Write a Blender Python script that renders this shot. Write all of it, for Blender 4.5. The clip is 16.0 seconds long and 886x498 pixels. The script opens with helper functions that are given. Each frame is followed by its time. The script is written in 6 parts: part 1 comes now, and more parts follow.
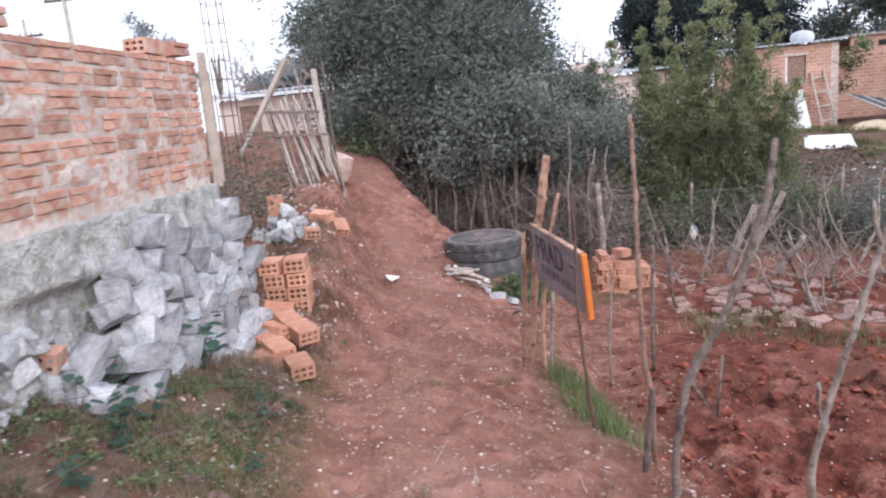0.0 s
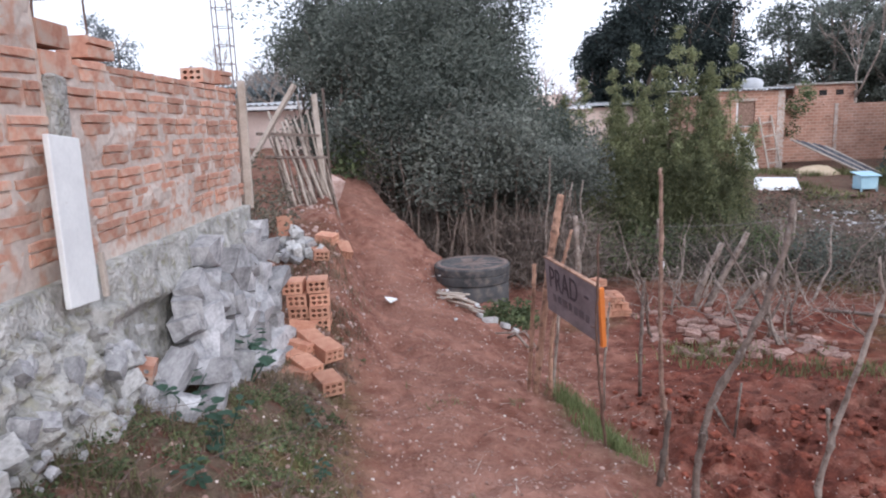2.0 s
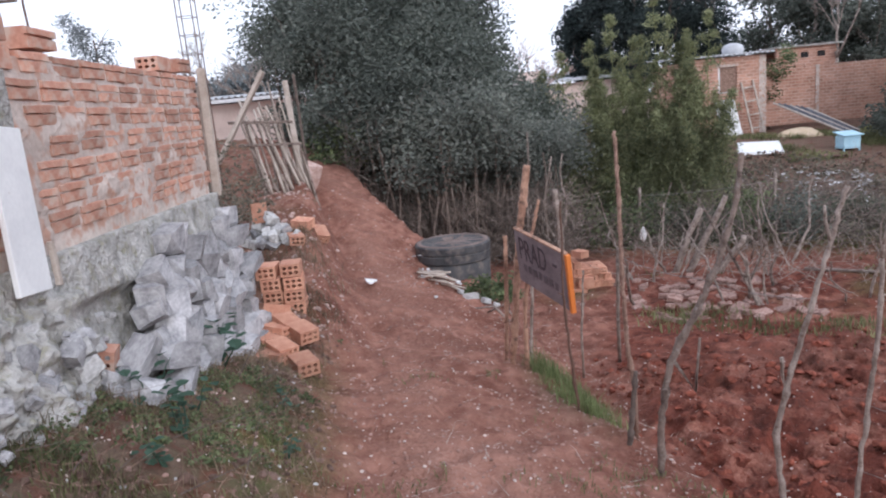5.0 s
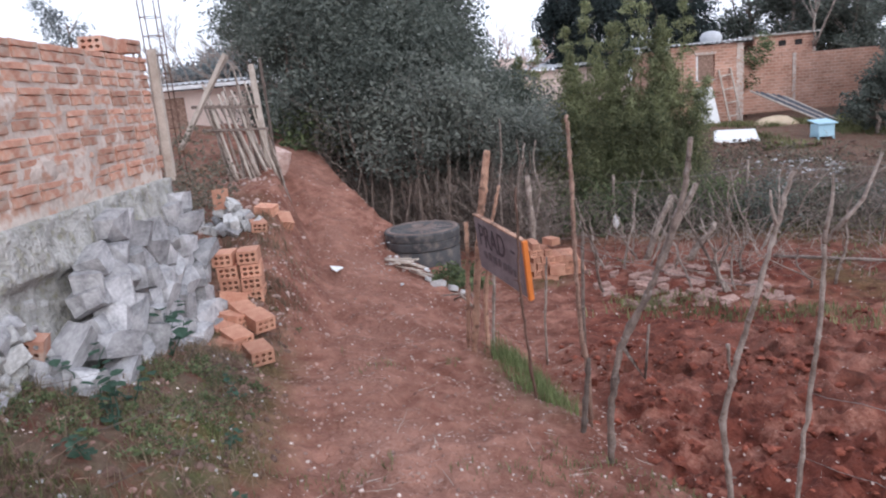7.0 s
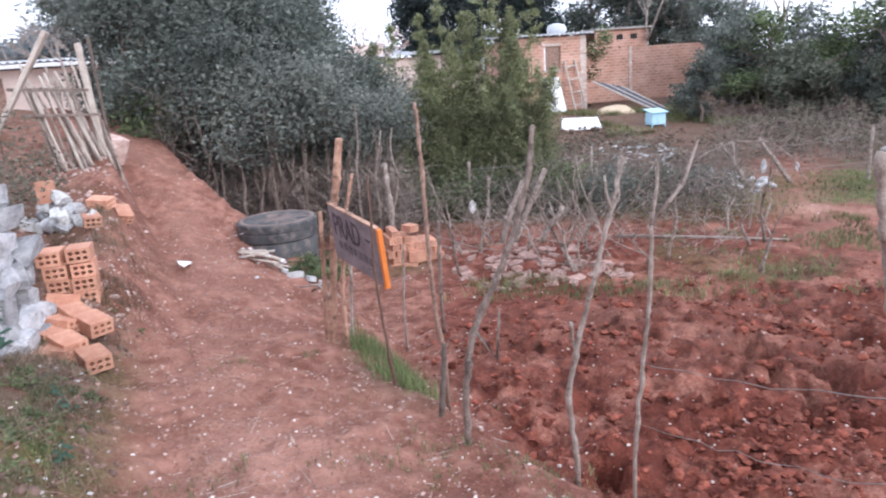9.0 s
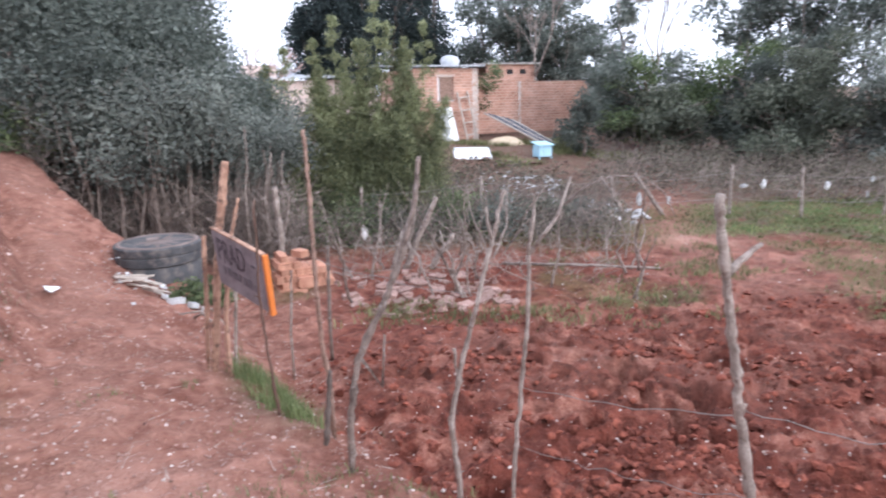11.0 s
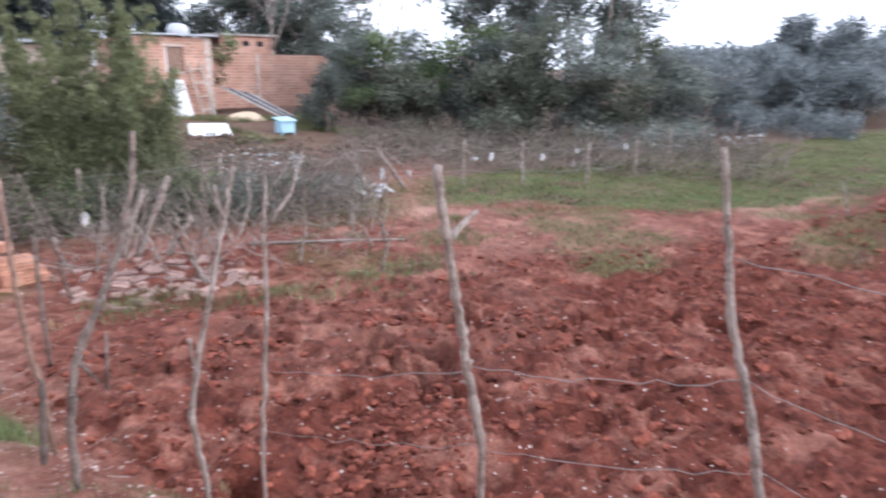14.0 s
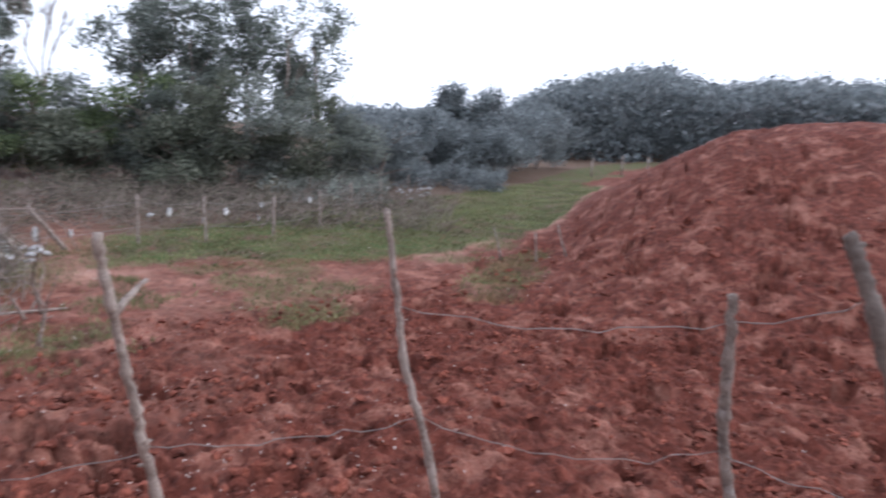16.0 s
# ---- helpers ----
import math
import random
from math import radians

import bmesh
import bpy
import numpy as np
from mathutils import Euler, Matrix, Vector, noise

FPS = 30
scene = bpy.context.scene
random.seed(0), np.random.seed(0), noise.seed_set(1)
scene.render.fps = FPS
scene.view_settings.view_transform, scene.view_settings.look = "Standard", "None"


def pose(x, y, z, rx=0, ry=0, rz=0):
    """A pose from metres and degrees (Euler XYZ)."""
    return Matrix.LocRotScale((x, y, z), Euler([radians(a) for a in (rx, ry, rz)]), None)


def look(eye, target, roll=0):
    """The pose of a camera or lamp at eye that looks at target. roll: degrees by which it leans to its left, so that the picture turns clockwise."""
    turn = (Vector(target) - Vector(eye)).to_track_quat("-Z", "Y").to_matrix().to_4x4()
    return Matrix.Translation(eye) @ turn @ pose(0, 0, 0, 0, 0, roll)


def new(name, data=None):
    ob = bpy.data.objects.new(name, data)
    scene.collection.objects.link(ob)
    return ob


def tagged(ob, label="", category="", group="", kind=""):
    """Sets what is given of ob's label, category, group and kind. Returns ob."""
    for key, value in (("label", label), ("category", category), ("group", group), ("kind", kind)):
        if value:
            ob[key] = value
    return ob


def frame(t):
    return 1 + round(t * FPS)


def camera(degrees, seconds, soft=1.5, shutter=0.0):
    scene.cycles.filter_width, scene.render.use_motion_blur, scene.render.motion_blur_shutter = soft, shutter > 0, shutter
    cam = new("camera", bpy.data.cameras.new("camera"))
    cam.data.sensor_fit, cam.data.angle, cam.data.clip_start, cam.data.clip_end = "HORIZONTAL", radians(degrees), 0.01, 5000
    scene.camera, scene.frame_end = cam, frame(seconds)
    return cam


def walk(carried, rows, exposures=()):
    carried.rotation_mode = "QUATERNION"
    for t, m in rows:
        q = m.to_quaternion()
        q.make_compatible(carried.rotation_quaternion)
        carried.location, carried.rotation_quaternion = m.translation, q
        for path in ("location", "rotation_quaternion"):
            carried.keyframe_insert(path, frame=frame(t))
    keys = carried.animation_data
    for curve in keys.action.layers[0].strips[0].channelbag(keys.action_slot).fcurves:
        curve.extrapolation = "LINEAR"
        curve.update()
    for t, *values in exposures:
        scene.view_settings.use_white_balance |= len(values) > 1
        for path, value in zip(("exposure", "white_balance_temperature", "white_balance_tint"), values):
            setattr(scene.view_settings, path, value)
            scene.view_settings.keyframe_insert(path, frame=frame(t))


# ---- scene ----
cam = camera(66.6, 16.0, soft=2.1, shutter=0.5)
PATH = [
    (0, (-0.057, 0.291, 1.274), (-0.198, 2.245, 0.87), -5.5),
    (0.5, (-0.258, 0.204, 1.344), (-0.389, 2.153, 0.916), -3.5),
    (1, (-0.3, 0.07, 1.361), (-0.459, 2.02, 0.944), -4.6),
    (1.5, (-0.417, -0.008, 1.408), (-0.597, 1.957, 1.079), -3.4),
    (2, (-0.54, -0.028, 1.42), (-0.524, 1.94, 1.065), -2.3),
    (2.5, (-0.588, -0.023, 1.422), (-0.609, 1.953, 1.111), -2.5),
    (3, (-0.571, -0.015, 1.421), (-0.555, 1.951, 1.058), -1.8),
    (3.5, (-0.549, -0.014, 1.412), (-0.477, 1.947, 1.026), -2.9),
    (3.7, (-0.539, -0.013, 1.418), (-0.416, 1.943, 1.017), -3.1),
    (5.8, (-0.234, -0.093, 1.331), (-0.296, 1.866, 0.932), -6.3),
    (6, (-0.21, -0.039, 1.331), (-0.285, 1.92, 0.939), -6.2),
    (6.5, (-0.199, -0.026, 1.33), (-0.193, 1.932, 0.923), -5.4),
    (7, (-0.197, -0.011, 1.322), (-0.124, 1.938, 0.879), -5.1),
    (7.5, (-0.199, 0.004, 1.32), (-0.071, 1.939, 0.831), -4.7),
    (8, (-0.181, 0.012, 1.313), (0.047, 1.932, 0.804), -4.2),
    (8.5, (-0.158, 0.018, 1.311), (0.189, 1.92, 0.801), -3.9),
    (8.7, (-0.147, 0.018, 1.313), (0.255, 1.908, 0.799), -4.0),
    (10.8, (-0.125, -0.039, 1.34), (0.583, 1.777, 0.893), -1.9),
    (11, (-0.119, -0.039, 1.338), (0.651, 1.75, 0.886), -1.3),
    (11.5, (-0.075, -0.037, 1.336), (0.867, 1.676, 0.917), -0.8),
    (12, (-0.063, -0.045, 1.337), (0.964, 1.624, 0.935), -0.1),
    (12.5, (-0.052, -0.047, 1.33), (1.018, 1.587, 0.896), -0.4),
    (13, (-0.045, -0.046, 1.325), (1.044, 1.566, 0.862), -0.4),
    (13.5, (-0.04, -0.058, 1.33), (1.111, 1.507, 0.853), -0.6),
    (14, (-0.05, -0.048, 1.327), (1.309, 1.323, 0.803), 0.5),
    (14.5, (-0.098, -0.036, 1.343), (1.456, 1.127, 0.859), 1.3),
    (15, (-0.103, -0.04, 1.35), (1.502, 1.067, 0.907), 1.0),
    (15.5, (-0.079, -0.063, 1.358), (1.66, 0.847, 0.968), 2.1),
    (16, (-0.067, -0.1, 1.364), (1.796, 0.54, 1.015), 2.8),
]
walk(cam, [(t, look(eye, target, roll)) for t, eye, target, roll in PATH], [(t, s, 5700 if t < 8 else 5560, 10) for t, s in ((0, 0.85), (1.0, 0.72), (1.5, 0.58), (3.5, 0.42), (7.5, 0.50), (8, 0.76), (8.5, 1.0), (11, 1.12), (13, 1.1), (14.5, 1.12), (15.3, 1.0), (16, 0.64))])

# ---------------------------------------------------------------- world and sun
SUN_AZ, SUN_EL = 150.0, 24.0          # compass from +y towards +x, and height, in degrees
world = bpy.data.worlds.new("dusk_sky")
scene.world = world
world.use_nodes = True
wn, wl = world.node_tree.nodes, world.node_tree.links
bg = wn["Background"]
sky = wn.new("ShaderNodeTexSky")
sky.sky_type = "NISHITA"
sky.sun_disc = False
sky.sun_elevation, sky.sun_rotation = radians(SUN_EL), radians(SUN_AZ)
sky.air_density, sky.dust_density, sky.ozone_density = 1.0, 4.0, 1.0
veil = wn.new("ShaderNodeMixRGB")      # thin high overcast evens out the blue
veil.inputs[0].default_value = 0.85
veil.inputs[2].default_value = (10.6, 10.4, 10.9, 1)
wl.new(sky.outputs[0], veil.inputs[1])
wl.new(veil.outputs[0], bg.inputs[0])
bg.inputs[1].default_value = 0.10
sun = new("sun", bpy.data.lights.new("sun", "SUN"))
sun.data.energy, sun.data.angle, sun.data.color = 0.9, radians(25), (1.0, 0.93, 0.87)
a, e = radians(SUN_AZ), radians(SUN_EL)
sun.matrix_world = look((0, 0, 30), (-math.sin(a) * math.cos(e), -math.cos(a) * math.cos(e), 30 - math.sin(e)))

# ---------------------------------------------------------------- materials
def material(name, c1, c2, rough=0.85, scale=6.0, fine=60.0, bump=0.3, dist=0.01, metal=0.0, spots=None, rand=0.0, spot_at=(0.56, 0.66)):
    """A surface of two colours mixed by noise at two scales, with fine relief; spots: a third colour in patches."""
    m = bpy.data.materials.new(name)
    m.use_nodes = True
    n, l = m.node_tree.nodes, m.node_tree.links
    b = n["Principled BSDF"]
    co = n.new("ShaderNodeTexCoord")
    big = n.new("ShaderNodeTexNoise")
    big.inputs["Scale"].default_value, big.inputs["Detail"].default_value = scale, 5
    small = n.new("ShaderNodeTexNoise")
    small.inputs["Scale"].default_value, small.inputs["Detail"].default_value = fine, 4
    for t in (big, small):
        l.new(co.outputs["Object"], t.inputs["Vector"])
    mix = n.new("ShaderNodeMath")
    mix.operation = "MULTIPLY_ADD"
    l.new(small.outputs[0], mix.inputs[0])
    mix.inputs[1].default_value = 0.45
    l.new(big.outputs[0], mix.inputs[2])
    ramp = n.new("ShaderNodeValToRGB")
    ramp.color_ramp.elements[0].position, ramp.color_ramp.elements[1].position = 0.52, 0.92
    ramp.color_ramp.elements[0].color, ramp.color_ramp.elements[1].color = (*c1, 1), (*c2, 1)
    l.new(mix.outputs[0], ramp.inputs[0])
    out = ramp.outputs[0]
    if spots:
        sp = n.new("ShaderNodeTexNoise")
        sp.inputs["Scale"].default_value, sp.inputs["Detail"].default_value = scale * 2.3, 6
        l.new(co.outputs["Object"], sp.inputs["Vector"])
        r2 = n.new("ShaderNodeValToRGB")
        r2.color_ramp.elements[0].position, r2.color_ramp.elements[1].position = spot_at
        l.new(sp.outputs[0], r2.inputs[0])
        mx = n.new("ShaderNodeMixRGB")
        l.new(r2.outputs[0], mx.inputs[0])
        l.new(out, mx.inputs[1])
        mx.inputs[2].default_value = (*spots, 1)
        out = mx.outputs[0]
    if rand:
        info = n.new("ShaderNodeObjectInfo")
        geo = n.new("ShaderNodeNewGeometry")
        add = n.new("ShaderNodeMath")
        add.operation = "ADD"
        l.new(info.outputs["Random"], add.inputs[0])
        l.new(geo.outputs["Random Per Island"], add.inputs[1])
        fr = n.new("ShaderNodeMath")
        fr.operation = "FRACT"
        l.new(add.outputs[0], fr.inputs[0])
        mp = n.new("ShaderNodeMapRange")
        mp.inputs[3].default_value, mp.inputs[4].default_value = 1 - rand, 1 + rand
        l.new(fr.outputs[0], mp.inputs[0])
        hs = n.new("ShaderNodeHueSaturation")
        l.new(mp.outputs[0], hs.inputs["Value"])
        l.new(out, hs.inputs["Color"])
        out = hs.outputs[0]
    l.new(out, b.inputs["Base Color"])
    b.inputs["Roughness"].default_value = rough
    b.inputs["Metallic"].default_value = metal
    b.inputs["Specular IOR Level"].default_value = 0.3
    if bump:
        bp = n.new("ShaderNodeBump")
        bp.inputs["Strength"].default_value, bp.inputs["Distance"].default_value = bump, dist
        l.new(mix.outputs[0], bp.inputs["Height"])
        l.new(bp.outputs[0], b.inputs["Normal"])
    return m


def leaf_material(name, c1, c2, rough=0.7):
    """Leaves: colour varies from leaf to leaf, a little light passes through."""
    m = bpy.data.materials.new(name)
    m.use_nodes = True
    n, l = m.node_tree.nodes, m.node_tree.links
    b = n["Principled BSDF"]
    geo = n.new("ShaderNodeNewGeometry")
    ramp = n.new("ShaderNodeValToRGB")
    ramp.color_ramp.elements[0].color, ramp.color_ramp.elements[1].color = (*c1, 1), (*c2, 1)
    l.new(geo.outputs["Random Per Island"], ramp.inputs[0])
    co = n.new("ShaderNodeTexCoord")
    big = n.new("ShaderNodeTexNoise")
    big.inputs["Scale"].default_value = 0.9
    l.new(co.outputs["Object"], big.inputs["Vector"])
    mp = n.new("ShaderNodeMapRange")
    mp.inputs[1].default_value, mp.inputs[2].default_value, mp.inputs[3].default_value, mp.inputs[4].default_value = 0.3, 0.7, 0.5, 1.45
    l.new(big.outputs[0], mp.inputs[0])
    hs = n.new("ShaderNodeHueSaturation")
    l.new(mp.outputs[0], hs.inputs["Value"])
    l.new(ramp.outputs[0], hs.inputs["Color"])
    l.new(hs.outputs[0], b.inputs["Base Color"])
    b.inputs["Roughness"].default_value = rough
    b.inputs["Specular IOR Level"].default_value = 0.2
    tr = n.new("ShaderNodeBsdfTranslucent")
    l.new(hs.outputs[0], tr.inputs[0])
    mx = n.new("ShaderNodeMixShader")
    mx.inputs[0].default_value = 0.4
    l.new(b.outputs[0], mx.inputs[1])
    l.new(tr.outputs[0], mx.inputs[2])
    l.new(mx.outputs[0], n["Material Output"].inputs[0])
    return m


def ground_material():
    """Red earth; the 'cover' attribute holds turf (R), loose dug earth (G) and pale trodden earth (B)."""
    m = bpy.data.materials.new("red_earth")
    m.use_nodes = True
    n, l = m.node_tree.nodes, m.node_tree.links
    b = n["Principled BSDF"]
    co = n.new("ShaderNodeTexCoord")
    at = n.new("ShaderNodeAttribute")
    at.attribute_name = "cover"
    sep = n.new("ShaderNodeSeparateColor")
    l.new(at.outputs["Color"], sep.inputs[0])

    def tex(scale, detail=6, rough=0.6):
        t = n.new("ShaderNodeTexNoise")
        t.inputs["Scale"].default_value, t.inputs["Detail"].default_value, t.inputs["Roughness"].default_value = scale, detail, rough
        l.new(co.outputs["Object"], t.inputs["Vector"])
        return t.outputs[0]

    def ramp(src, p0, c0, p1, c1):
        r = n.new("ShaderNodeValToRGB")
        r.color_ramp.elements[0].position, r.color_ramp.elements[1].position = p0, p1
        r.color_ramp.elements[0].color, r.color_ramp.elements[1].color = (*c0, 1), (*c1, 1)
        l.new(src, r.inputs[0])
        return r.outputs[0]

    def mixc(fac, a, c):
        x = n.new("ShaderNodeMixRGB")
        l.new(fac, x.inputs[0])
        l.new(a, x.inputs[1])
        l.new(c, x.inputs[2])
        return x.outputs[0]

    def mul(a, c):
        x = n.new("ShaderNodeMath")
        x.operation = "MULTIPLY"
        x.use_clamp = True
        l.new(a, x.inputs[0])
        if isinstance(c, float):
            x.inputs[1].default_value = c
        else:
            l.new(c, x.inputs[1])
        return x.outputs[0]

    n1, n2, n3, n4 = tex(1.3), tex(9.0), tex(45.0, 4), tex(140.0, 2)
    W, K = (1, 1, 1), (0, 0, 0)
    trod = ramp(n2, 0.32, (0.18, 0.072, 0.05), 0.68, (0.38, 0.195, 0.145))
    dug = ramp(n2, 0.32, (0.055, 0.015, 0.010), 0.68, (0.205, 0.06, 0.039))
    dust = ramp(n3, 0.3, (0.25, 0.09, 0.06), 0.7, (0.45, 0.225, 0.165))
    dug = mixc(mul(ramp(tex(2.1, 8, 0.7), 0.505, K, 0.64, W), 0.8), dug, dust)
    turf = ramp(n3, 0.3, (0.035, 0.055, 0.016), 0.7, (0.115, 0.15, 0.05))
    dry = ramp(n2, 0.35, (0.065, 0.045, 0.032), 0.7, (0.18, 0.135, 0.095))
    pale = ramp(n3, 0.3, (0.33, 0.16, 0.115), 0.75, (0.50, 0.31, 0.245))
    damp = ramp(n3, 0.35, (0.10, 0.036, 0.024), 0.7, (0.22, 0.09, 0.062))
    trod = mixc(mul(ramp(tex(2.6), 0.46, K, 0.58, W), 0.85), trod, damp)
    col = mixc(sep.outputs[1], trod, dug)
    col = mixc(mul(sep.outputs[2], ramp(n1, 0.35, K, 0.62, W)), col, pale)
    lean = n.new("ShaderNodeMath")
    lean.operation = "MULTIPLY_ADD"
    l.new(at.outputs["Alpha"], lean.inputs[0])
    lean.inputs[1].default_value = -0.23
    l.new(n1, lean.inputs[2])
    grassy = mixc(ramp(lean.outputs[0], 0.36, K, 0.52, W), dry, turf)
    col = mixc(mul(sep.outputs[0], ramp(n2, 0.28, K, 0.52, W)), col, grassy)
    grit = mixc(mul(ramp(n4, 0.66, K, 0.72, W), 0.5), col, pale)
    l.new(grit, b.inputs["Base Color"])
    b.inputs["Roughness"].default_value = 0.95
    b.inputs["Specular IOR Level"].default_value = 0.2
    s = n.new("ShaderNodeMath")
    s.operation = "MULTIPLY_ADD"
    l.new(n3, s.inputs[0])
    s.inputs[1].default_value = 0.5
    l.new(n2, s.inputs[2])
    bp = n.new("ShaderNodeBump")
    bp.inputs["Strength"].default_value, bp.inputs["Distance"].default_value = 0.9, 0.05
    l.new(s.outputs[0], bp.inputs["Height"])
    l.new(bp.outputs[0], b.inputs["Normal"])
    return m


def masonry_material():
    """Brickwork seen from far: courses of hollow brick with pale joints, patchy."""
    m = material("far_brickwork", (0.40, 0.22, 0.16), (0.56, 0.35, 0.27), 0.9, 1.3, 18, 0.4, 0.01)
    n, l = m.node_tree.nodes, m.node_tree.links
    b = n["Principled BSDF"]
    src = b.inputs["Base Color"].links[0].from_socket
    co = n.new("ShaderNodeTexCoord")
    sp = n.new("ShaderNodeSeparateXYZ")
    l.new(co.outputs["Object"], sp.inputs[0])
    ad = n.new("ShaderNodeMath")
    ad.operation = "ADD"
    l.new(sp.outputs[0], ad.inputs[0])
    l.new(sp.outputs[1], ad.inputs[1])
    cb = n.new("ShaderNodeCombineXYZ")
    l.new(ad.outputs[0], cb.inputs[0])
    l.new(sp.outputs[2], cb.inputs[1])
    br = n.new("ShaderNodeTexBrick")
    br.inputs["Scale"].default_value = 1.0
    br.inputs["Brick Width"].default_value, br.inputs["Row Height"].default_value, br.inputs["Mortar Size"].default_value = 0.26, 0.11, 0.014
    br.inputs["Color1"].default_value, br.inputs["Color2"].default_value, br.inputs["Mortar"].default_value = (1.1, 1.0, 0.95, 1), (0.72, 0.66, 0.62, 1), (1.15, 1.35, 1.45, 1)
    l.new(cb.outputs[0], br.inputs["Vector"])
    mx = n.new("ShaderNodeMixRGB")
    mx.blend_type = "MULTIPLY"
    mx.inputs[0].default_value = 0.85
    l.new(src, mx.inputs[1])
    l.new(br.outputs[0], mx.inputs[2])
    l.new(mx.outputs[0], b.inputs["Base Color"])
    return m


M_GROUND = ground_material()
M_BRICK = material("fired_clay", (0.39, 0.18, 0.125), (0.59, 0.34, 0.245), 0.9, 7, 70, 0.6, 0.006, spots=(0.50, 0.38, 0.31), rand=0.20, spot_at=(0.46, 0.66))
M_BRICK_NEW = material("fresh_orange_clay", (0.42, 0.185, 0.12), (0.59, 0.335, 0.23), 0.85, 7, 70, 0.3, 0.004, rand=0.18)
# near-black clay: the shade deep in a brick's holes, as colour
M_HOLE_SHADE = material("brick_hole_shade", (0.07, 0.025, 0.018), (0.10, 0.04, 0.025), 0.95, 8, 60, 0)
M_MORTAR = material("grey_mortar", (0.44, 0.365, 0.32), (0.64, 0.55, 0.49), 0.95, 5, 40, 0.8, 0.012, spots=(0.48, 0.29, 0.215), spot_at=(0.50, 0.64))
M_CONCRETE = material("rough_concrete", (0.27, 0.26, 0.235), (0.58, 0.56, 0.53), 0.95, 9, 55, 1.0, 0.05, spots=(0.33, 0.315, 0.24), spot_at=(0.52, 0.7))
M_STONE = material("grey_stone", (0.22, 0.215, 0.222), (0.50, 0.488, 0.492), 0.9, 2.2, 11, 0.5, 0.02, rand=0.30)
M_STONE_PALE = material("chalky_stone", (0.38, 0.37, 0.36), (0.62, 0.61, 0.60), 0.95, 6, 40, 0.8, 0.012, rand=0.15)
M_STONE_RED = material("dusty_stone", (0.33, 0.21, 0.175), (0.52, 0.40, 0.36), 0.95, 6, 40, 0.6, 0.01, rand=0.2)
M_STONE_FLAT = material("earth_stained_stone", (0.22, 0.115, 0.09), (0.44, 0.31, 0.265), 0.95, 6, 40, 0.8, 0.012, rand=0.25)
M_CRUMB = material("brown_crumb", (0.09, 0.055, 0.042), (0.23, 0.15, 0.12), 0.97, 12, 70, 0.8, 0.01, rand=0.3)
M_CLOD = material("earth_clod", (0.072, 0.020, 0.013), (0.265, 0.082, 0.052), 0.97, 12, 70, 0.9, 0.012, rand=0.32)
M_GRIT = material("pale_grit", (0.42, 0.31, 0.27), (0.66, 0.58, 0.53), 0.95, 9, 50, 0.4, 0.004, rand=0.3)
M_BARK = material("grey_bark", (0.09, 0.066, 0.056), (0.28, 0.22, 0.185), 0.95, 14, 110, 1.0, 0.016, spots=(0.30, 0.26, 0.235), spot_at=(0.58, 0.70))
M_BARK_DARK = material("dark_bark", (0.085, 0.065, 0.055), (0.18, 0.145, 0.125), 0.95, 12, 90, 0.8, 0.008)
M_BARK_PALE = material("pale_bark", (0.17, 0.13, 0.108), (0.41, 0.345, 0.30), 0.95, 14, 110, 1.0, 0.014, spots=(0.14, 0.09, 0.07), spot_at=(0.56, 0.70))
M_STAKE = material("weathered_stake", (0.15, 0.088, 0.066), (0.40, 0.27, 0.21), 0.92, 16, 110, 1.0, 0.012, spots=(0.12, 0.075, 0.06), spot_at=(0.58, 0.70))
M_CANE = material("bamboo_cane", (0.13, 0.15, 0.06), (0.26, 0.27, 0.12), 0.6, 8, 50, 0.1)
M_PLANK = material("weathered_plank", (0.36, 0.30, 0.25), (0.56, 0.49, 0.43), 0.9, 9, 80, 0.5, 0.004)
M_PEELED = material("peeled_wood", (0.24, 0.13, 0.09), (0.52, 0.32, 0.225), 0.88, 9, 70, 0.9, 0.012, spots=(0.16, 0.095, 0.07), spot_at=(0.52, 0.68))
M_WHITE = material("white_painted_board", (0.70, 0.70, 0.70), (0.82, 0.82, 0.81), 0.7, 6, 60, 0.2, 0.002, spots=(0.50, 0.46, 0.42), spot_at=(0.66, 0.72))
M_SIGN = material("grey_sign_paint", (0.16, 0.13, 0.14), (0.27, 0.225, 0.235), 0.75, 6, 50, 0.2, 0.002)
M_ORANGE = material("orange_paint", (0.62, 0.17, 0.03), (0.72, 0.24, 0.06), 0.6, 6, 50, 0.1, 0.002)
M_LETTER = material("dark_lettering", (0.05, 0.038, 0.045), (0.09, 0.07, 0.08), 0.7, 6, 50, 0)
M_LETTER_WORN = material("worn_lettering", (0.10, 0.08, 0.088), (0.17, 0.14, 0.15), 0.75, 9, 50, 0)
M_LID = material("earth_dusted_lid", (0.12, 0.095, 0.088), (0.27, 0.205, 0.18), 0.95, 4, 40, 0.5, 0.008)
M_RUBBER = material("dusty_black_rubber", (0.045, 0.045, 0.05), (0.10, 0.098, 0.10), 0.8, 5, 50, 0.3, 0.004, spots=(0.17, 0.145, 0.13), spot_at=(0.5, 0.7))
M_WIRE = material("galvanised_wire", (0.20, 0.18, 0.17), (0.34, 0.31, 0.29), 0.5, 30, 90, 0, metal=0.6)
M_REBAR = material("rusty_steel", (0.10, 0.06, 0.045), (0.17, 0.10, 0.075), 0.8, 20, 90, 0)
M_PLASTER = material("pinkish_plaster", (0.60, 0.47, 0.41), (0.76, 0.63, 0.56), 0.9, 1.5, 20, 0.3, 0.01)
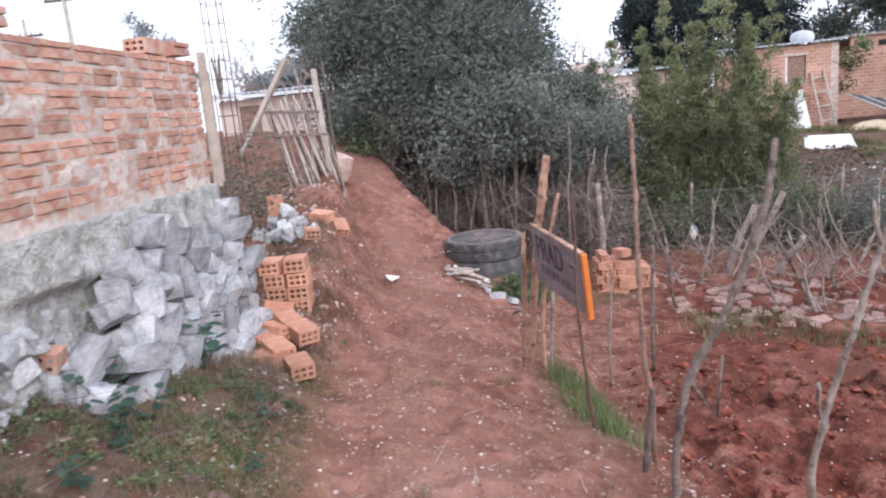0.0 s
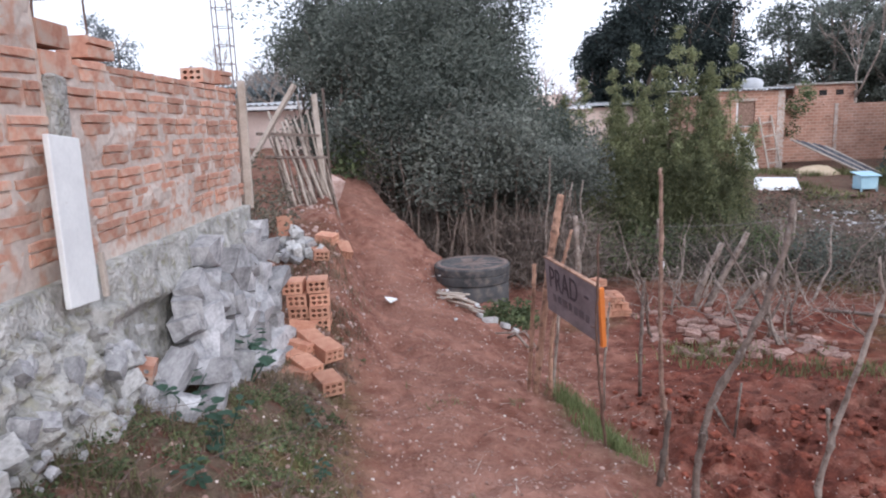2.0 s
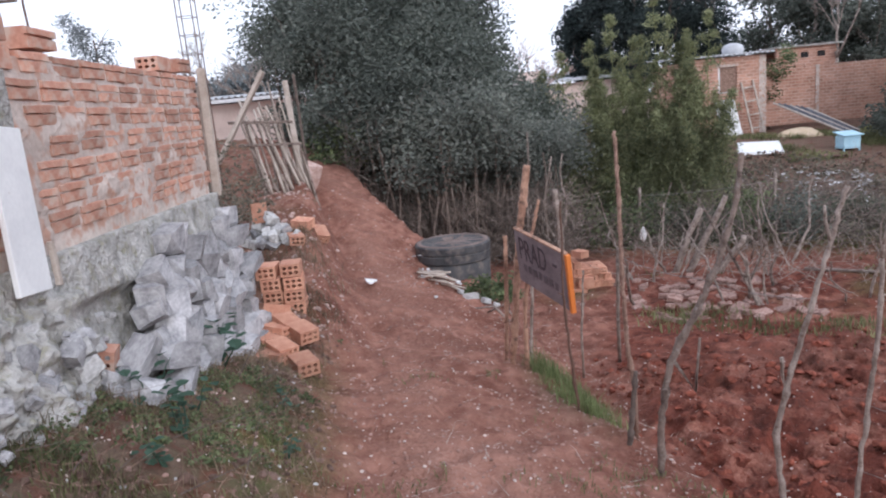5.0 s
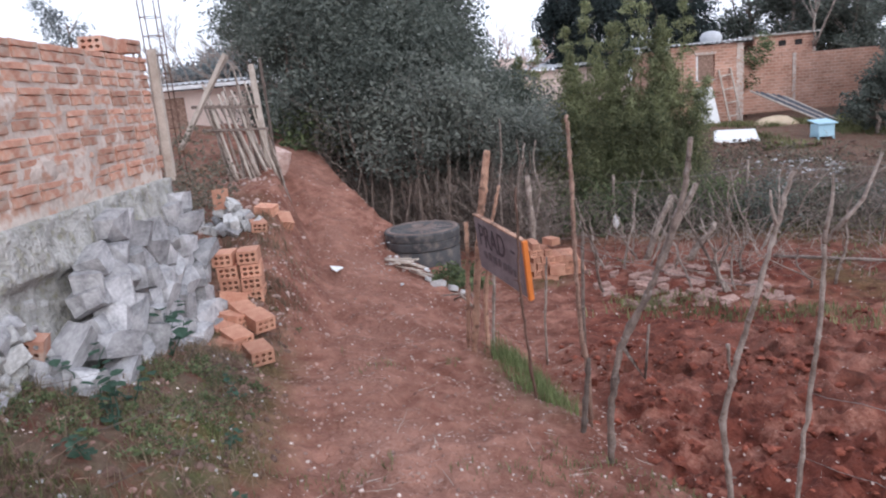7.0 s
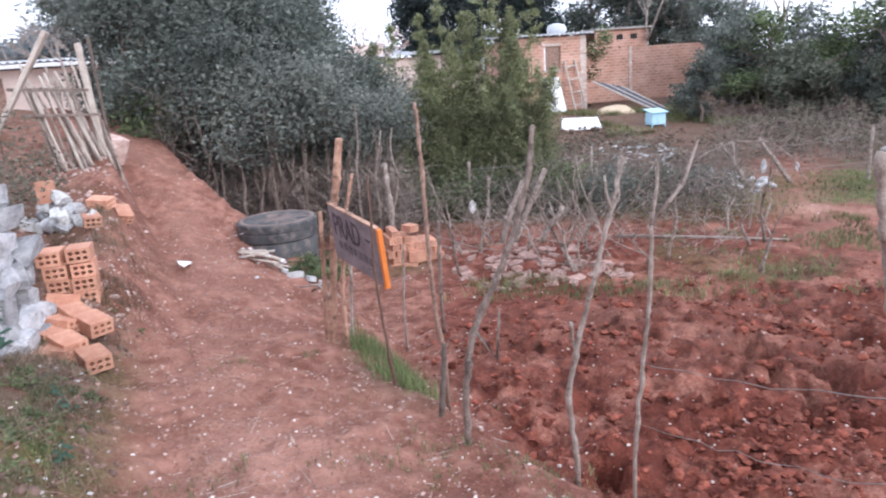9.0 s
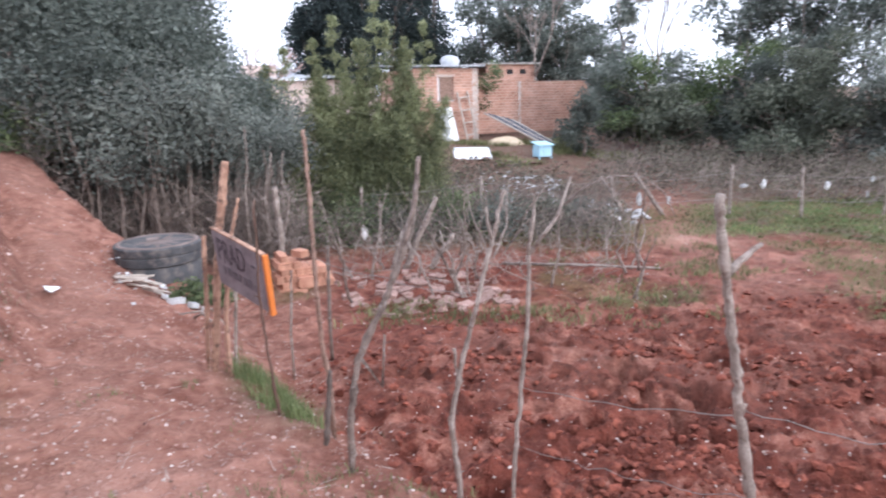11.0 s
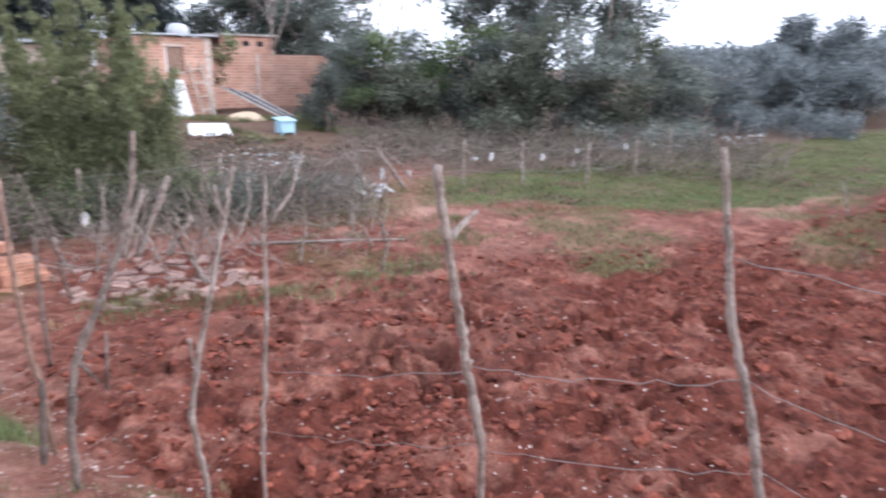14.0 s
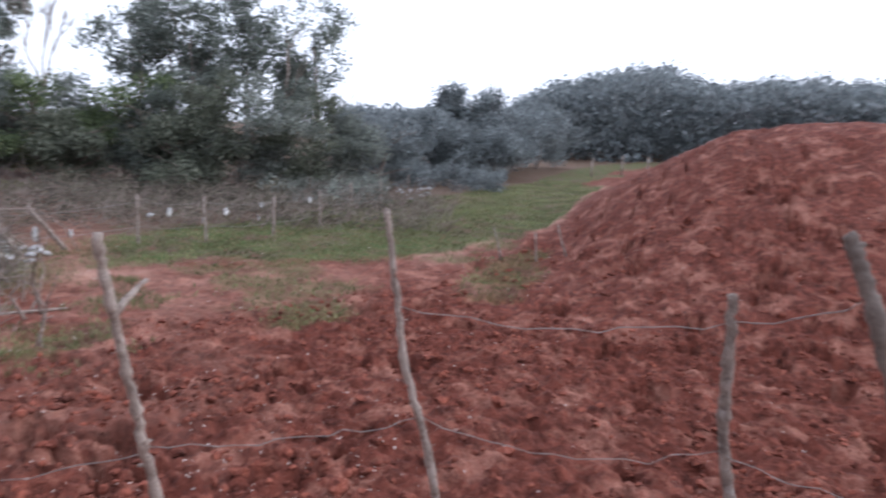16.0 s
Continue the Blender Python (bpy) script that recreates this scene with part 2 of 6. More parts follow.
M_ROOF = material("fibre_cement_sheet", (0.42, 0.43, 0.45), (0.58, 0.59, 0.61), 0.85, 2, 25, 0.3, 0.01)
M_FARBRICK = masonry_material()
M_DARK = material("painted_interior_shade", (0.02, 0.02, 0.02), (0.035, 0.03, 0.03), 0.9, 4, 20, 0)
M_BLUE = material("light_blue_panel", (0.36, 0.58, 0.70), (0.48, 0.68, 0.78), 0.5, 4, 20, 0)
M_RAG = material("pale_plastic_litter", (0.24, 0.235, 0.23), (0.60, 0.59, 0.585), 0.7, 8, 40, 0.2, 0.003, rand=0.35)
M_FIBREPIPE = material("dark_poles", (0.06, 0.06, 0.075), (0.14, 0.14, 0.16), 0.7, 6, 40, 0.2)
M_SAND = material("pale_sand", (0.55, 0.42, 0.28), (0.66, 0.53, 0.38), 0.95, 6, 60, 0.4, 0.01)
L_THICKET = leaf_material("thicket_leaf", (0.10, 0.115, 0.10), (0.215, 0.235, 0.20))
L_THICKET_GREY = leaf_material("greyish_leaf", (0.145, 0.16, 0.14), (0.28, 0.295, 0.255))
L_BAMBOO = leaf_material("bamboo_leaf", (0.10, 0.118, 0.066), (0.36, 0.37, 0.20))
L_EUCA = leaf_material("eucalyptus_leaf", (0.105, 0.12, 0.105), (0.26, 0.28, 0.24))
L_CONIFER = leaf_material("dark_needle", (0.025, 0.035, 0.036), (0.07, 0.088, 0.082))
# distant leaves: pale blue-grey base colour imitates the haze of the air
L_FAR_HAZED = leaf_material("hazed_far_foliage", (0.15, 0.17, 0.175), (0.28, 0.30, 0.30))
L_SHRUB = leaf_material("shrub_leaf", (0.075, 0.10, 0.052), (0.21, 0.25, 0.125))
L_OLIVE = leaf_material("olive_leaf", (0.085, 0.095, 0.07), (0.21, 0.22, 0.165))
L_BRUSH = leaf_material("dry_brush_leaf", (0.10, 0.088, 0.066), (0.24, 0.215, 0.165))
L_GRASS = leaf_material("grass_blade", (0.115, 0.122, 0.055), (0.25, 0.255, 0.125))
L_FRESH = leaf_material("fresh_grass_blade", (0.135, 0.165, 0.065), (0.27, 0.32, 0.145))
L_DRY = leaf_material("dry_grass_blade", (0.12, 0.09, 0.06), (0.27, 0.215, 0.15))
L_WEED = leaf_material("broad_weed_leaf", (0.05, 0.10, 0.075), (0.12, 0.20, 0.14))

# ---------------------------------------------------------------- helpers for meshes
RNG = np.random.default_rng(7)


def smooth(v):
    v = np.clip(v, 0, 1)
    return v * v * (3 - 2 * v)


def mesh_object(name, verts, faces, mat, parent=None, shade=False):
    me = bpy.data.meshes.new(name)
    me.from_pydata([tuple(v) for v in verts], [], [tuple(f) for f in faces])
    me.update()
    for mt in (mat if isinstance(mat, (list, tuple)) else [mat]):
        me.materials.append(mt)
    if shade:
        me.polygons.foreach_set("use_smooth", [True] * len(me.polygons))
    ob = new(name, me)
    if parent:
        ob.parent = parent
    return ob


def fast_mesh(name, V, F, mat, parent=None, shade=False):
    """As mesh_object, for large numpy arrays whose faces all have one corner count."""
    me = bpy.data.meshes.new(name)
    k = F.shape[1]
    me.vertices.add(len(V))
    me.vertices.foreach_set("co", np.asarray(V, np.float32).ravel())
    me.loops.add(F.size)
    me.loops.foreach_set("vertex_index", F.astype(np.int32).ravel())
    me.polygons.add(len(F))
    me.polygons.foreach_set("loop_start", np.arange(0, F.size, k, dtype=np.int32))
    me.polygons.foreach_set("use_smooth", np.full(len(F), shade))
    me.update(calc_edges=True)
    me.validate()
    me.materials.append(mat)
    ob = new(name, me)
    if parent:
        ob.parent = parent
    return ob


def part(name, bm, mat, parent=None, label="", shade=False):
    """Link a bmesh as one mesh object under a thing or a part."""
    me = bpy.data.meshes.new(name)
    bm.normal_update()
    bm.to_mesh(me)
    bm.free()
    for mt in (mat if isinstance(mat, (list, tuple)) else [mat]):
        me.materials.append(mt)
    if shade:
        me.polygons.foreach_set("use_smooth", [True] * len(me.polygons))
    ob = new(name, me)
    if parent:
        ob.parent = parent
    if label:
        ob["label"] = label
    return ob


def empty(name, loc, rz=0.0):
    ob = new(name)
    ob.matrix_world = pose(*loc, 0, 0, rz)
    return ob


def box_bm(sx, sy, sz, at=(0, 0, 0), bevel=0.0, turn=None, bm=None, jitter=0.0):
    bm = bm or bmesh.new()
    m = Matrix.Translation(at) @ (turn or Matrix()) @ Matrix.Diagonal((sx, sy, sz, 1))
    r = bmesh.ops.create_cube(bm, size=1.0, matrix=m)
    if jitter:
        for v in r["verts"]:
            v.co += Vector(RNG.normal(0, jitter, 3))
    if bevel:
        es = list({e for v in r["verts"] for e in v.link_edges})
        bmesh.ops.bevel(bm, geom=es, offset=bevel, segments=1, affect="EDGES")
    return bm


def tube_arrays(points, radii, sides=6):
    """Vertices and quads of a tube along points."""
    P = np.asarray(points, float)
    n = len(P)
    T = np.gradient(P, axis=0)
    T /= np.linalg.norm(T, axis=1)[:, None] + 1e-9
    ref = np.array([1.0, 0, 0]) if abs(T[:, 2]).mean() > 0.5 else np.array([0, 0, 1.0])
    U = np.cross(T, ref)
    U /= np.linalg.norm(U, axis=1)[:, None] + 1e-9
    W = np.cross(T, U)
    a = np.arange(sides) * 2 * np.pi / sides
    R = np.asarray(radii, float)[:, None, None]
    V = P[:, None, :] + R * (np.cos(a)[None, :, None] * U[:, None, :] + np.sin(a)[None, :, None] * W[:, None, :])
    i, j = np.meshgrid(np.arange(n - 1), np.arange(sides), indexing="ij")
    k = (j + 1) % sides
    F = np.stack([i * sides + j, i * sides + k, (i + 1) * sides + k, (i + 1) * sides + j], -1).reshape(-1, 4)
    V = V.reshape(-1, 3)
    V = np.vstack([V, P[:1], P[-1:]])
    c0, c1 = len(V) - 2, len(V) - 1
    jj = np.arange(sides)
    kk = (jj + 1) % sides
    cap0 = np.stack([kk, jj, np.full(sides, c0), np.full(sides, c0)], -1)
    cap1 = np.stack([(n - 1) * sides + jj, (n - 1) * sides + kk, np.full(sides, c1), np.full(sides, c1)], -1)
    return V, F, np.vstack([cap0, cap1])[:, :3]


def tubes_object(name, tubes, mat, parent=None, sides=6):
    """One mesh from several tubes [(points, radii)], closed at the ends."""
    V, F, n = [], [], 0
    for pts, rad in tubes:
        v, f, c = tube_arrays(pts, rad, sides)
        V.append(v)
        F += [tuple(int(q) + n for q in x) for x in f] + [tuple(int(q) + n for q in x) for x in c]
        n += len(v)
    return mesh_object(name, np.vstack(V), F, mat, parent, shade=True)


def crooked(a, b, n=8, wob=0.03):
    """Points of a crooked stick from a to b."""
    a, b = np.array(a, float), np.array(b, float)
    t = np.linspace(0, 1, n)[:, None]
    P = a + (b - a) * t
    w = RNG.normal(0, wob, (n, 3))
    w[0] = 0
    w[:, 2] *= 0.2
    w = (w + np.roll(w, 1, 0) + np.roll(w, 2, 0)) / 2
    w[0] = 0
    return P + w * np.sin(np.pi * np.clip(t * 0.9 + 0.05, 0, 1))


# ---------------------------------------------------------------- the ground
def value_noise(x, y, seed=0):
    """Smooth value noise on numpy arrays, about -1 to 1."""
    xi, yi = np.floor(x).astype(np.int64), np.floor(y).astype(np.int64)
    fx, fy = smooth(x - xi), smooth(y - yi)

    def h(i, j):
        k = (i * 374761393 + j * 668265263 + seed * 1442695041) & 0x7FFFFFFF
        k = ((k ^ (k >> 13)) * 1274126177) & 0x7FFFFFFF
        return ((k ^ (k >> 16)) & 0xFFFF) / 32767.5 - 1

    return (h(xi, yi) * (1 - fx) + h(xi + 1, yi) * fx) * (1 - fy) + (h(xi, yi + 1) * (1 - fx) + h(xi + 1, yi + 1) * fx) * fy


def fbm(x, y, seed=0, octaves=4):
    v, amp = 0, 1.0
    for o in range(octaves):
        v = v + amp * value_noise(x * 2 ** o + 17.3 * o, y * 2 ** o - 9.1 * o, seed + o)
        amp *= 0.5
    return v


LINE_Y = (-40, -3, 0, 2, 4.2, 5.0, 6.3, 7.8, 9, 10.3, 12, 20)
PATH_X = (-0.4, -0.3, -0.2, -0.35, -0.57, -0.64, -0.80, -1.22, -1.64, -2.1, -2.7, -4.6)
PATH_Z = (-0.2, -0.2, -0.2, -0.25, -0.40, -0.43, -0.41, -0.15, 0.36, 0.70, 0.95, 1.2)
LEFT_Z = (0.6, 0.6, 0.6, 0.45, -0.06, 0.02, 0.30, 0.55, 0.80, 1.0, 1.1, 1.25)
LEFT_X = (-1.9, -1.9, -1.9, -1.9, -1.85, -1.5, -1.6, -1.75, -2.1, -2.55, -3.2, -5.0)
EDGE_X = (1.25, 1.25, 1.2, 0.95, 0.33, 0.26, 0.25, -0.05, -0.95, -1.5, -2.0, -3.6)
EDGE_Z = (-0.5, -0.5, -0.5, -0.48, -0.56, -0.62, -0.70, -0.58, 0.12, 0.52, 0.8, 1.0)


def ground_z(x, y):
    """Height of the bare ground, without small relief."""
    x, y = np.asarray(x, float), np.asarray(y, float)
    px, pz, lz, lx, ex, ez = (np.interp(y, LINE_Y, v) for v in (PATH_X, PATH_Z, LEFT_Z, LEFT_X, EDGE_X, EDGE_Z))
    left = pz + (lz - pz) * smooth((px - 0.22 - x) / np.maximum(px - 0.22 - lx, 0.2))
    right = pz + (ez - pz) * np.clip((x - px) / (ex - px), 0, 1)
    # the dug plot and the meadow beyond
    d = np.hypot(x, y)
    plot = -0.80 - 0.35 * smooth((d - 2.5) / 6.0)
    # rise to the far bank behind the wire fence, and the earth heap
    bank = smooth((y - 12.0 - 0.35 * np.maximum(x - 9, 0) * (x < 40)) / 12.0) * np.clip((x + 2) / 8, 0, 1)
    plot = plot + 0.75 * bank * (1 - smooth((x - 20) / 12))
    plot = plot + 0.2 * smooth((d - 34) / 12)
    az = np.degrees(np.arctan2(x, y + 0.1))
    heap = np.interp(az, (76, 79.5, 82, 86, 89.6, 93.5, 98, 104, 150, 180), (0, 0.0, 0.28, 1.3, 2.1, 2.75, 3.05, 3.15, 2.6, 0)) * smooth((d - 7.5) / 11)
    plot = plot + heap * (1 - 0.8 * smooth((d - 19) / 16))
    f = smooth((x - ex) / 0.55)
    east = ez * (1 - f) + plot * f
    z = np.where(x < px, left, np.where(x < ex, right, east))
    back = smooth((y - 13) / 6)
    return z * (1 - back * (x < 2)) + back * (x < 2) * (0.9 - 1.2 * smooth((x + 4) / 6))


# pits left by the spade in the dug plot
PITS = ((2.79, 3.46, 0.1), (3.38, 2.19, 0.14), (2.72, 4.2, 0.1), (5.88, 2.79, 0.15), (2.38, 3.35, 0.1), (6.8, 2.93, 0.15), (4.56, 3.18, 0.13), (5.63, 4.18, 0.12))


def ground_relief(x, y):
    px, ex = np.interp(y, LINE_Y, PATH_X), np.interp(y, LINE_Y, EDGE_X)
    d = np.hypot(x, y)
    near = 1 - smooth((d - 14) / 14)
    dug = dug_mask(x, y)
    r = 0.035 * fbm(x * 1.7, y * 1.7, 3) + 0.026 * fbm(x * 8, y * 8, 5, 4)
    lump = np.abs(fbm(x * 3.1, y * 3.1, 11, 4))
    clod = 0.075 * (0.45 - lump) + 0.045 * fbm(x * 1.3, y * 1.3, 23, 3) + 0.035 * fbm(x * 7.3, y * 7.3, 21, 4) + 0.05 * np.abs(fbm(x * 13, y * 13, 27, 3))
    hole = smooth((fbm(x * 2.1, y * 2.1, 31, 4) - 0.60) / 0.16)
    for hx, hy, hr in PITS:
        q = np.hypot(x - hx, (y - hy) * 1.3) / hr
        clod = clod - 0.17 * (1 - smooth((q - 0.55) / 0.6)) + 0.04 * np.exp(-(q - 1.35) ** 2 / 0.05)
    r = r - 0.10 * np.exp(-((x + 0.05) ** 2 + (y - 7.25) ** 2) / 0.16)
    return near * (r * (1 - dug) + dug * (clod - 0.22 * hole)) + (1 - near) * 0.08 * fbm(x * 0.35, y * 0.35, 8)


def dug_mask(x, y, extra=0.0):
    """Where the earth is freshly dug: the plot behind the stakes and the heap."""
    ex = np.interp(y, LINE_Y, EDGE_X)
    d = np.hypot(x, y)
    az = np.degrees(np.arctan2(x, y + 0.1))
    az = az + 2.0 * fbm(x * 0.3, y * 0.3, 44)
    reach = np.interp(az, (10, 25, 37, 46, 56, 63, 70, 77, 80, 83, 86, 90), (5.2, 5.7, 6.9, 7.5, 8.0, 9.0, 10.6, 13.0, 16.0, 26.0, 42.0, 60.0)) + 0.5 * fbm(x * 0.6, y * 0.6, 40)
    return smooth((x - ex - 0.15) / 0.3) * (1 - smooth((d - reach - extra) / (1.2 + 0.4 * extra))) * smooth((az - 8) / 7)


# the meadow between the plot and the wire fence: its near and far edge by bearing
MEADOW_AZ = (34, 37, 46, 56, 63, 72, 78, 81, 84, 87, 92)
MEADOW_NEAR = (11.8, 11.8, 12.2, 12.0, 12.2, 13.6, 16.5, 19.5, 31.0, 48.0, 60.0)
MEADOW_FAR = (13.2, 14.0, 15.2, 17.6, 20.5, 26.0, 34.0, 44.0, 56.0, 60.0, 62.0)


def grass_mask(x, y):
    px, ex = np.interp(y, LINE_Y, PATH_X), np.interp(y, LINE_Y, EDGE_X)
    d = np.hypot(x, y)
    az = np.degrees(np.arctan2(x, y + 0.1))
    n = fbm(x * 0.8, y * 0.8, 50)
    bank = smooth((px - 0.42 - x) / 0.5 + 0.25 * n) * (1 - smooth((y - 4.2) / 1.0)) * 0.9
    bank = bank + 0.35 * smooth((px - 0.5 - x) / 0.5) * smooth((y - 4.2) / 1.0)
    tuft = smooth((1 - np.hypot((x - 0.5) / 0.45, (y - 4.3) / 1.1)) * 1.6) * 0.9
    edge = np.interp(az, MEADOW_AZ, MEADOW_NEAR)
    meadow = smooth((d - edge - 0.05 * edge * n + 0.3) / 0.9) * smooth((az - 40) / 6) * (1 - smooth((az - 92) / 4))
    island = smooth((1 - np.hypot((x - 5.4) / 1.0, (y - 6.1) / 0.5)) * 2 + 0.5 * n) + smooth((1 - np.hypot((x - 7.4) / 0.9, (y - 4.3) / 0.6)) * 2 + 0.6 * n) + 0.8 * smooth((1 - np.hypot((x - 11.6) / 2.6, (y - 2.6) / 0.8)) * 2 + 0.7 * n)
    mid = 0.5 * smooth(n * 1.8 - 0.3) * smooth((d - 7) / 2) * smooth((az - 5) / 5)
    heapless = 1 - dug_mask(x, y)
    meadow = np.maximum(meadow, 0.85 * smooth((d - 10) / 2) * (1 - smooth((az - 36) / 8)) * (x > 2))
    return np.clip(np.maximum.reduce([bank, tuft * 0.6, meadow * heapless, mid * heapless, np.clip(island, 0, 1) * 0.62]), 0, 1)


def scrub_mask(x, y):
    """Rough dry ground: beyond the wire fence, and on the bank under the wall."""
    d = np.hypot(x, y)
    line = np.interp(x, (-5, 3, 8.2, 11.4, 13, 25, 60), (10.2, 10.2, 10.9, 9.0, 8.6, 8.6, 14))
    beyond = smooth((y - line) / 1.0 + 0.2 * fbm(x * 0.7, y * 0.7, 60)) * (x > -1.5)
    az = np.degrees(np.arctan2(x, y + 0.1))
    far = smooth((d - np.interp(az, MEADOW_AZ, MEADOW_FAR)) / 1.2 + 0.3 * fbm(x * 0.7, y * 0.7, 60))
    beyond = np.where(az > 40, far, beyond)
    px = np.interp(y, LINE_Y, PATH_X)
    return np.clip(beyond + 0.6 * smooth((px - 0.5 - x) / 0.5), 0, 1)


def pale_mask(x, y):
    px = np.interp(y, LINE_Y, PATH_X)
    d = np.hypot(x, y)
    az = np.degrees(np.arctan2(x, y + 0.1))
    track = np.exp(-((x - px - 0.12) / 0.5) ** 2) * (0.5 + 0.3 * (1 - smooth((y - 3.0) / 2.0)))
    near = np.interp(az, MEADOW_AZ, MEADOW_NEAR)
    bare = smooth((d - 8.3) / 0.8) * (1 - smooth((d - near + 0.5) / 0.6)) * smooth((az - 38) / 5) * (1 - smooth((az - 62) / 5))
    lane = smooth((d - 11.2) / 0.4) * (1 - smooth((d - 12.8) / 0.5)) * smooth((az - 33) / 3) * (1 - smooth((az - 46) / 2))
    streak = np.exp(-((d - near - 0.4) / (0.09 * near)) ** 2) * smooth((az - 62) / 3) * (1 - smooth((az - 83.5) / 2)) * smooth(fbm(x * 0.9, y * 1.6, 47) * 1.4 + 0.5)
    bare = 0.45 * bare + 0.6 * lane
    # dug earth paler beyond about four metres, fading out past bearing 48
    pale_mid = 0.22 * dug_mask(x, y) * smooth((d - 3.8) / 1.8) * (1 - smooth((az - 48) / 12))
    return np.clip(track + bare + streak + pale_mid, 0, 1)


def on_ground(x, y, lift=0.0):
    return float(ground_z(x, y) + ground_relief(x, y)) + lift


def axis(fine, lo, hi, mid0, mid1):
    """Grid lines: even between mid0 and mid1, then ever wider to lo and hi."""
    core = np.arange(mid0, mid1, fine)
    up, step, v = [], fine, core[-1]
    while v < hi:
        step *= 1.06
        v += step
        up.append(v)
    dn, step, v = [], fine, core[0]
    while v > lo:
        step *= 1.10
        v -= step
        dn.append(v)
    return np.concatenate([dn[::-1], core, up])


gx, gy = axis(0.033, -600, 600, -2.2, 8.0), axis(0.033, -600, 600, -1.8, 9.0)
GX, GY = np.meshgrid(gx, gy)
GZ = ground_z(GX, GY) + ground_relief(GX, GY)
nx, ny = len(gx), len(gy)
ii, jj = np.meshgrid(np.arange(nx - 1), np.arange(ny - 1))
quad = np.stack([jj * nx + ii, jj * nx + ii + 1, (jj + 1) * nx + ii + 1, (jj + 1) * nx + ii], -1).reshape(-1, 4)
ground = fast_mesh("ground", np.stack([GX, GY, GZ], -1).reshape(-1, 3), quad, M_GROUND, shade=True)
cover = ground.data.color_attributes.new("cover", "FLOAT_COLOR", "POINT")
cover.data.foreach_set("color", np.stack([grass_mask(GX, GY), np.maximum(dug_mask(GX, GY), 0.9 * dug_mask(GX, GY, 3.2)), pale_mask(GX, GY), scrub_mask(GX, GY)], -1).astype(np.float32).ravel())
tagged(ground, "red clay ground with trodden path, dug plot and grass", "ground", kind="structure")

# ---------------------------------------------------------------- plants
def leaf_cloud(centres, radius, per, size, narrow=0.45, droop=0.3, flat=0.75):
    """Vertices and quads of leaves scattered round clump centres; each leaf is a bent diamond."""
    n = len(centres) * per
    C = np.repeat(np.asarray(centres, float), per, 0)
    R = np.repeat(np.broadcast_to(radius, (len(centres),)), per)
    off = RNG.normal(0, 1, (n, 3))
    off /= np.linalg.norm(off, axis=1)[:, None] + 1e-9
    off *= (RNG.random(n) ** 0.45 * R)[:, None]
    off[:, 2] *= flat
    C = C + off
    a = RNG.normal(0, 1, (n, 3))
    a[:, 2] = a[:, 2] * 0.6 - droop
    a /= np.linalg.norm(a, axis=1)[:, None]
    b = np.cross(a, RNG.normal(0, 1, (n, 3)))
    b /= np.linalg.norm(b, axis=1)[:, None] + 1e-9
    s = (size * RNG.uniform(0.6, 1.4, n))[:, None]
    V = np.stack([C - a * s, C + b * s * narrow, C + a * s, C - b * s * narrow], 1).reshape(-1, 3)
    F = np.arange(n * 4).reshape(-1, 4)
    return V, F


def crown_centres(n, lobes):
    """Clump centres near the skin of several lobes (x, y, z, rx, ry, rz)."""
    out = []
    w = np.array([q[3] * q[5] for q in lobes])
    pick = RNG.choice(len(lobes), n, p=w / w.sum())
    for k in pick:
        x, y, z, rx, ry, rz = lobes[k]
        d = RNG.normal(0, 1, 3)
        d /= np.linalg.norm(d)
        r = RNG.random() ** 0.3
        out.append((x + d[0] * rx * r, y + d[1] * ry * r, z + d[2] * rz * r))
    return np.array(out)


def limbs(base, top_z, spread, count, r0, wob=0.12):
    """A trunk and limbs as tubes, from base up."""
    bx, by, bz = base
    h = top_z - bz
    trunk = crooked((bx, by, bz - 0.15), (bx + RNG.normal(0, spread * 0.15), by + RNG.normal(0, spread * 0.15), bz + h * 0.85), 10, wob)
    tubes = [(trunk, np.linspace(r0, r0 * 0.25, 10))]
    for _ in range(count):
        k = RNG.integers(3, 9)
        p = trunk[k]
        ang = RNG.random() * 6.283
        q = p + np.array([math.cos(ang) * spread * RNG.uniform(0.4, 1), math.sin(ang) * spread * RNG.uniform(0.4, 1), h * RNG.uniform(0.12, 0.35)])
        tubes.append((crooked(p, q, 7, wob), np.linspace(r0 * 0.42 * (1 - k / 14), r0 * 0.07, 7)))
    return tubes


def tree(name, at, lobes, clumps, per, clump_r, leaf, mat, label, bark=None, r0=0.12, trunks=1, spread=1.0, narrow=0.45, droop=0.3, category="tree", limb_n=7, wob=0.12):
    """A tree: trunk with limbs, and a crown of many small leaves. lobes are relative to its foot."""
    x, y = at
    z = on_ground(x, y) - 0.05
    top = empty(name, (x, y, z))
    hi = max(q[2] for q in lobes)
    for _ in range(trunks):
        s = spread * 0.35 if trunks > 1 else 0
        tub = limbs((RNG.normal(0, s), RNG.normal(0, s), 0), hi, spread, limb_n, r0 * RNG.uniform(0.6, 1.1), wob)
        stem = tubes_object("trunk", tub[:1], bark or M_BARK, top, 6)
        for q in tub[1:]:
            tubes_object("limb", [q], bark or M_BARK, stem, 5)
    V, F = leaf_cloud(crown_centres(clumps, lobes), clump_r, per, leaf, narrow, droop)
    fast_mesh("crown", V, F, mat, top)
    return tagged(top, label, category)


def polar(az, d):
    return (d * math.sin(radians(az)), d * math.cos(radians(az)))


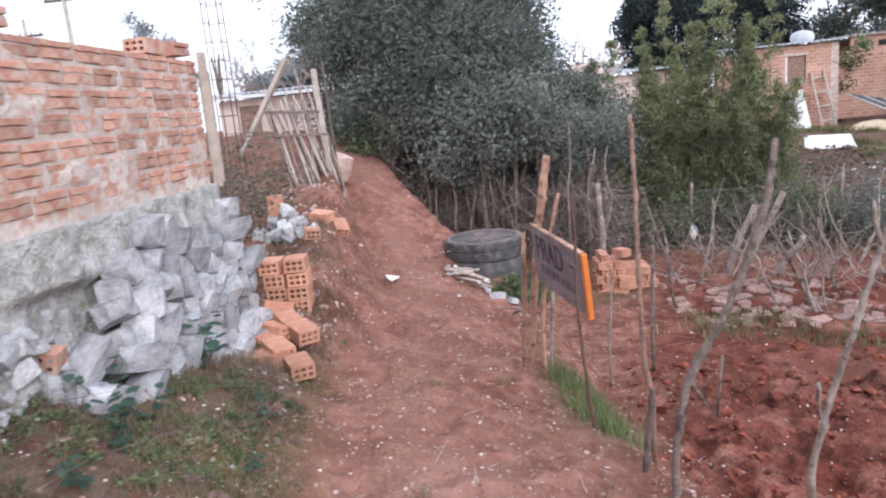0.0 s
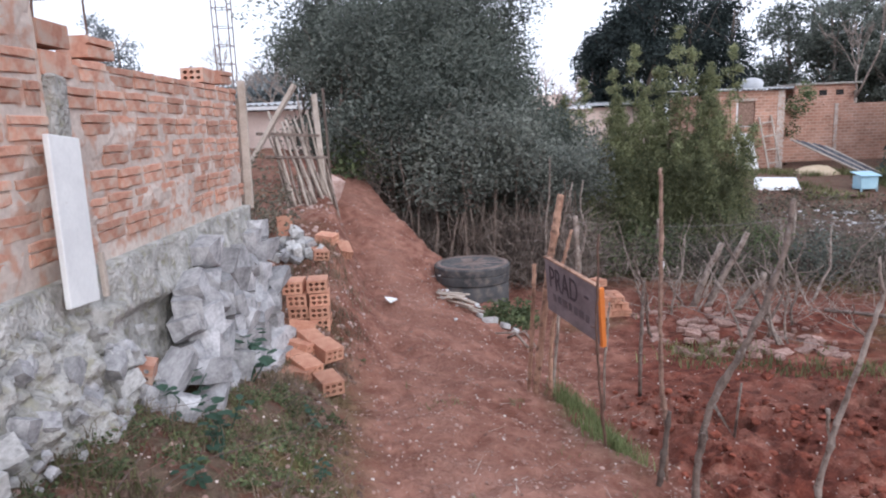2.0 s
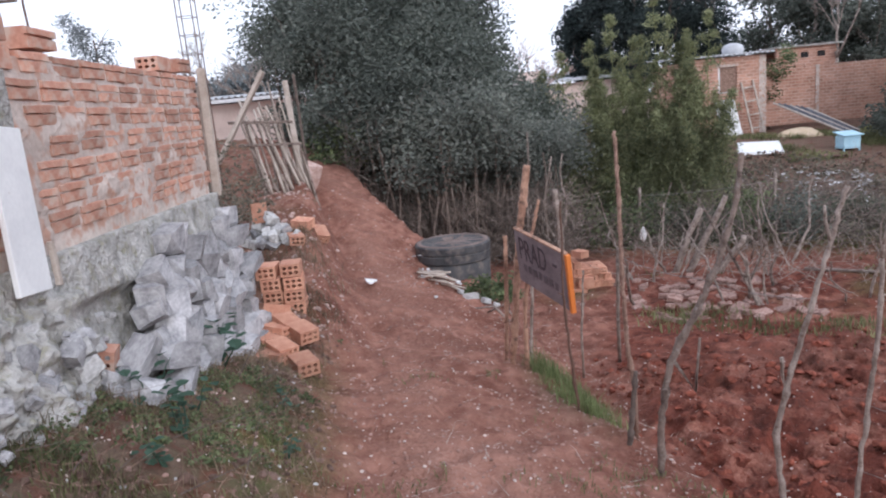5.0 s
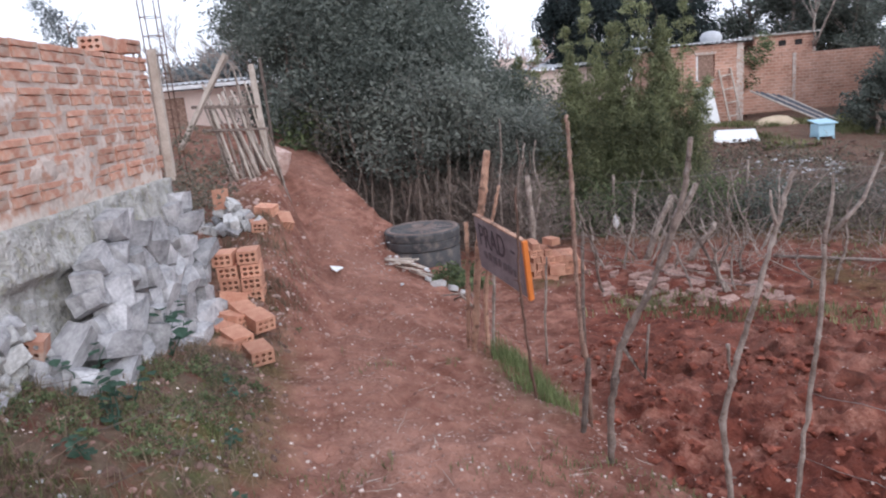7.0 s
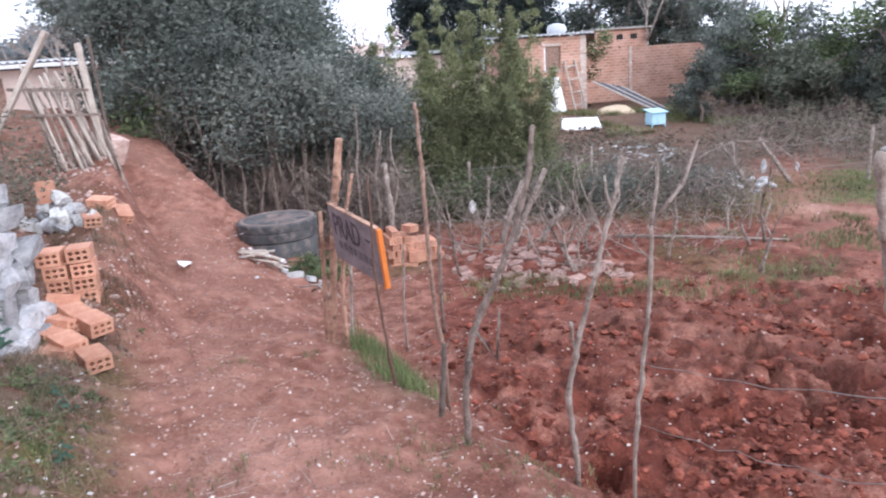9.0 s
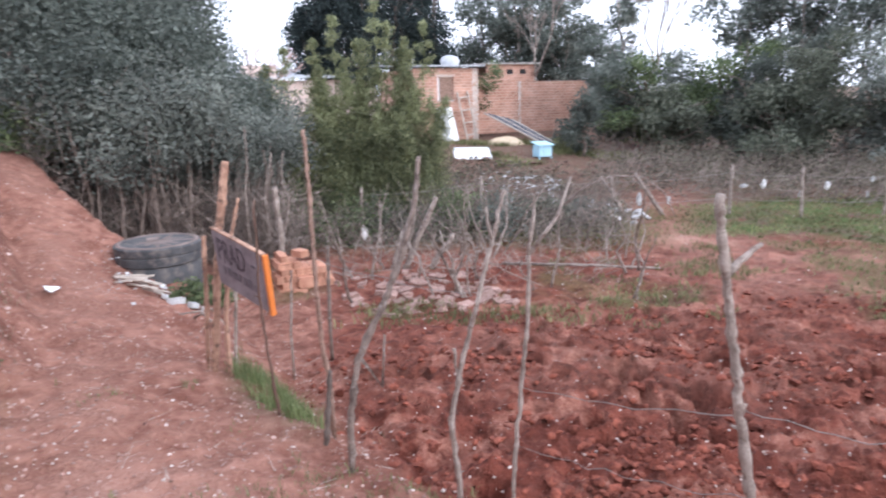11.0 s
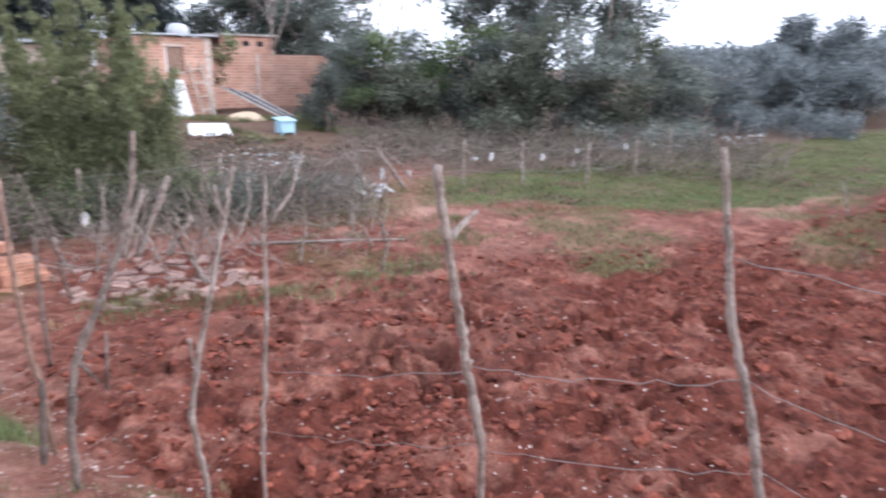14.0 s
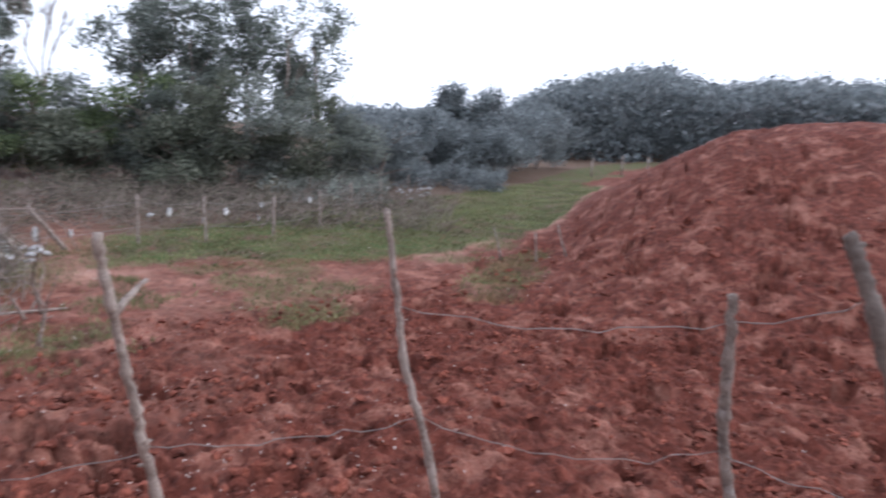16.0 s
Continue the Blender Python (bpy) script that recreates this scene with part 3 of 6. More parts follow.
def thicket_tree(az, d, h, w, clumps=150, mat=None, label="dense dark evergreen tree in the thicket beside the path", low=0.56, leaf=0.036, trunks=3, per=115, r0=0.05):
    lob = [(RNG.normal(0, w * 0.25), RNG.normal(0, w * 0.2), h * f, w * s, w * s * 0.8, h * 0.15) for f, s in ((low + 0.06, 0.7), (low + 0.18, 0.95), (0.80, 0.9), (0.92, 0.6))]
    return tree("thicket_tree", polar(az, d), lob, clumps, per, 0.42 * w ** 0.5, leaf, mat or L_THICKET, label, M_BARK, r0, trunks, w * 0.6, limb_n=4)


def tall_tree(az, d, h, w, mat, label, low=0.35, clumps=130, per=46, leaf=0.14, clump_r=0.7, bark=None, r0=0.2, name="tree", narrow=0.45):
    n = 6
    lob = []
    for i in range(n):
        f = low + (1 - low) * (i + 0.5) / n
        s = w * (0.55 + 0.5 * math.sin(math.pi * min(1, (i + 0.8) / n)))
        lob.append((RNG.normal(0, w * 0.35), RNG.normal(0, w * 0.35), h * f * 0.97, s * 0.7, s * 0.7, h * 0.1))
    return tree(name, polar(az, d), lob, clumps, per, clump_r, leaf, mat, label, bark or M_BARK, r0, 1, w, limb_n=9, narrow=narrow)


# the thicket beside the path, from its western end to the gully
for az, d, h, w in ((-11.2, 14.6, 2.7, 0.9), (-9.4, 14.0, 3.5, 1.0), (1.2, 13.2, 5.6, 1.0), (0.4, 12.6, 4.7, 1.0), (4.6, 12.8, 2.6, 0.9), (7.4, 13.4, 2.9, 0.9), (-9.2, 13.4, 2.8, 1.0), (-5.8, 13.2, 4.7, 1.1), (-8.0, 11.6, 3.2, 1.1), (-4.2, 12.2, 5.2, 1.4), (-2.6, 13.4, 5.6, 1.5), (-3.2, 10.9, 3.2, 1.1), (0.6, 11.8, 3.8, 1.2), (1.8, 13.2, 3.6, 1.2)):
    thicket_tree(az, d, h, w, clumps=int(95 * w))
for az, d, h, w in ((-10.6, 13.2, 2.0, 0.9), (-9.4, 12.4, 1.8, 0.8), (-7.0, 12.6, 1.8, 1.0), (-4.0, 13.5, 2.2, 1.4), (0, 14, 2.4, 1.5), (4, 14, 2.2, 1.4)):
    thicket_tree(az, d, h, w, clumps=int(85 * w), low=0.16, label="dense dark shrub filling the back of the thicket")
for az, d, h, w in ((-11.0, 15.5, 4.9, 1.3),):
    tall_tree(az, d, h, w, L_THICKET_GREY, "airy grey-green tree at the thicket's western end", 0.45, 34, 60, 0.05, 0.5, M_BARK, 0.07)
for az, d, h, w in ((0.0, 10.6, 3.1, 1.1), (4.0, 11.2, 2.5, 1.0), (7.2, 12.2, 2.0, 1.0)):
    thicket_tree(az, d, h, w, clumps=int(85 * w), mat=L_THICKET_GREY, label="greyish small-leaved tree at the thicket's edge")
# low bushes at the thicket's foot and along the gully
for az, d, h, m in ((27.5, 11.2, 0.8, L_THICKET), (24.0, 12.0, 0.7, L_SHRUB), (31.5, 12.4, 0.6, L_OLIVE), (21.0, 11.6, 0.6, L_OLIVE), (35.0, 12.6, 0.5, L_THICKET), (17.0, 11.8, 0.7, L_OLIVE)):
    tree("bush", polar(az, d), [(0, 0, h * 0.55, 0.5, 0.45, h * 0.45)], 24, 46, 0.24, 0.034, m, "low dusty green bush in the gully", M_BARK_DARK, 0.02, 3, 0.4, category="bush", limb_n=3)
for az, d, h in ((-9.0, 11.2, 0.6), (-6.0, 10.8, 0.5), (10, 12.5, 0.8), (13, 13, 0.8)):
    tree("bush", polar(az, d), [(0, 0, h * 0.55, 0.6, 0.5, h * 0.5)], 26, 50, 0.3, 0.045, L_SHRUB, "low green bush at the thicket's foot", M_BARK_DARK, 0.025, 3, 0.5, category="bush", limb_n=3)


# slender stems standing in the shade of the thicket
for k in range(46):
    az, d = RNG.uniform(-6.0, 9.0), RNG.uniform(10.3, 12.2)
    x, y = polar(az, d)
    z = on_ground(x, y)
    lean = RNG.normal(0, 0.10, 2)
    hgt = RNG.uniform(1.3, 2.3)
    ob = tubes_object("sapling", [(crooked((x, y, z - 0.08), (x + lean[0] * hgt, y + lean[1] * hgt, z + hgt), 8, 0.05), np.linspace(RNG.uniform(0.018, 0.042), 0.010, 8))], (M_BARK_PALE, M_BARK)[k % 2], None, 6)
    tagged(ob, "slender pale stem in the shade of the thicket", "sapling", "thicket stems")


def bamboo(az, d, h, w):
    x, y = polar(az, d)
    z = on_ground(x, y) - 0.05
    top = empty("bamboo_clump", (x, y, z))
    for k in range(6):
        a = RNG.random() * 6.283
        q = 0.15 if k == 0 else RNG.random() ** 0.5
        hh = h * (1.0 if k == 0 else RNG.uniform(0.55, 0.9))
        f = np.linspace(0, 1, 14)
        out = w * q * (0.18 + 0.32 * f ** 1.6)
        p = np.stack([math.cos(a) * out, math.sin(a) * out, hh * f], -1) + RNG.normal(0, 0.012, (14, 3))
        cane = tubes_object("cane", [(p, np.linspace(0.024, 0.004, 14))], M_CANE, top, 5)
        cen, rad = [], []
        for g in np.linspace(0.08, 1.0, 34):
            c = p[min(13, int(g * 13.99))]
            for _ in range(3):
                b, r = RNG.random() * 6.283, (w * 0.36 * (1.0 - g) ** 0.85 + 0.02) * RNG.uniform(0.4, 1.35)
                cen.append((c[0] + math.cos(b) * r, c[1] + math.sin(b) * r, c[2] - 0.35 * r + RNG.normal(0, 0.06)))
                rad.append(0.07 + 0.16 * (1 - g))
        V, F = leaf_cloud(np.array(cen), np.array(rad) * 1.25, 24, 0.05, 0.17, 0.8, 0.75)
        fast_mesh("plume", V, F, L_BAMBOO, cane)
    return tagged(top, "tall feathery yellow-green bamboo clump", "bamboo", "bamboo stand")


for az, d, h, w in ((8.8, 14.6, 3.0, 1.6), (10.6, 14.2, 3.3, 1.6), (12.4, 14.0, 3.5, 1.6), (14.4, 14.2, 3.9, 1.5), (16.2, 14.6, 3.5, 1.7), (18.0, 14.2, 4.2, 1.7), (19.8, 14.1, 3.5, 1.4), (21.6, 14.2, 3.8, 1.3), (11.0, 13.2, 1.9, 1.6), (13.6, 13.1, 2.1, 1.6), (15.8, 13.0, 2.0, 1.6), (17.8, 13.0, 2.1, 1.6), (19.8, 13.2, 2.1, 1.4)):
    bamboo(az, d, h, w)


# dark conifers behind the bamboo
for az, d, h, w in ((14.0, 36, 7.0, 1.4), (16.6, 34, 8.5, 1.9), (19.2, 36, 9.5, 2.3), (22.4, 38, 9.0, 2.0)):
    tall_tree(az, d, h, w, L_CONIFER, "dark conifer behind the brick house", 0.3, 150, 80, 0.10, 0.8, M_BARK_DARK, name="conifer")
# slim eucalyptus behind the boundary wall
for az, d, h, w in ((27, 42, 9, 1.6), (29.5, 38, 8.5, 1.4), (31.5, 40, 10, 1.6), (33.6, 36, 6.6, 1.5), (38.0, 38, 8.2, 1.3)):
    tall_tree(az, d, h, w, L_EUCA, "slim eucalyptus with thin open crown", 0.35, 56, 60, 0.10, 0.5, M_BARK_PALE, 0.14, "eucalyptus")
for az, d, h, w in ((26.5, 42, 7.5, 1.9), (29.0, 39, 6.2, 1.9), (31.6, 38, 6.6, 1.8), (34.6, 37, 5.6, 1.8)):
    tall_tree(az, d, h, w, L_THICKET, "dark leafy tree behind the boundary wall", 0.25, 90, 70, 0.10, 0.7, M_BARK, 0.14)
tall_tree(26.6, 27.6, 2.9, 0.8, L_SHRUB, "small green tree beside the outbuilding", 0.45, 26, 60, 0.06, 0.34, M_BARK, 0.06)
tall_tree(34.9, 23, 2.1, 0.6, L_THICKET, "rounded dark bush before the boundary wall", 0.15, 46, 80, 0.06, 0.36, M_BARK, 0.06, "bush")
# the mixed row on the far bank
for az, d, h, w, m in ((37.1, 27, 4.0, 1.4, L_THICKET), (47.2, 25, 3.4, 1.4, L_THICKET), (50.5, 23, 2.4, 1.6, L_OLIVE), (42.0, 24, 2.4, 1.4, L_OLIVE), (37.6, 26, 3.0, 1.5, L_THICKET), (40.4, 25, 3.3, 1.5, L_SHRUB), (43.0, 27, 3.5, 1.5, L_THICKET_GREY), (45.8, 26, 3.9, 1.6, L_SHRUB), (49.0, 24, 3.6, 1.7, L_OLIVE), (52, 25, 4.2, 1.9, L_OLIVE), (55.5, 23.5, 4.0, 1.9, L_THICKET_GREY), (59.5, 24, 3.7, 2.0, L_OLIVE), (62.5, 26, 3.0, 1.7, L_THICKET_GREY), (65, 28, 2.9, 1.8, L_FAR_HAZED)):
    tall_tree(az, d, h, w, m, "leafy tree on the bank behind the wire fence", 0.15, 95, 80, 0.065, 0.46, M_BARK, 0.12)
for az, d, h, w in ((47.0, 28, 6.9, 1.5), (49.0, 29, 7.4, 1.5), (51.0, 27, 7.2, 1.8), (54.0, 28, 7.8, 1.8), (57.5, 27, 7.4, 1.9), (60.3, 28, 7.0, 1.6)):
    tall_tree(az, d, h, w, L_EUCA, "tall eucalyptus with an open crown on the bank", 0.45, 70, 62, 0.085, 0.48, M_BARK_PALE, 0.13, "eucalyptus")
# trees at the meadow's end, greyed in colour to look hazy
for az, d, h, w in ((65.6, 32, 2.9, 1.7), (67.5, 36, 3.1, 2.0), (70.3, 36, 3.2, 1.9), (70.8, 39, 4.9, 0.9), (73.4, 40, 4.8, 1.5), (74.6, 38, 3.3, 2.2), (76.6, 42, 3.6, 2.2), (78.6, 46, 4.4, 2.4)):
    tall_tree(az, d, h, w, L_FAR_HAZED, "rounded tree at the meadow's end, greyed by painted haze", 0.2, 110, 70, 0.10, 0.9, M_BARK, 0.14)
# trees far behind the unfinished wall, haze mixed into their leaf colour
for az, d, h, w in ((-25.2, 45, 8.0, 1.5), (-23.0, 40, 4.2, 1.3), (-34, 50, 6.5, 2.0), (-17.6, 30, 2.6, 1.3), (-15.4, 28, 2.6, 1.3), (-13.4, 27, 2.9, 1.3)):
    tall_tree(az, d, h, w, L_FAR_HAZED, "distant tree behind the unfinished wall", 0.3, 60, 60, 0.09, 0.6, M_BARK, 0.15)


def far_woods():
    """The wooded hill on the horizon, one mass of tree crowns, its haze painted in the leaves."""
    cen, rad = [], []
    for _ in range(2600):
        az = RNG.uniform(62, 128)
        d = RNG.uniform(62, 115)
        crest = np.interp(az, (62, 75, 77, 79, 82, 86, 89, 91, 97, 103, 128), (0.030, 0.030, 0.050, 0.076, 0.090, 0.106, 0.104, 0.086, 0.092, 0.09, 0.09)) + 0.004 * math.sin(az * 2.3)
        hi = 1.35 - 1.2 + crest * d * RNG.uniform(0.84, 1.0)
        x, y = polar(az, d)
        for f in (RNG.uniform(0.05, 0.6), RNG.uniform(0.75, 1.0)):
            cen.append((x, y, -0.7 + (hi + 0.7) * f))
            rad.append(RNG.uniform(1.1, 2.7))
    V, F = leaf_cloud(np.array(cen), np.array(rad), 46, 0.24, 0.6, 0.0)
    ob = fast_mesh("far_woods", V, F, L_FAR_HAZED)
    return tagged(ob, "wooded hill on the horizon, haze in its leaf colour", "woods", kind="stuff")


far_woods()

# ---------------------------------------------------------------- the unfinished wall on its rubble footing
WX = -1.92                                   # its face
COURSE, BRICK_L, BED = 0.109, 0.225, 0.93


def wall_top(y):
    return np.where(y < 2.42, 2.32, np.where(y < 3.03, 1.86, np.where(y < 4.50, 1.745, 1.84)))


def wall_core():
    """The mortar body of the wall, its face a little behind the bricks, lumpy where mortar was smeared."""
    ys, V, F = np.arange(-1.6, 4.84, 0.035), [], []
    n = len(ys)
    zs = np.linspace(0, 1, 36)
    Y, T = np.meshgrid(ys, zs)
    Z = BED - 0.03 + T * (np.where(Y < 2.44, 2.3, 1.715) - BED + 0.03)
    X = WX - 0.001 + 0.006 * fbm(Y * 6, Z * 6, 70) + 0.009 * smooth((fbm(Y * 3.0, Z * 7.0, 72) - 0.3) / 0.6)
    front = np.stack([X, Y, Z], -1).reshape(-1, 3)
    back = np.stack([np.full_like(X, WX - 0.145), Y, Z], -1).reshape(-1, 3)
    V = np.vstack([front, back])
    m, h = n, len(front)
    i, j = np.meshgrid(np.arange(n - 1), np.arange(35))
    a = (j * m + i).ravel()
    f = np.stack([a, a + 1, a + m + 1, a + m], -1)
    g = np.stack([a + h, a + m + h, a + m + 1 + h, a + 1 + h], -1)
    k = np.arange(n - 1) + 35 * m
    top = np.stack([k, k + 1, k + 1 + h, k + h], -1)
    e = np.arange(35) * m + m - 1
    end = np.stack([e, e + h, e + m + h, e + m], -1)
    e0 = np.arange(35) * m
    start = np.stack([e0 + h, e0, e0 + m, e0 + m + h], -1)
    ob = fast_mesh("wall_west", V, np.vstack([f, g, top, end, start]), M_MORTAR)
    return tagged(ob, "unfinished wall of hollow red bricks in rough grey mortar", "brick wall", kind="structure")


wall_west = wall_core()


def wall_brick_mesh(length, seed):
    """A hollow brick seen on its long side: a scored face with one deep groove."""
    r = np.random.default_rng(seed)
    h, d = 0.083, 0.135
    prof = [(0, 0.004), (0.0, 0.044), (-0.012, 0.046), (-0.012, 0.051), (0.002, 0.054), (0.001, h - 0.004), (-0.004, h), (-d, h), (-d, 0), (-0.004, 0)]
    V, F, k = [], [], len(prof)
    st = (-0.5, -0.25, 0.02, 0.27, 0.5)
    for s in st:
        e = 0.004 if abs(s) == 0.5 else 0
        for x, z in prof:
            V.append((x + r.normal(0, 0.0016) - e * (x == 0), s * length, z + r.normal(0, 0.0014) + 0.001 * math.sin(s * 5 + seed)))
    for i in range(len(st) - 1):
        for j in range(k):
            F.append((i * k + j, (i + 1) * k + j, (i + 1) * k + (j + 1) % k, i * k + (j + 1) % k))
    F += [tuple(range(k)), tuple(range((len(st) - 1) * k, len(st) * k))[::-1]]
    me = bpy.data.meshes.new("brick")
    me.from_pydata(V, [], F)
    me.materials.append(M_BRICK)
    bmn = bmesh.new()
    bmn.from_mesh(me)
    bmesh.ops.recalc_face_normals(bmn, faces=bmn.faces)
    bmn.to_mesh(me)
    bmn.free()
    return me


def hollow_brick_mesh(L=0.19, W=0.14, H=0.09, nx=3, nz=2, mat=None, name="hollow_brick"):
    """A six-hole clay brick lying along y, holes open at both ends, closed inside by shade-dark faces."""
    m, g = 0.016, 0.013
    hw, hh = (W - 2 * m - (nx - 1) * g) / nx, (H - 2 * m - (nz - 1) * g) / nz
    xs, zs = [-W / 2], [0.0]
    for i in range(nx):
        xs += [-W / 2 + m + i * (hw + g), -W / 2 + m + i * (hw + g) + hw]
    for i in range(nz):
        zs += [m + i * (hh + g), m + i * (hh + g) + hh]
    xs.append(W / 2)
    zs.append(H)
    bm2 = bmesh.new()
    for sy in (-1, 1):
        grid = {(i, j): bm2.verts.new((x, sy * L / 2, z)) for i, x in enumerate(xs) for j, z in enumerate(zs)}
        for i in range(len(xs) - 1):
            for j in range(len(zs) - 1):
                q = [grid[i, j], grid[i + 1, j], grid[i + 1, j + 1], grid[i, j + 1]]
                if i % 2 and j % 2:
                    c = [v.co.copy() for v in q]
                    oct_ = []
                    for a in range(4):
                        p0, p1 = c[a], c[(a + 1) % 4]
                        oct_ += [p0.lerp(p1, 0.27), p0.lerp(p1, 0.73)]
                    o = [bm2.verts.new(v) for v in oct_]
                    inner = [bm2.verts.new((v.x, v.y - sy * 0.075, v.z)) for v in oct_]
                    for a in range(4):
                        bm2.faces.new((q[a], o[2 * a], o[2 * a - 1]))
                        bm2.faces.new((q[a], q[(a + 1) % 4], o[2 * a + 1], o[2 * a]))
                    for a in range(8):
                        bm2.faces.new((o[a], o[(a + 1) % 8], inner[(a + 1) % 8], inner[a]))
                    fc = bm2.faces.new(inner)
                    fc.material_index = 1
                else:
                    bm2.faces.new(q)
    # long sides, each with two shallow scores
    for x, z0, z1 in ((-W / 2, 0, H), (W / 2, 0, H)):
        bmesh.ops.create_grid(bm2, x_segments=1, y_segments=1, size=0.5, matrix=Matrix.Translation((x, 0, H / 2)) @ Matrix.Rotation(radians(90), 4, "Y") @ Matrix.Diagonal((H, L, 1, 1)))
    for z in (0, H):
        bmesh.ops.create_grid(bm2, x_segments=1, y_segments=1, size=0.5, matrix=Matrix.Translation((0, 0, z)) @ Matrix.Diagonal((W, L, 1, 1)))
    bmesh.ops.remove_doubles(bm2, verts=bm2.verts, dist=0.0004)
    bmesh.ops.recalc_face_normals(bm2, faces=bm2.faces)
    me = bpy.data.meshes.new(name)
    bm2.to_mesh(me)
    bm2.free()
    me.materials.append(mat or M_BRICK_NEW)
    me.materials.append(M_HOLE_SHADE)
    return me


HOLLOW = hollow_brick_mesh()


def loose_brick(at, rx=0, ry=0, rz=0, label="orange hollow clay brick in the heap by the wall", group="loose bricks", mesh=None, scale=1.0):
    ob = new("hollow_brick", mesh or HOLLOW)
    ob.matrix_world = pose(*at, rx, ry, rz) @ Matrix.Scale(scale, 4)
    return tagged(ob, label, "brick", group)


# concrete stanchion between the two stretches, with bare mortar
stanchion = part("stanchion", box_bm(0.15, 0.14, 0.26, (WX - 0.055, 2.515, 1.53), 0.012, jitter=0.008), M_CONCRETE, wall_west, "pale concrete patch on the stanchion")
part("stanchion", box_bm(0.13, 0.14, 0.75, (WX - 0.085, 2.515, 1.18), 0.01, jitter=0.006), M_MORTAR, wall_west)

# upright planks nailed to the end of the wall
for i, (y, x, w, z0, z1, tilt) in enumerate(((4.862, -1.89, 0.055, 0.90, 1.80, -4.0), (4.945, -1.88, 0.075, 0.92, 1.68, -4.0))):
    ob = part("plank", box_bm(w, 0.025, z1 - z0, (0, 0, (z1 - z0) / 2), 0.004, jitter=0.002), M_PLANK)
    ob.matrix_world = pose(x - 0.04 * i, y, z0, 0, tilt + 5, 8)
    tagged(ob, "weathered upright plank fixed to the wall's end", "plank", "planks at the wall's end")

# white board leaning on the stanchion
board = part("white_board", box_bm(0.022, 0.20, 0.60, (0, 0, 0.30), 0.003), M_WHITE)
board.matrix_world = pose(-1.815, 2.335, 0.845, -5.0, -2.5, 0)
tagged(board, "white-painted board leaning against the brick wall", "board")
lath = part("lath", box_bm(0.02, 0.025, 0.17, (0, 0, 0.085), 0.003), M_PLANK)
lath.matrix_world = pose(-1.80, 2.475, 0.84, -4, -3, 0)
tagged(lath, "short grey wooden lath beside the white board", "lath")

# steel bars standing out of the wall and the column cage behind it
for y, x, h in ((2.57, -1.99, 0.9), (2.48, -2.02, 0.8), (3.05, -2.04, 0.55)):
    rod = tubes_object("steel_bar", [(crooked((x, y, 1.7), (x + 0.02, y + 0.02, 1.8 + h), 6, 0.01), np.full(6, 0.005))], M_REBAR, None, 5)
    tagged(rod, "rusty steel bar standing out of the wall", "steel bar", "steel bars")
for cx, cy in ((-2.73, 7.5),):
    cage = empty("column_cage", (cx, cy, 0.7))
    for dx, dy in ((-0.08, -0.08), (0.08, -0.08), (-0.08, 0.08), (0.08, 0.08)):
        tubes_object("steel_bar", [([(dx, dy, 0), (dx, dy, 1.2), (dx * 1.05, dy, 2.6)], [0.007] * 3)], M_REBAR, cage, 5)
    for k in range(13):
        z = 0.15 + k * 0.19
        tubes_object("stirrup", [([(-0.08, -0.08, z), (0.08, -0.08, z), (0.08, 0.08, z), (-0.08, 0.08, z), (-0.08, -0.08, z)], [0.004] * 5)], M_REBAR, cage, 4)
    tagged(cage, "upright rusty steel reinforcement cage", "steel cage")


# footing: concrete band above, rubble below
def footing():
    ys, zs = np.arange(-1.0, 4.82, 0.02), np.linspace(0, 1, 60)
    Y, T = np.meshgrid(ys, zs)
    zb = ground_z(np.full_like(ys, -1.75), ys) - 0.15
    Z = zb[None, :] + T * (BED - zb[None, :])
    near = 1 - smooth((Y - 2.3) / 0.7)
    out = 0.05 + 0.17 * (1 - T) ** 1.2
    rough = 0.022 * fbm(Y * 5, Z * 5, 80, 4) + near * (0.06 * (np.abs(fbm(Y * 5, Z * 5, 83, 4)) - 0.3) + 0.035 * fbm(Y * 17, Z * 17, 87, 3)) * (T < 0.8)
    X = WX + out + rough - 0.10 * (1 - near) * smooth((0.76 - T) / 0.1)
    V = np.stack([X, Y + 0.01 * fbm(Y * 9, Z * 9, 85), Z], -1).reshape(-1, 3)
    m = len(ys)
    i, j = np.meshgrid(np.arange(m - 1), np.arange(59))
    a = (j * m + i).ravel()
    f = np.stack([a, a + 1, a + m + 1, a + m], -1)
    h = len(V)
    B = np.stack([np.full_like(X, WX - 0.2), Y, Z], -1).reshape(-1, 3)
    k = np.arange(m - 1) + 59 * m
    e = np.arange(59) * m + m - 1
    f = np.vstack([f, np.stack([k, k + 1, k + 1 + h, k + h], -1), np.stack([e, e + h, e + m + h, e + m], -1)])
    ob = fast_mesh("footing", np.vstack([V, B]), f, M_CONCRETE, shade=True)
    return tagged(ob, "rough concrete and grey rubble footing under the brick wall", "footing", kind="structure")


wall_footing = footing()


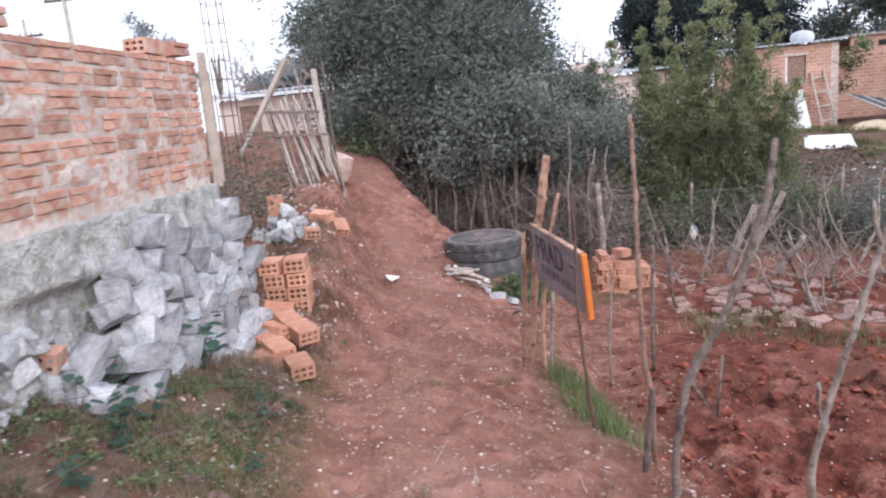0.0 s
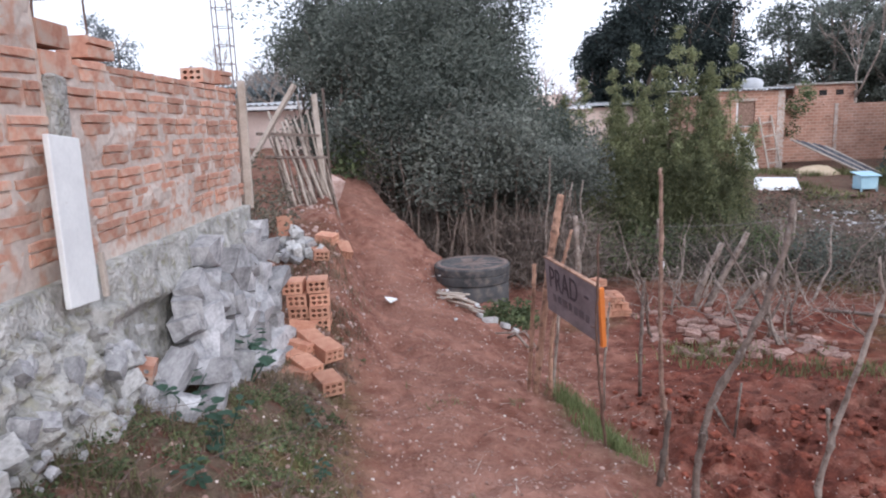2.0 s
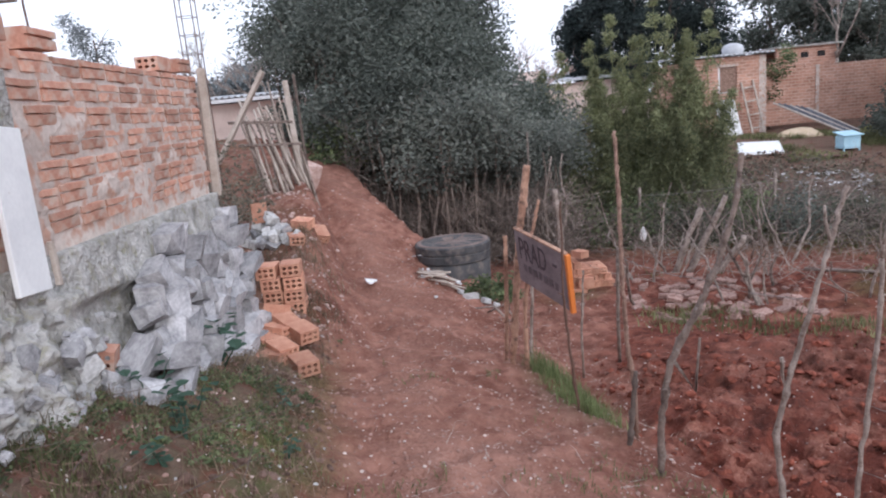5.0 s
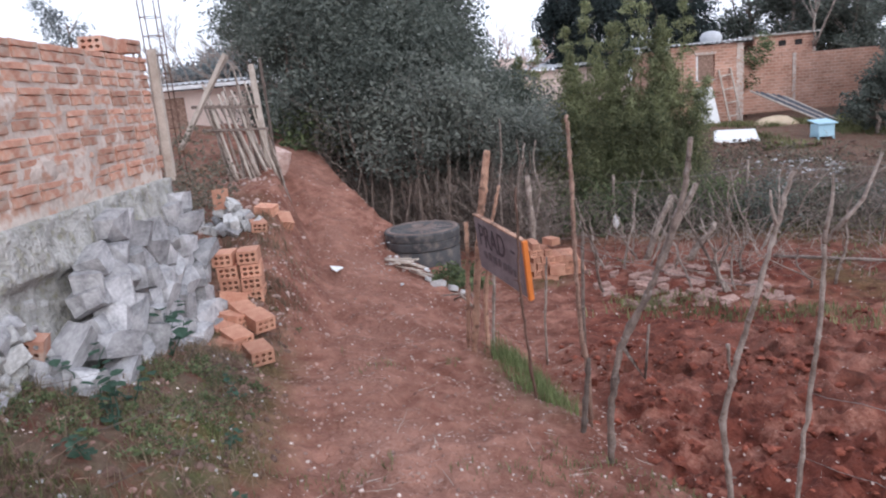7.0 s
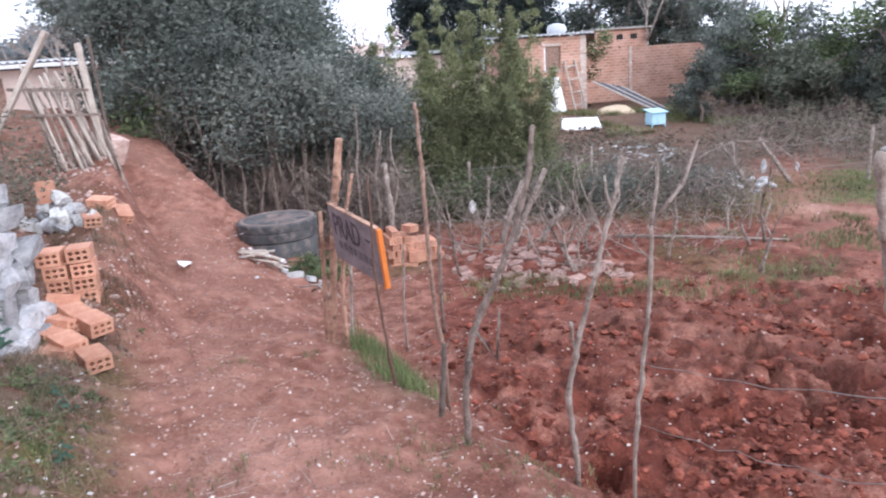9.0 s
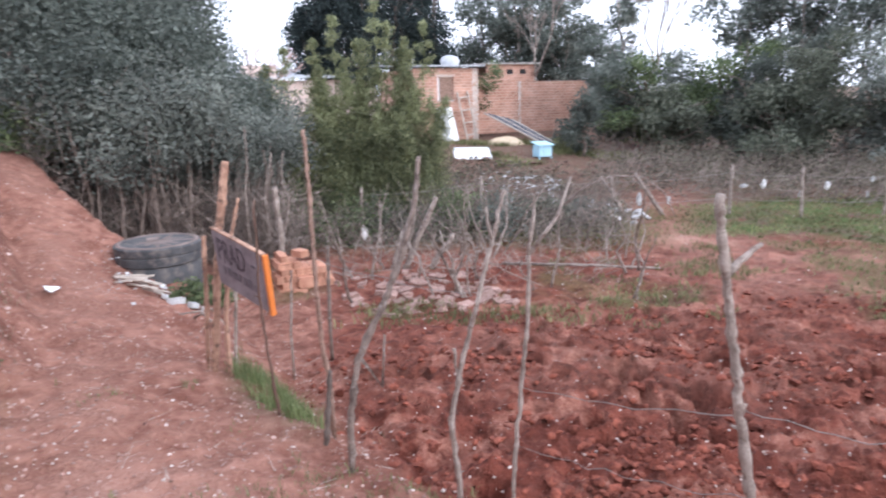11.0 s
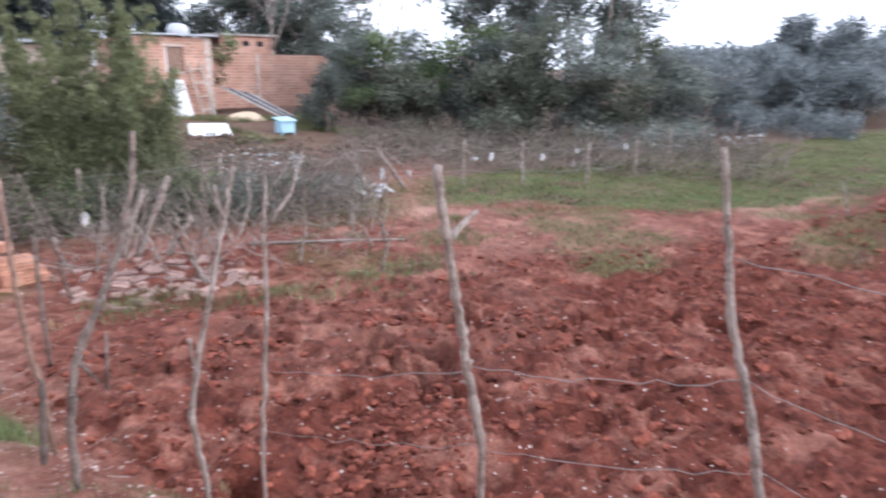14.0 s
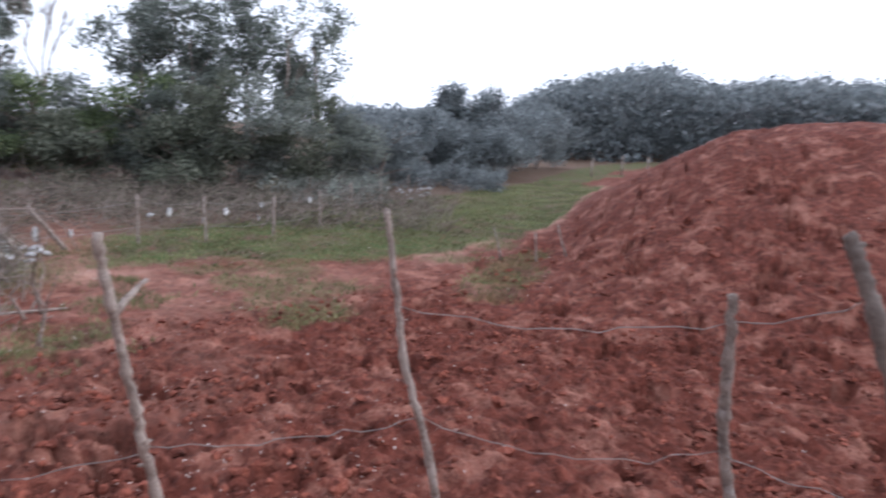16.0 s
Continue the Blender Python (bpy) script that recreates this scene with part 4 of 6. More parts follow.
def stone_mesh(seed, mat, pts=11, name="stone"):
    r = np.random.default_rng(seed)
    bm2 = bmesh.new()
    for sx in (-1, 1):
        for sy in (-1, 1):
            for sz in (-1, 1):
                c = np.array((sx, sy, sz)) * r.uniform(0.55, 1.0, 3)
                bm2.verts.new(Vector(c) * 0.5)
    for _ in range(pts - 9):
        c = r.normal(0, 1, 3)
        bm2.verts.new(Vector(c / np.linalg.norm(c)) * 0.52)
    bmesh.ops.convex_hull(bm2, input=bm2.verts)
    bmesh.ops.delete(bm2, geom=[v for v in bm2.verts if not v.link_faces], context="VERTS")
    me = bpy.data.meshes.new(name)
    bm2.to_mesh(me)
    bm2.free()
    me.materials.append(mat)
    return me


STONES = [stone_mesh(100 + i, M_STONE, 12 + i % 4) for i in range(12)]
PALE_STONES = [stone_mesh(200 + i, M_STONE_PALE, 12) for i in range(6)]
RED_STONES = [stone_mesh(300 + i, M_STONE_RED, 12) for i in range(6)]

def block_mesh(seed):
    """A quarried block: a skewed box with cleaved corners."""
    r = np.random.default_rng(seed)
    bm2 = bmesh.new()
    bmesh.ops.create_cube(bm2, size=1.0)
    for v in bm2.verts:
        v.co = Vector(np.array(v.co) * r.uniform(0.72, 1.08, 3))
    for _ in range(3):
        n = Vector(r.normal(0, 1, 3)).normalized()
        n.x = abs(n.x)
        cutp = bmesh.ops.bisect_plane(bm2, geom=bm2.verts[:] + bm2.edges[:] + bm2.faces[:], plane_co=n * r.uniform(0.40, 0.52), plane_no=n, clear_outer=True)
        bmesh.ops.contextual_create(bm2, geom=[e for e in cutp["geom_cut"] if isinstance(e, bmesh.types.BMEdge)])
    me = bpy.data.meshes.new("stone")
    bm2.to_mesh(me)
    bm2.free()
    me.materials.append(M_STONE)
    return me


BLOCKS = [block_mesh(900 + i) for i in range(14)]
# the rubble face: large cleaved blocks wedged on one another, small ones in the gaps
RUB = np.random.default_rng(19)
for row in range(9):
    y = 2.56 + 0.12 * RUB.random()
    while y < 4.64:
        w = RUB.uniform(0.13, 0.32)
        zb = float(ground_z(-1.75, y)) - 0.04
        z = zb + row * 0.115 + RUB.normal(0, 0.025)
        top = 0.76 - 0.05 * math.sin(y * 5)
        if z < top and not (y < 2.85 and z > 0.45):
            t = max(0.0, min(1.0, (z - zb) / (BED - zb)))
            ob = new("stone", BLOCKS[RUB.integers(14)])
            ob.parent = wall_footing
            ob.matrix_world = pose(WX + 0.085 + 0.165 * (1 - t) ** 1.2 + RUB.normal(0, 0.02), y + w / 2, z, RUB.normal(0, 16), RUB.uniform(-20, 20), RUB.uniform(-20, 20)) @ Matrix.Diagonal((0.15, w * 1.08, RUB.uniform(0.10, 0.19), 1))
        y += w * 0.98
for _ in range(90):
    y = RNG.uniform(1.3, 2.85)
    zb = float(ground_z(-1.75, y))
    z = zb + RNG.random() ** 1.3 * 0.42
    ob = new("stone", (PALE_STONES, STONES)[RNG.integers(2)][RNG.integers(6)])
    ob.parent = wall_footing
    s = 0.025 + 0.07 * RNG.random() ** 2.5
    t = max(0.0, min(1.0, (z - zb) / (BED - zb)))
    ob.matrix_world = pose(WX + 0.042 + 0.17 * (1 - t) ** 1.2, y, z, RNG.uniform(-40, 40), RNG.uniform(-40, 40), RNG.uniform(-40, 40)) @ Matrix.Diagonal((s, s * 1.3, s, 1))
# broken brick set in the rubble, and one dark stone
for y, z, rz in ((2.66, 0.50, 10),):
    ob = new("brick", hollow_brick_mesh(0.09, 0.09, 0.09, 2, 2, M_BRICK, "broken_brick"))
    ob.parent = wall_footing
    ob.matrix_world = pose(-1.79, y, z - 0.07, 5, 12, rz)

# the bricks of the wall, course on course
BRICKS = [wall_brick_mesh(BRICK_L - 0.002 * i, 400 + i) for i in range(5)]
HALF = [wall_brick_mesh(0.115, 410 + i) for i in range(2)]
for c in range(13):
    z = BED + 0.072 + c * COURSE
    y = 0.7 + (0.127 if c % 2 else 0.0)
    while y < 4.80:
        g = RNG.uniform(0.016, 0.034)
        room = 4.84 - y
        full = room > BRICK_L
        if not full and room < 0.10:
            break
        me = BRICKS[RNG.integers(5)] if full else HALF[RNG.integers(2)]
        ln = BRICK_L if full else 0.115
        mid = y + ln / 2
        stan = y < (2.67 if c > 5 else 2.585) and y + ln > 2.445
        cut = 1.0
        if stan and y < 2.40:
            cut = (2.425 - y) / ln
            mid, stan = y + (2.425 - y) / 2, False
        lim = float(wall_top(np.array(mid)))
        if not stan and z + 0.085 < lim + 0.012:
            ob = new("brick", me)
            ob.parent = wall_west
            ob.matrix_world = pose(WX + 0.0065 + RNG.normal(0, 0.002), mid, z + RNG.normal(0, 0.003), RNG.normal(0, 0.6), 0, RNG.normal(0, 0.4)) @ Matrix.Diagonal((1, cut, 1, 1))
        y += ln + g
# where a course breaks off, the last brick shows the holes of its end
for y, z, mz in ((4.29, 1.748, 2), (2.56, 1.662, 2), (2.56, 1.768, 2)):
    ob = new("brick", hollow_brick_mesh(0.21, 0.138, 0.086, 3 if y > 4 else 2, mz, M_BRICK, "end_brick"))
    ob.parent = wall_west
    ob.matrix_world = pose(WX - 0.060, y, z)

# ---------------------------------------------------------------- along the path
# stacked bricks at the end of the footing
SX, SY = -1.53, 4.94
STACK = hollow_brick_mesh(0.20, 0.146, 0.094, 3, 2)
for col, row, dx, dz in ((0, 0, 0, 0), (0, 1, 0, 0), (0, 2, -0.005, 0), (0, 3, -0.030, 0), (1, 0, 0.005, 0), (1, 1, 0.0, 0), (1, 2, 0.005, 0), (1, 3, -0.005, 0.004)):
    loose_brick((SX - 0.07 + 0.151 * col + dx, SY + RNG.normal(0, 0.006), -0.045 + 0.0965 * row + dz), 0, 0, RNG.normal(4, 1.8), "orange six-hole clay brick in a small stack", "stacked bricks", STACK)
# bricks fallen in front of the stack
for x, y, z, rx, ry, rz in ((-1.583, 4.74, -0.016, 16, 10, 118), (-1.47, 4.62, -0.091, 14, 4, 40), (-1.346, 4.5, -0.122, 10, 0, 40), (-1.524, 4.52, -0.11, 4, 8, 60), (-1.604, 4.44, -0.131, 10, 4, 42), (-1.46, 4.3, -0.168, 10, 2, 42), (-1.292, 4.16, -0.235, 6, 0, 30), (-1.504, 4.22, -0.196, 4, 4, 70), (-1.62, 4.2, -0.176, 5, 10, 20)):
    loose_brick((x, y, z), rx, ry, rz, "orange clay brick fallen beside the stack", "fallen bricks", STACK)
for x, y, z, rz in ((-1.72, 4.12, -0.16, 20), (-1.66, 4.30, -0.14, 70), (-1.54, 4.02, -0.25, 120)):
    ob = new("broken_brick", stone_mesh(500 + int(rz), M_BRICK, 10, "broken_brick"))
    ob.matrix_world = pose(x, y, z, 10, 5, rz) @ Matrix.Diagonal((0.16, 0.12, 0.08, 1))
    tagged(ob, "broken brick lump among the fallen bricks", "brick", "fallen bricks")


def stake(name, pts, r0, r1, mat, label, forks=(), group="fence stakes", sides=7):
    """A stake of the fence: crooked pole through pts (top to foot), with forks."""
    P = np.array(pts, float)
    t = np.linspace(0, len(P) - 1, 7 * len(P))
    Q = np.stack([np.interp(t, np.arange(len(P)), P[:, k]) for k in range(3)], -1)
    Q[1:-1] = (Q[:-2] + 2 * Q[1:-1] + Q[2:]) / 4
    n = len(Q)
    Q += RNG.normal(0, 0.0022, Q.shape)
    foot = Q[-1].copy()
    foot[2] = on_ground(foot[0], foot[1]) - 0.08
    Q = np.vstack([Q, foot]) if foot[2] < Q[-1][2] - 0.02 else Q
    rad = 0.84 * np.linspace(r1, r0, len(Q)) * (1 + RNG.normal(0, 0.09, len(Q)) + 0.35 * (RNG.random(len(Q)) < 0.1))
    base = Vector(Q[-1])
    top = empty(name, base)
    tubes_object("pole", [(Q - np.array(base), rad)], mat, top, sides)
    for fp in forks:
        fp = np.array(fp, float) - np.array(base)
        tubes_object("fork", [(crooked(fp[0], fp[-1], 6, 0.008) if len(fp) == 2 else fp, np.linspace(r1 * 0.9, r1 * 0.45, 6 if len(fp) == 2 else len(fp)))], mat, top, 6)
    # knots and stubs
    for _ in range(4):
        q = Q[RNG.integers(2, len(Q) - 2)] - np.array(base)
        d = RNG.normal(0, 1, 3)
        d /= np.linalg.norm(d)
        d[2] = abs(d[2])
        tubes_object("stub", [([q, q + d * RNG.uniform(0.012, 0.035)], [r1 * 0.6, r1 * 0.3])], mat, top, 5)
    return tagged(top, label, "stake", group)


stake("stake", [(0.61, 3.4, 1.17), (0.615, 3.4, 1.02), (0.62, 3.4, 0.84), (0.62, 3.4, 0.45), (0.63, 3.4, 0.04), (0.67, 3.4, -0.25)], 0.016, 0.012, M_STAKE, "thin crooked brown stake broken off below")
stake("stake", [(0.645, 3.3, -0.10), (0.62, 3.3, -0.31), (0.60, 3.3, -0.54)], 0.020, 0.015, M_BARK_DARK, "short dark stump of a stake in the earth")
stake("stake", [(1.03, 2.9, 1.05), (1.01, 2.9, 0.84), (0.92, 2.9, 0.56), (0.84, 2.9, 0.38), (0.69, 2.9, 0.10), (0.64, 2.9, -0.18), (0.63, 2.9, -0.49)], 0.023, 0.013, M_BARK, "dark leaning crooked stake of the wire fence", [((0.70, 2.9, 0.12), (0.80, 2.88, -0.05), (0.82, 2.87, 0.22))])
stake("stake", [(1.32, 2.6, 0.91), (1.26, 2.6, 0.69), (1.19, 2.6, 0.43), (1.11, 2.6, 0.17), (1.04, 2.6, -0.14), (1.08, 2.6, -0.52)], 0.018, 0.010, M_BARK_PALE, "pale grey crooked stake with a forked top", [((1.06, 2.6, 0.20), (1.09, 2.6, 0.02)), ((1.26, 2.6, 0.69), (1.23, 2.6, 0.84))])
stake("stake", [(1.27, 2.3, 0.68), (1.27, 2.3, 0.40), (1.24, 2.3, 0.13), (1.20, 2.3, -0.32)], 0.012, 0.010, M_BARK_PALE, "slim pale stake ending in a fork", [((1.27, 2.3, 0.68), (1.41, 2.3, 0.83), (1.47, 2.3, 0.99)), ((1.27, 2.3, 0.68), (1.29, 2.3, 0.93))])
stake("stake", [(1.24, 1.28, 1.06), (1.26, 1.28, 0.94), (1.30, 1.28, 0.75), (1.35, 1.28, 0.55), (1.39, 1.28, 0.36), (1.46, 1.28, 0.08)], 0.018, 0.014, M_BARK_PALE, "straight rough-barked stake with one side twig", [((1.29, 1.28, 0.84), (1.41, 1.28, 0.91))])
stake("stake", [(1.85, 0.75, 1.11), (1.86, 0.72, 0.89), (1.88, 0.67, 0.56), (1.90, 0.60, 0.34), (1.92, 0.54, 0.03)], 0.019, 0.011, M_BARK_PALE, "slim grey-brown stake holding the wire")
stake("stake", [(2.13, -0.29, 0.91), (2.13, -0.30, 0.69), (2.13, -0.31, 0.47), (2.12, -0.35, 0.25)], 0.023, 0.019, M_BARK, "thick sawn-off grey stake of the wire fence")
stake("stake", [(1.79, -0.50, 1.16), (1.78, -0.55, 1.05), (1.77, -0.62, 0.86), (1.74, -0.75, 0.5)], 0.026, 0.022, M_BARK_DARK, "dark leaning stake of the wire fence")
stake("stake", [(0.39, 3.8, 0.78), (0.38, 3.8, 0.21), (0.40, 3.8, -0.15), (0.43, 3.8, -0.50)], 0.011, 0.008, M_REBAR, "thin rust-brown stick in front of the sign")
stake("stake", [(1.22, 5.6, 0.07), (1.20, 5.6, -0.60)], 0.020, 0.016, M_BARK, "short stake in the dug plot")
stake("stake", [(0.82, 5.2, -0.01), (0.78, 5.2, -0.55)], 0.013, 0.010, M_BARK_PALE, "thin short stake in the dug plot")
stake("stake", [(1.46, 9.6, 0.09), (1.50, 9.6, -0.60)], 0.05, 0.045, M_BARK_PALE, "stout grey post at the gully")

# the sign and its posts
stake("sign_post", [(0.355, 4.74, 0.92), (0.30, 4.74, 0.62), (0.27, 4.74, 0.47), (0.21, 4.74, -0.03), (0.14, 4.74, -0.64)], 0.032, 0.033, M_PEELED, "split peeled wooden post that carries the sign", group="sign posts")
stake("sign_post", [(0.40, 4.62, 0.68), (0.33, 4.62, 0.41), (0.25, 4.62, -0.12), (0.24, 4.62, -0.65)], 0.022, 0.014, M_PEELED, "thin peeled stick beside the sign's post", group="sign posts")
stake("sign_post", [(0.36, 4.9, 0.0), (0.31, 4.9, -0.56)], 0.016, 0.013, M_BARK_PALE, "thin grey stick behind the sign's post", group="sign posts")
stake("sign_post", [(0.17, 4.85, 0.40), (0.16, 4.85, 0.1), (0.11, 4.85, -0.62)], 0.02, 0.018, M_PEELED, "thin split stick behind the sign's post", group="sign posts")

sign = empty("sign_board", (0.25, 4.69, 0.12))
u = Vector((0.235, -0.62, -0.085))
LEN = u.length
u.normalize()
up = Vector((-0.14, -0.02, 1.0))
up = (up - u * up.dot(u)).normalized()
nrm = u.cross(up)
sign.matrix_world = Matrix.Translation((0.25, 4.69, 0.10)) @ Matrix((u, -nrm, up)).transposed().to_4x4()
part("panel", box_bm(LEN, 0.016, 0.40, (LEN / 2, 0, 0.20), 0.002), M_SIGN, sign, "weathered dark grey painted panel")
part("edge_strip", box_bm(0.028, 0.034, 0.41, (LEN + 0.006, 0, 0.20), 0.003), M_ORANGE, sign, "bright orange painted edge strip")
part("top_rail", box_bm(LEN, 0.030, 0.012, (LEN / 2, 0, 0.406), 0.002), M_PEELED, sign, "raw wooden top edge")
text = bpy.data.curves.new("lettering", "FONT")
text.body, text.size, text.extrude = "PRAD", 0.235, 0.001
tmp = bpy.data.objects.new("tmp", text)
scene.collection.objects.link(tmp)
bpy.context.view_layer.update()
lett = bpy.data.meshes.new_from_object(tmp.evaluated_get(bpy.context.evaluated_depsgraph_get()))
bpy.data.objects.remove(tmp)
lett.name = "lettering"
lett.materials.clear()
lett.materials.append(M_LETTER)
lob = new("lettering", lett)
lob.parent = sign
lob.matrix_local = Matrix.Translation((0.05, -0.0105, 0.195)) @ Matrix.Rotation(radians(90), 4, "X") @ Matrix.Diagonal((0.62, 1, 1, 1))
for k in range(7):
    part("lettering_bar", box_bm(0.035 + 0.01 * (k % 3), 0.003, 0.055, (0.11 + k * 0.068, -0.0105, 0.13 + 0.004 * (k % 2))), M_LETTER_WORN, sign)
part("lettering_bar", box_bm(0.05, 0.003, 0.016, (0.52, -0.0105, 0.28)), M_LETTER, sign)
tagged(sign, "tilted dark hand-lettered sign board with an orange edge", "sign")


def lathe(profile, sides=40, jit=0.0):
    """A turned mesh from (radius, height) pairs."""
    bm2 = bmesh.new()
    rings = []
    for r, z in profile:
        rings.append([bm2.verts.new((r * math.cos(2 * math.pi * i / sides), r * math.sin(2 * math.pi * i / sides), z + RNG.normal(0, jit))) for i in range(sides)])
    for a, b in zip(rings[:-1], rings[1:]):
        for i in range(sides):
            bm2.faces.new((a[i], a[(i + 1) % sides], b[(i + 1) % sides], b[i]))
    bm2.faces.new(rings[-1])
    bm2.faces.new(rings[0][::-1])
    return bm2


drum = empty("tank_ring", (-0.13, 8.02, -0.83))
part("lower_ring", lathe([(0.43, 0), (0.44, 0.1), (0.445, 0.36), (0.43, 0.40)]), M_RUBBER, drum, "dusty lower black ring", True)
part("upper_ring", lathe([(0.43, 0.40), (0.452, 0.415), (0.458, 0.50), (0.446, 0.505), (0.446, 0.525), (0.458, 0.53), (0.462, 0.60), (0.45, 0.615)]), M_RUBBER, drum, "black ring with a groove round it")
part("cover", lathe([(0.44, 0.600), (0.436, 0.622), (0.40, 0.628), (0.385, 0.612), (0.0005, 0.618)], 40, 0.002), M_LID, drum, "flat cover dusted with earth", True)
tagged(drum, "black ribbed round tank ring sunk beside the path", "tank")

# the pile of bricks at the edge of the plot
UPRIGHT = hollow_brick_mesh(0.19, 0.095, 0.09, 2, 2)
for row in range(6):
    cols = (7, 7, 7, 6, 4, 2)[row]
    for c in range(cols):
        if RNG.random() < (0, 0, 0, 0, 0.2, 0.2)[row]:
            continue
        for k in range(2):
            x, y = 1.30 + 0.10 * c + (0.05 if row % 2 else 0) + RNG.normal(0, 0.006), 8.70 + 0.20 * k + RNG.normal(0, 0.012)
            loose_brick((x, y, -1.24 + 0.0905 * row), 0, 0, RNG.normal(6, 3), "orange hollow clay brick in the brick pile", "brick pile", UPRIGHT)
for x, y, z, rz, ry in ((1.52, 8.52, -1.2, 80, 90), (1.60, 8.50, -1.05, 75, 90), (1.58, 8.72, -0.74, 30, 0)):
    loose_brick((x, y, z), 0, ry, rz, "orange clay brick standing on end at the brick pile", "brick pile")

FLAT_STONES = [stone_mesh(340 + i, M_STONE_FLAT, 12, "flat_stone") for i in range(6)]
# flat stones spread on the plot's edge
for _ in range(95):
    x = RNG.uniform(2.0, 3.9)
    y = RNG.uniform(6.9, 8.8) - 0.25 * (x - 2)
    ob = new("flat_stone", FLAT_STONES[RNG.integers(6)])
    s = RNG.uniform(0.07, 0.24)
    ob.matrix_world = pose(x, y, on_ground(x, y, 0.012), RNG.normal(0, 9), RNG.normal(0, 9), RNG.uniform(0, 360)) @ Matrix.Diagonal((s, s * 0.75, 0.06, 1))
    tagged(ob, "flat dusty stone lying on the red earth", "stone", "flat stones")

# heap of broken stone below the stick fence, a brick on top
for k in range(34):
    a, r = RNG.random() * 6.283, RNG.random() ** 0.6
    x, y = -1.88 + 0.32 * r * math.cos(a), 6.3 + 0.25 * r * math.sin(a)
    z = on_ground(x, y) + 0.27 * (1 - r) * RNG.random() + 0.03
    ob = new("rubble_stone", (STONES, PALE_STONES, PALE_STONES)[k % 3][k % 6])
    s = RNG.uniform(0.08, 0.16)
    ob.matrix_world = pose(x, y, z, RNG.uniform(0, 90), RNG.uniform(0, 90), RNG.uniform(0, 360)) @ Matrix.Diagonal((s, s * 0.85, s * 0.7, 1))
    tagged(ob, "grey and white broken stone in the heap", "stone", "stone heap")
loose_brick((-1.98, 6.34, 0.56), 84, 0, 12, "red clay brick standing on the stone heap", "stray bricks")
for x, y, rx, ry, rz in ((-1.50, 6.62, 30, 14, 30), (-1.62, 6.52, 6, -8, 70), (-1.64, 6.15, 4, 6, 20)):
    loose_brick((x, y, on_ground(x, y, -0.01)), rx, ry, rz, "red clay brick lying on the bank", "stray bricks")

# the stick fence and its posts at the head of the path
def board_piece(name, a, b, w, t, mat, label, group=""):
    a, b = Vector(a), Vector(b)
    d = b - a
    ob = part(name, box_bm(w, t, d.length, (0, 0, d.length / 2), min(w, t) * 0.12, jitter=0.003), mat)
    ob.matrix_world = Matrix.Translation(a) @ d.to_track_quat("Z", "Y").to_matrix().to_4x4()
    return tagged(ob, label, name.replace("_", " "), group)


board_piece("gate_plank", (-2.62, 7.40, 1.00), (-2.0, 7.4, 1.93), 0.085, 0.05, M_PLANK, "pale plank leaning across the stick fence", "gate timbers")
board_piece("gate_post", (-1.90, 8.4, 0.30), (-1.965, 8.4, 1.88), 0.085, 0.06, M_PLANK, "pale squared post of the stick fence", "gate timbers")
board_piece("gate_post", (-1.84, 8.5, 0.30), (-1.87, 8.5, 1.95), 0.03, 0.03, M_BARK_DARK, "thin dark post beside the pale one", "gate timbers")
for k in range(28):
    f = k / 27
    y = 7.75 + 0.75 * f
    topx = -2.42 + 0.42 * f + RNG.normal(0, 0.025)
    footx = topx + 0.04 + 0.30 * RNG.random()
    z1 = 1.68 - 0.32 * RNG.random() + (0.2 if k in (17, 22) else 0)
    zf = on_ground(footx, y)
    ob = tubes_object("fence_stick", [(crooked((footx, y, zf - 0.05), (topx, y + 0.05, z1), 7, 0.02), np.linspace(0.019, 0.011, 7))], (M_BARK_PALE, M_PLANK, M_BARK_PALE)[k % 3], None, 6)
    tagged(ob, "bare grey stick leaning in the stick fence", "stick", "stick fence")
for z, dx in ((1.38, 0), (1.12, 0.08)):
    board_piece("fence_rail", (-2.5 + dx, 7.62, z + 0.05), (-1.9 + dx, 8.15, z), 0.035, 0.03, M_BARK, "grey rail tying the stick fence", "gate timbers")
hump = new("boulder", stone_mesh(77, M_STONE_RED, 34, "boulder"))
hump.matrix_world = pose(-2.0, 9.15, 0.68, 10, 5, 20) @ Matrix.Diagonal((0.42, 0.36, 0.4, 1))
tagged(hump, "earthy pale boulder at the path's edge", "boulder")


# wires of the fence
def wire(name, a, b, sag, label, n=14, kink=0.012):
    a, b = np.array(a, float), np.array(b, float)
    t = np.linspace(0, 1, n)
    P = a + (b - a) * t[:, None]
    P[:, 2] -= sag * 4 * t * (1 - t)
    P[1:-1] += RNG.normal(0, kink, (n - 2, 3)) * 0.5
    ob = tubes_object(name, [(P, np.full(n, 0.0016))], M_WIRE, None, 4)
    return tagged(ob, label, "wire", "fence wires")


WL = "thin slack galvanised wire of the stake fence"
wire("fence_wire", (1.47, 1.28, 0.08), (1.93, 0.54, 0.13), 0.02, WL)
wire("fence_wire", (1.93, 0.54, 0.13), (2.12, -0.34, 0.20), 0.10, WL)
wire("fence_wire", (1.38, 1.28, 0.42), (1.895, 0.62, 0.43), 0.03, WL)
wire("fence_wire", (1.895, 0.62, 0.43), (2.13, -0.31, 0.40), 0.08, WL)
wire("fence_wire", (2.13, -0.29, 0.82), (1.79, -0.55, 1.0), 0.02, WL)
wire("fence_wire", (1.87, 0.70, 0.80), (2.13, -0.29, 0.82), 0.05, WL)
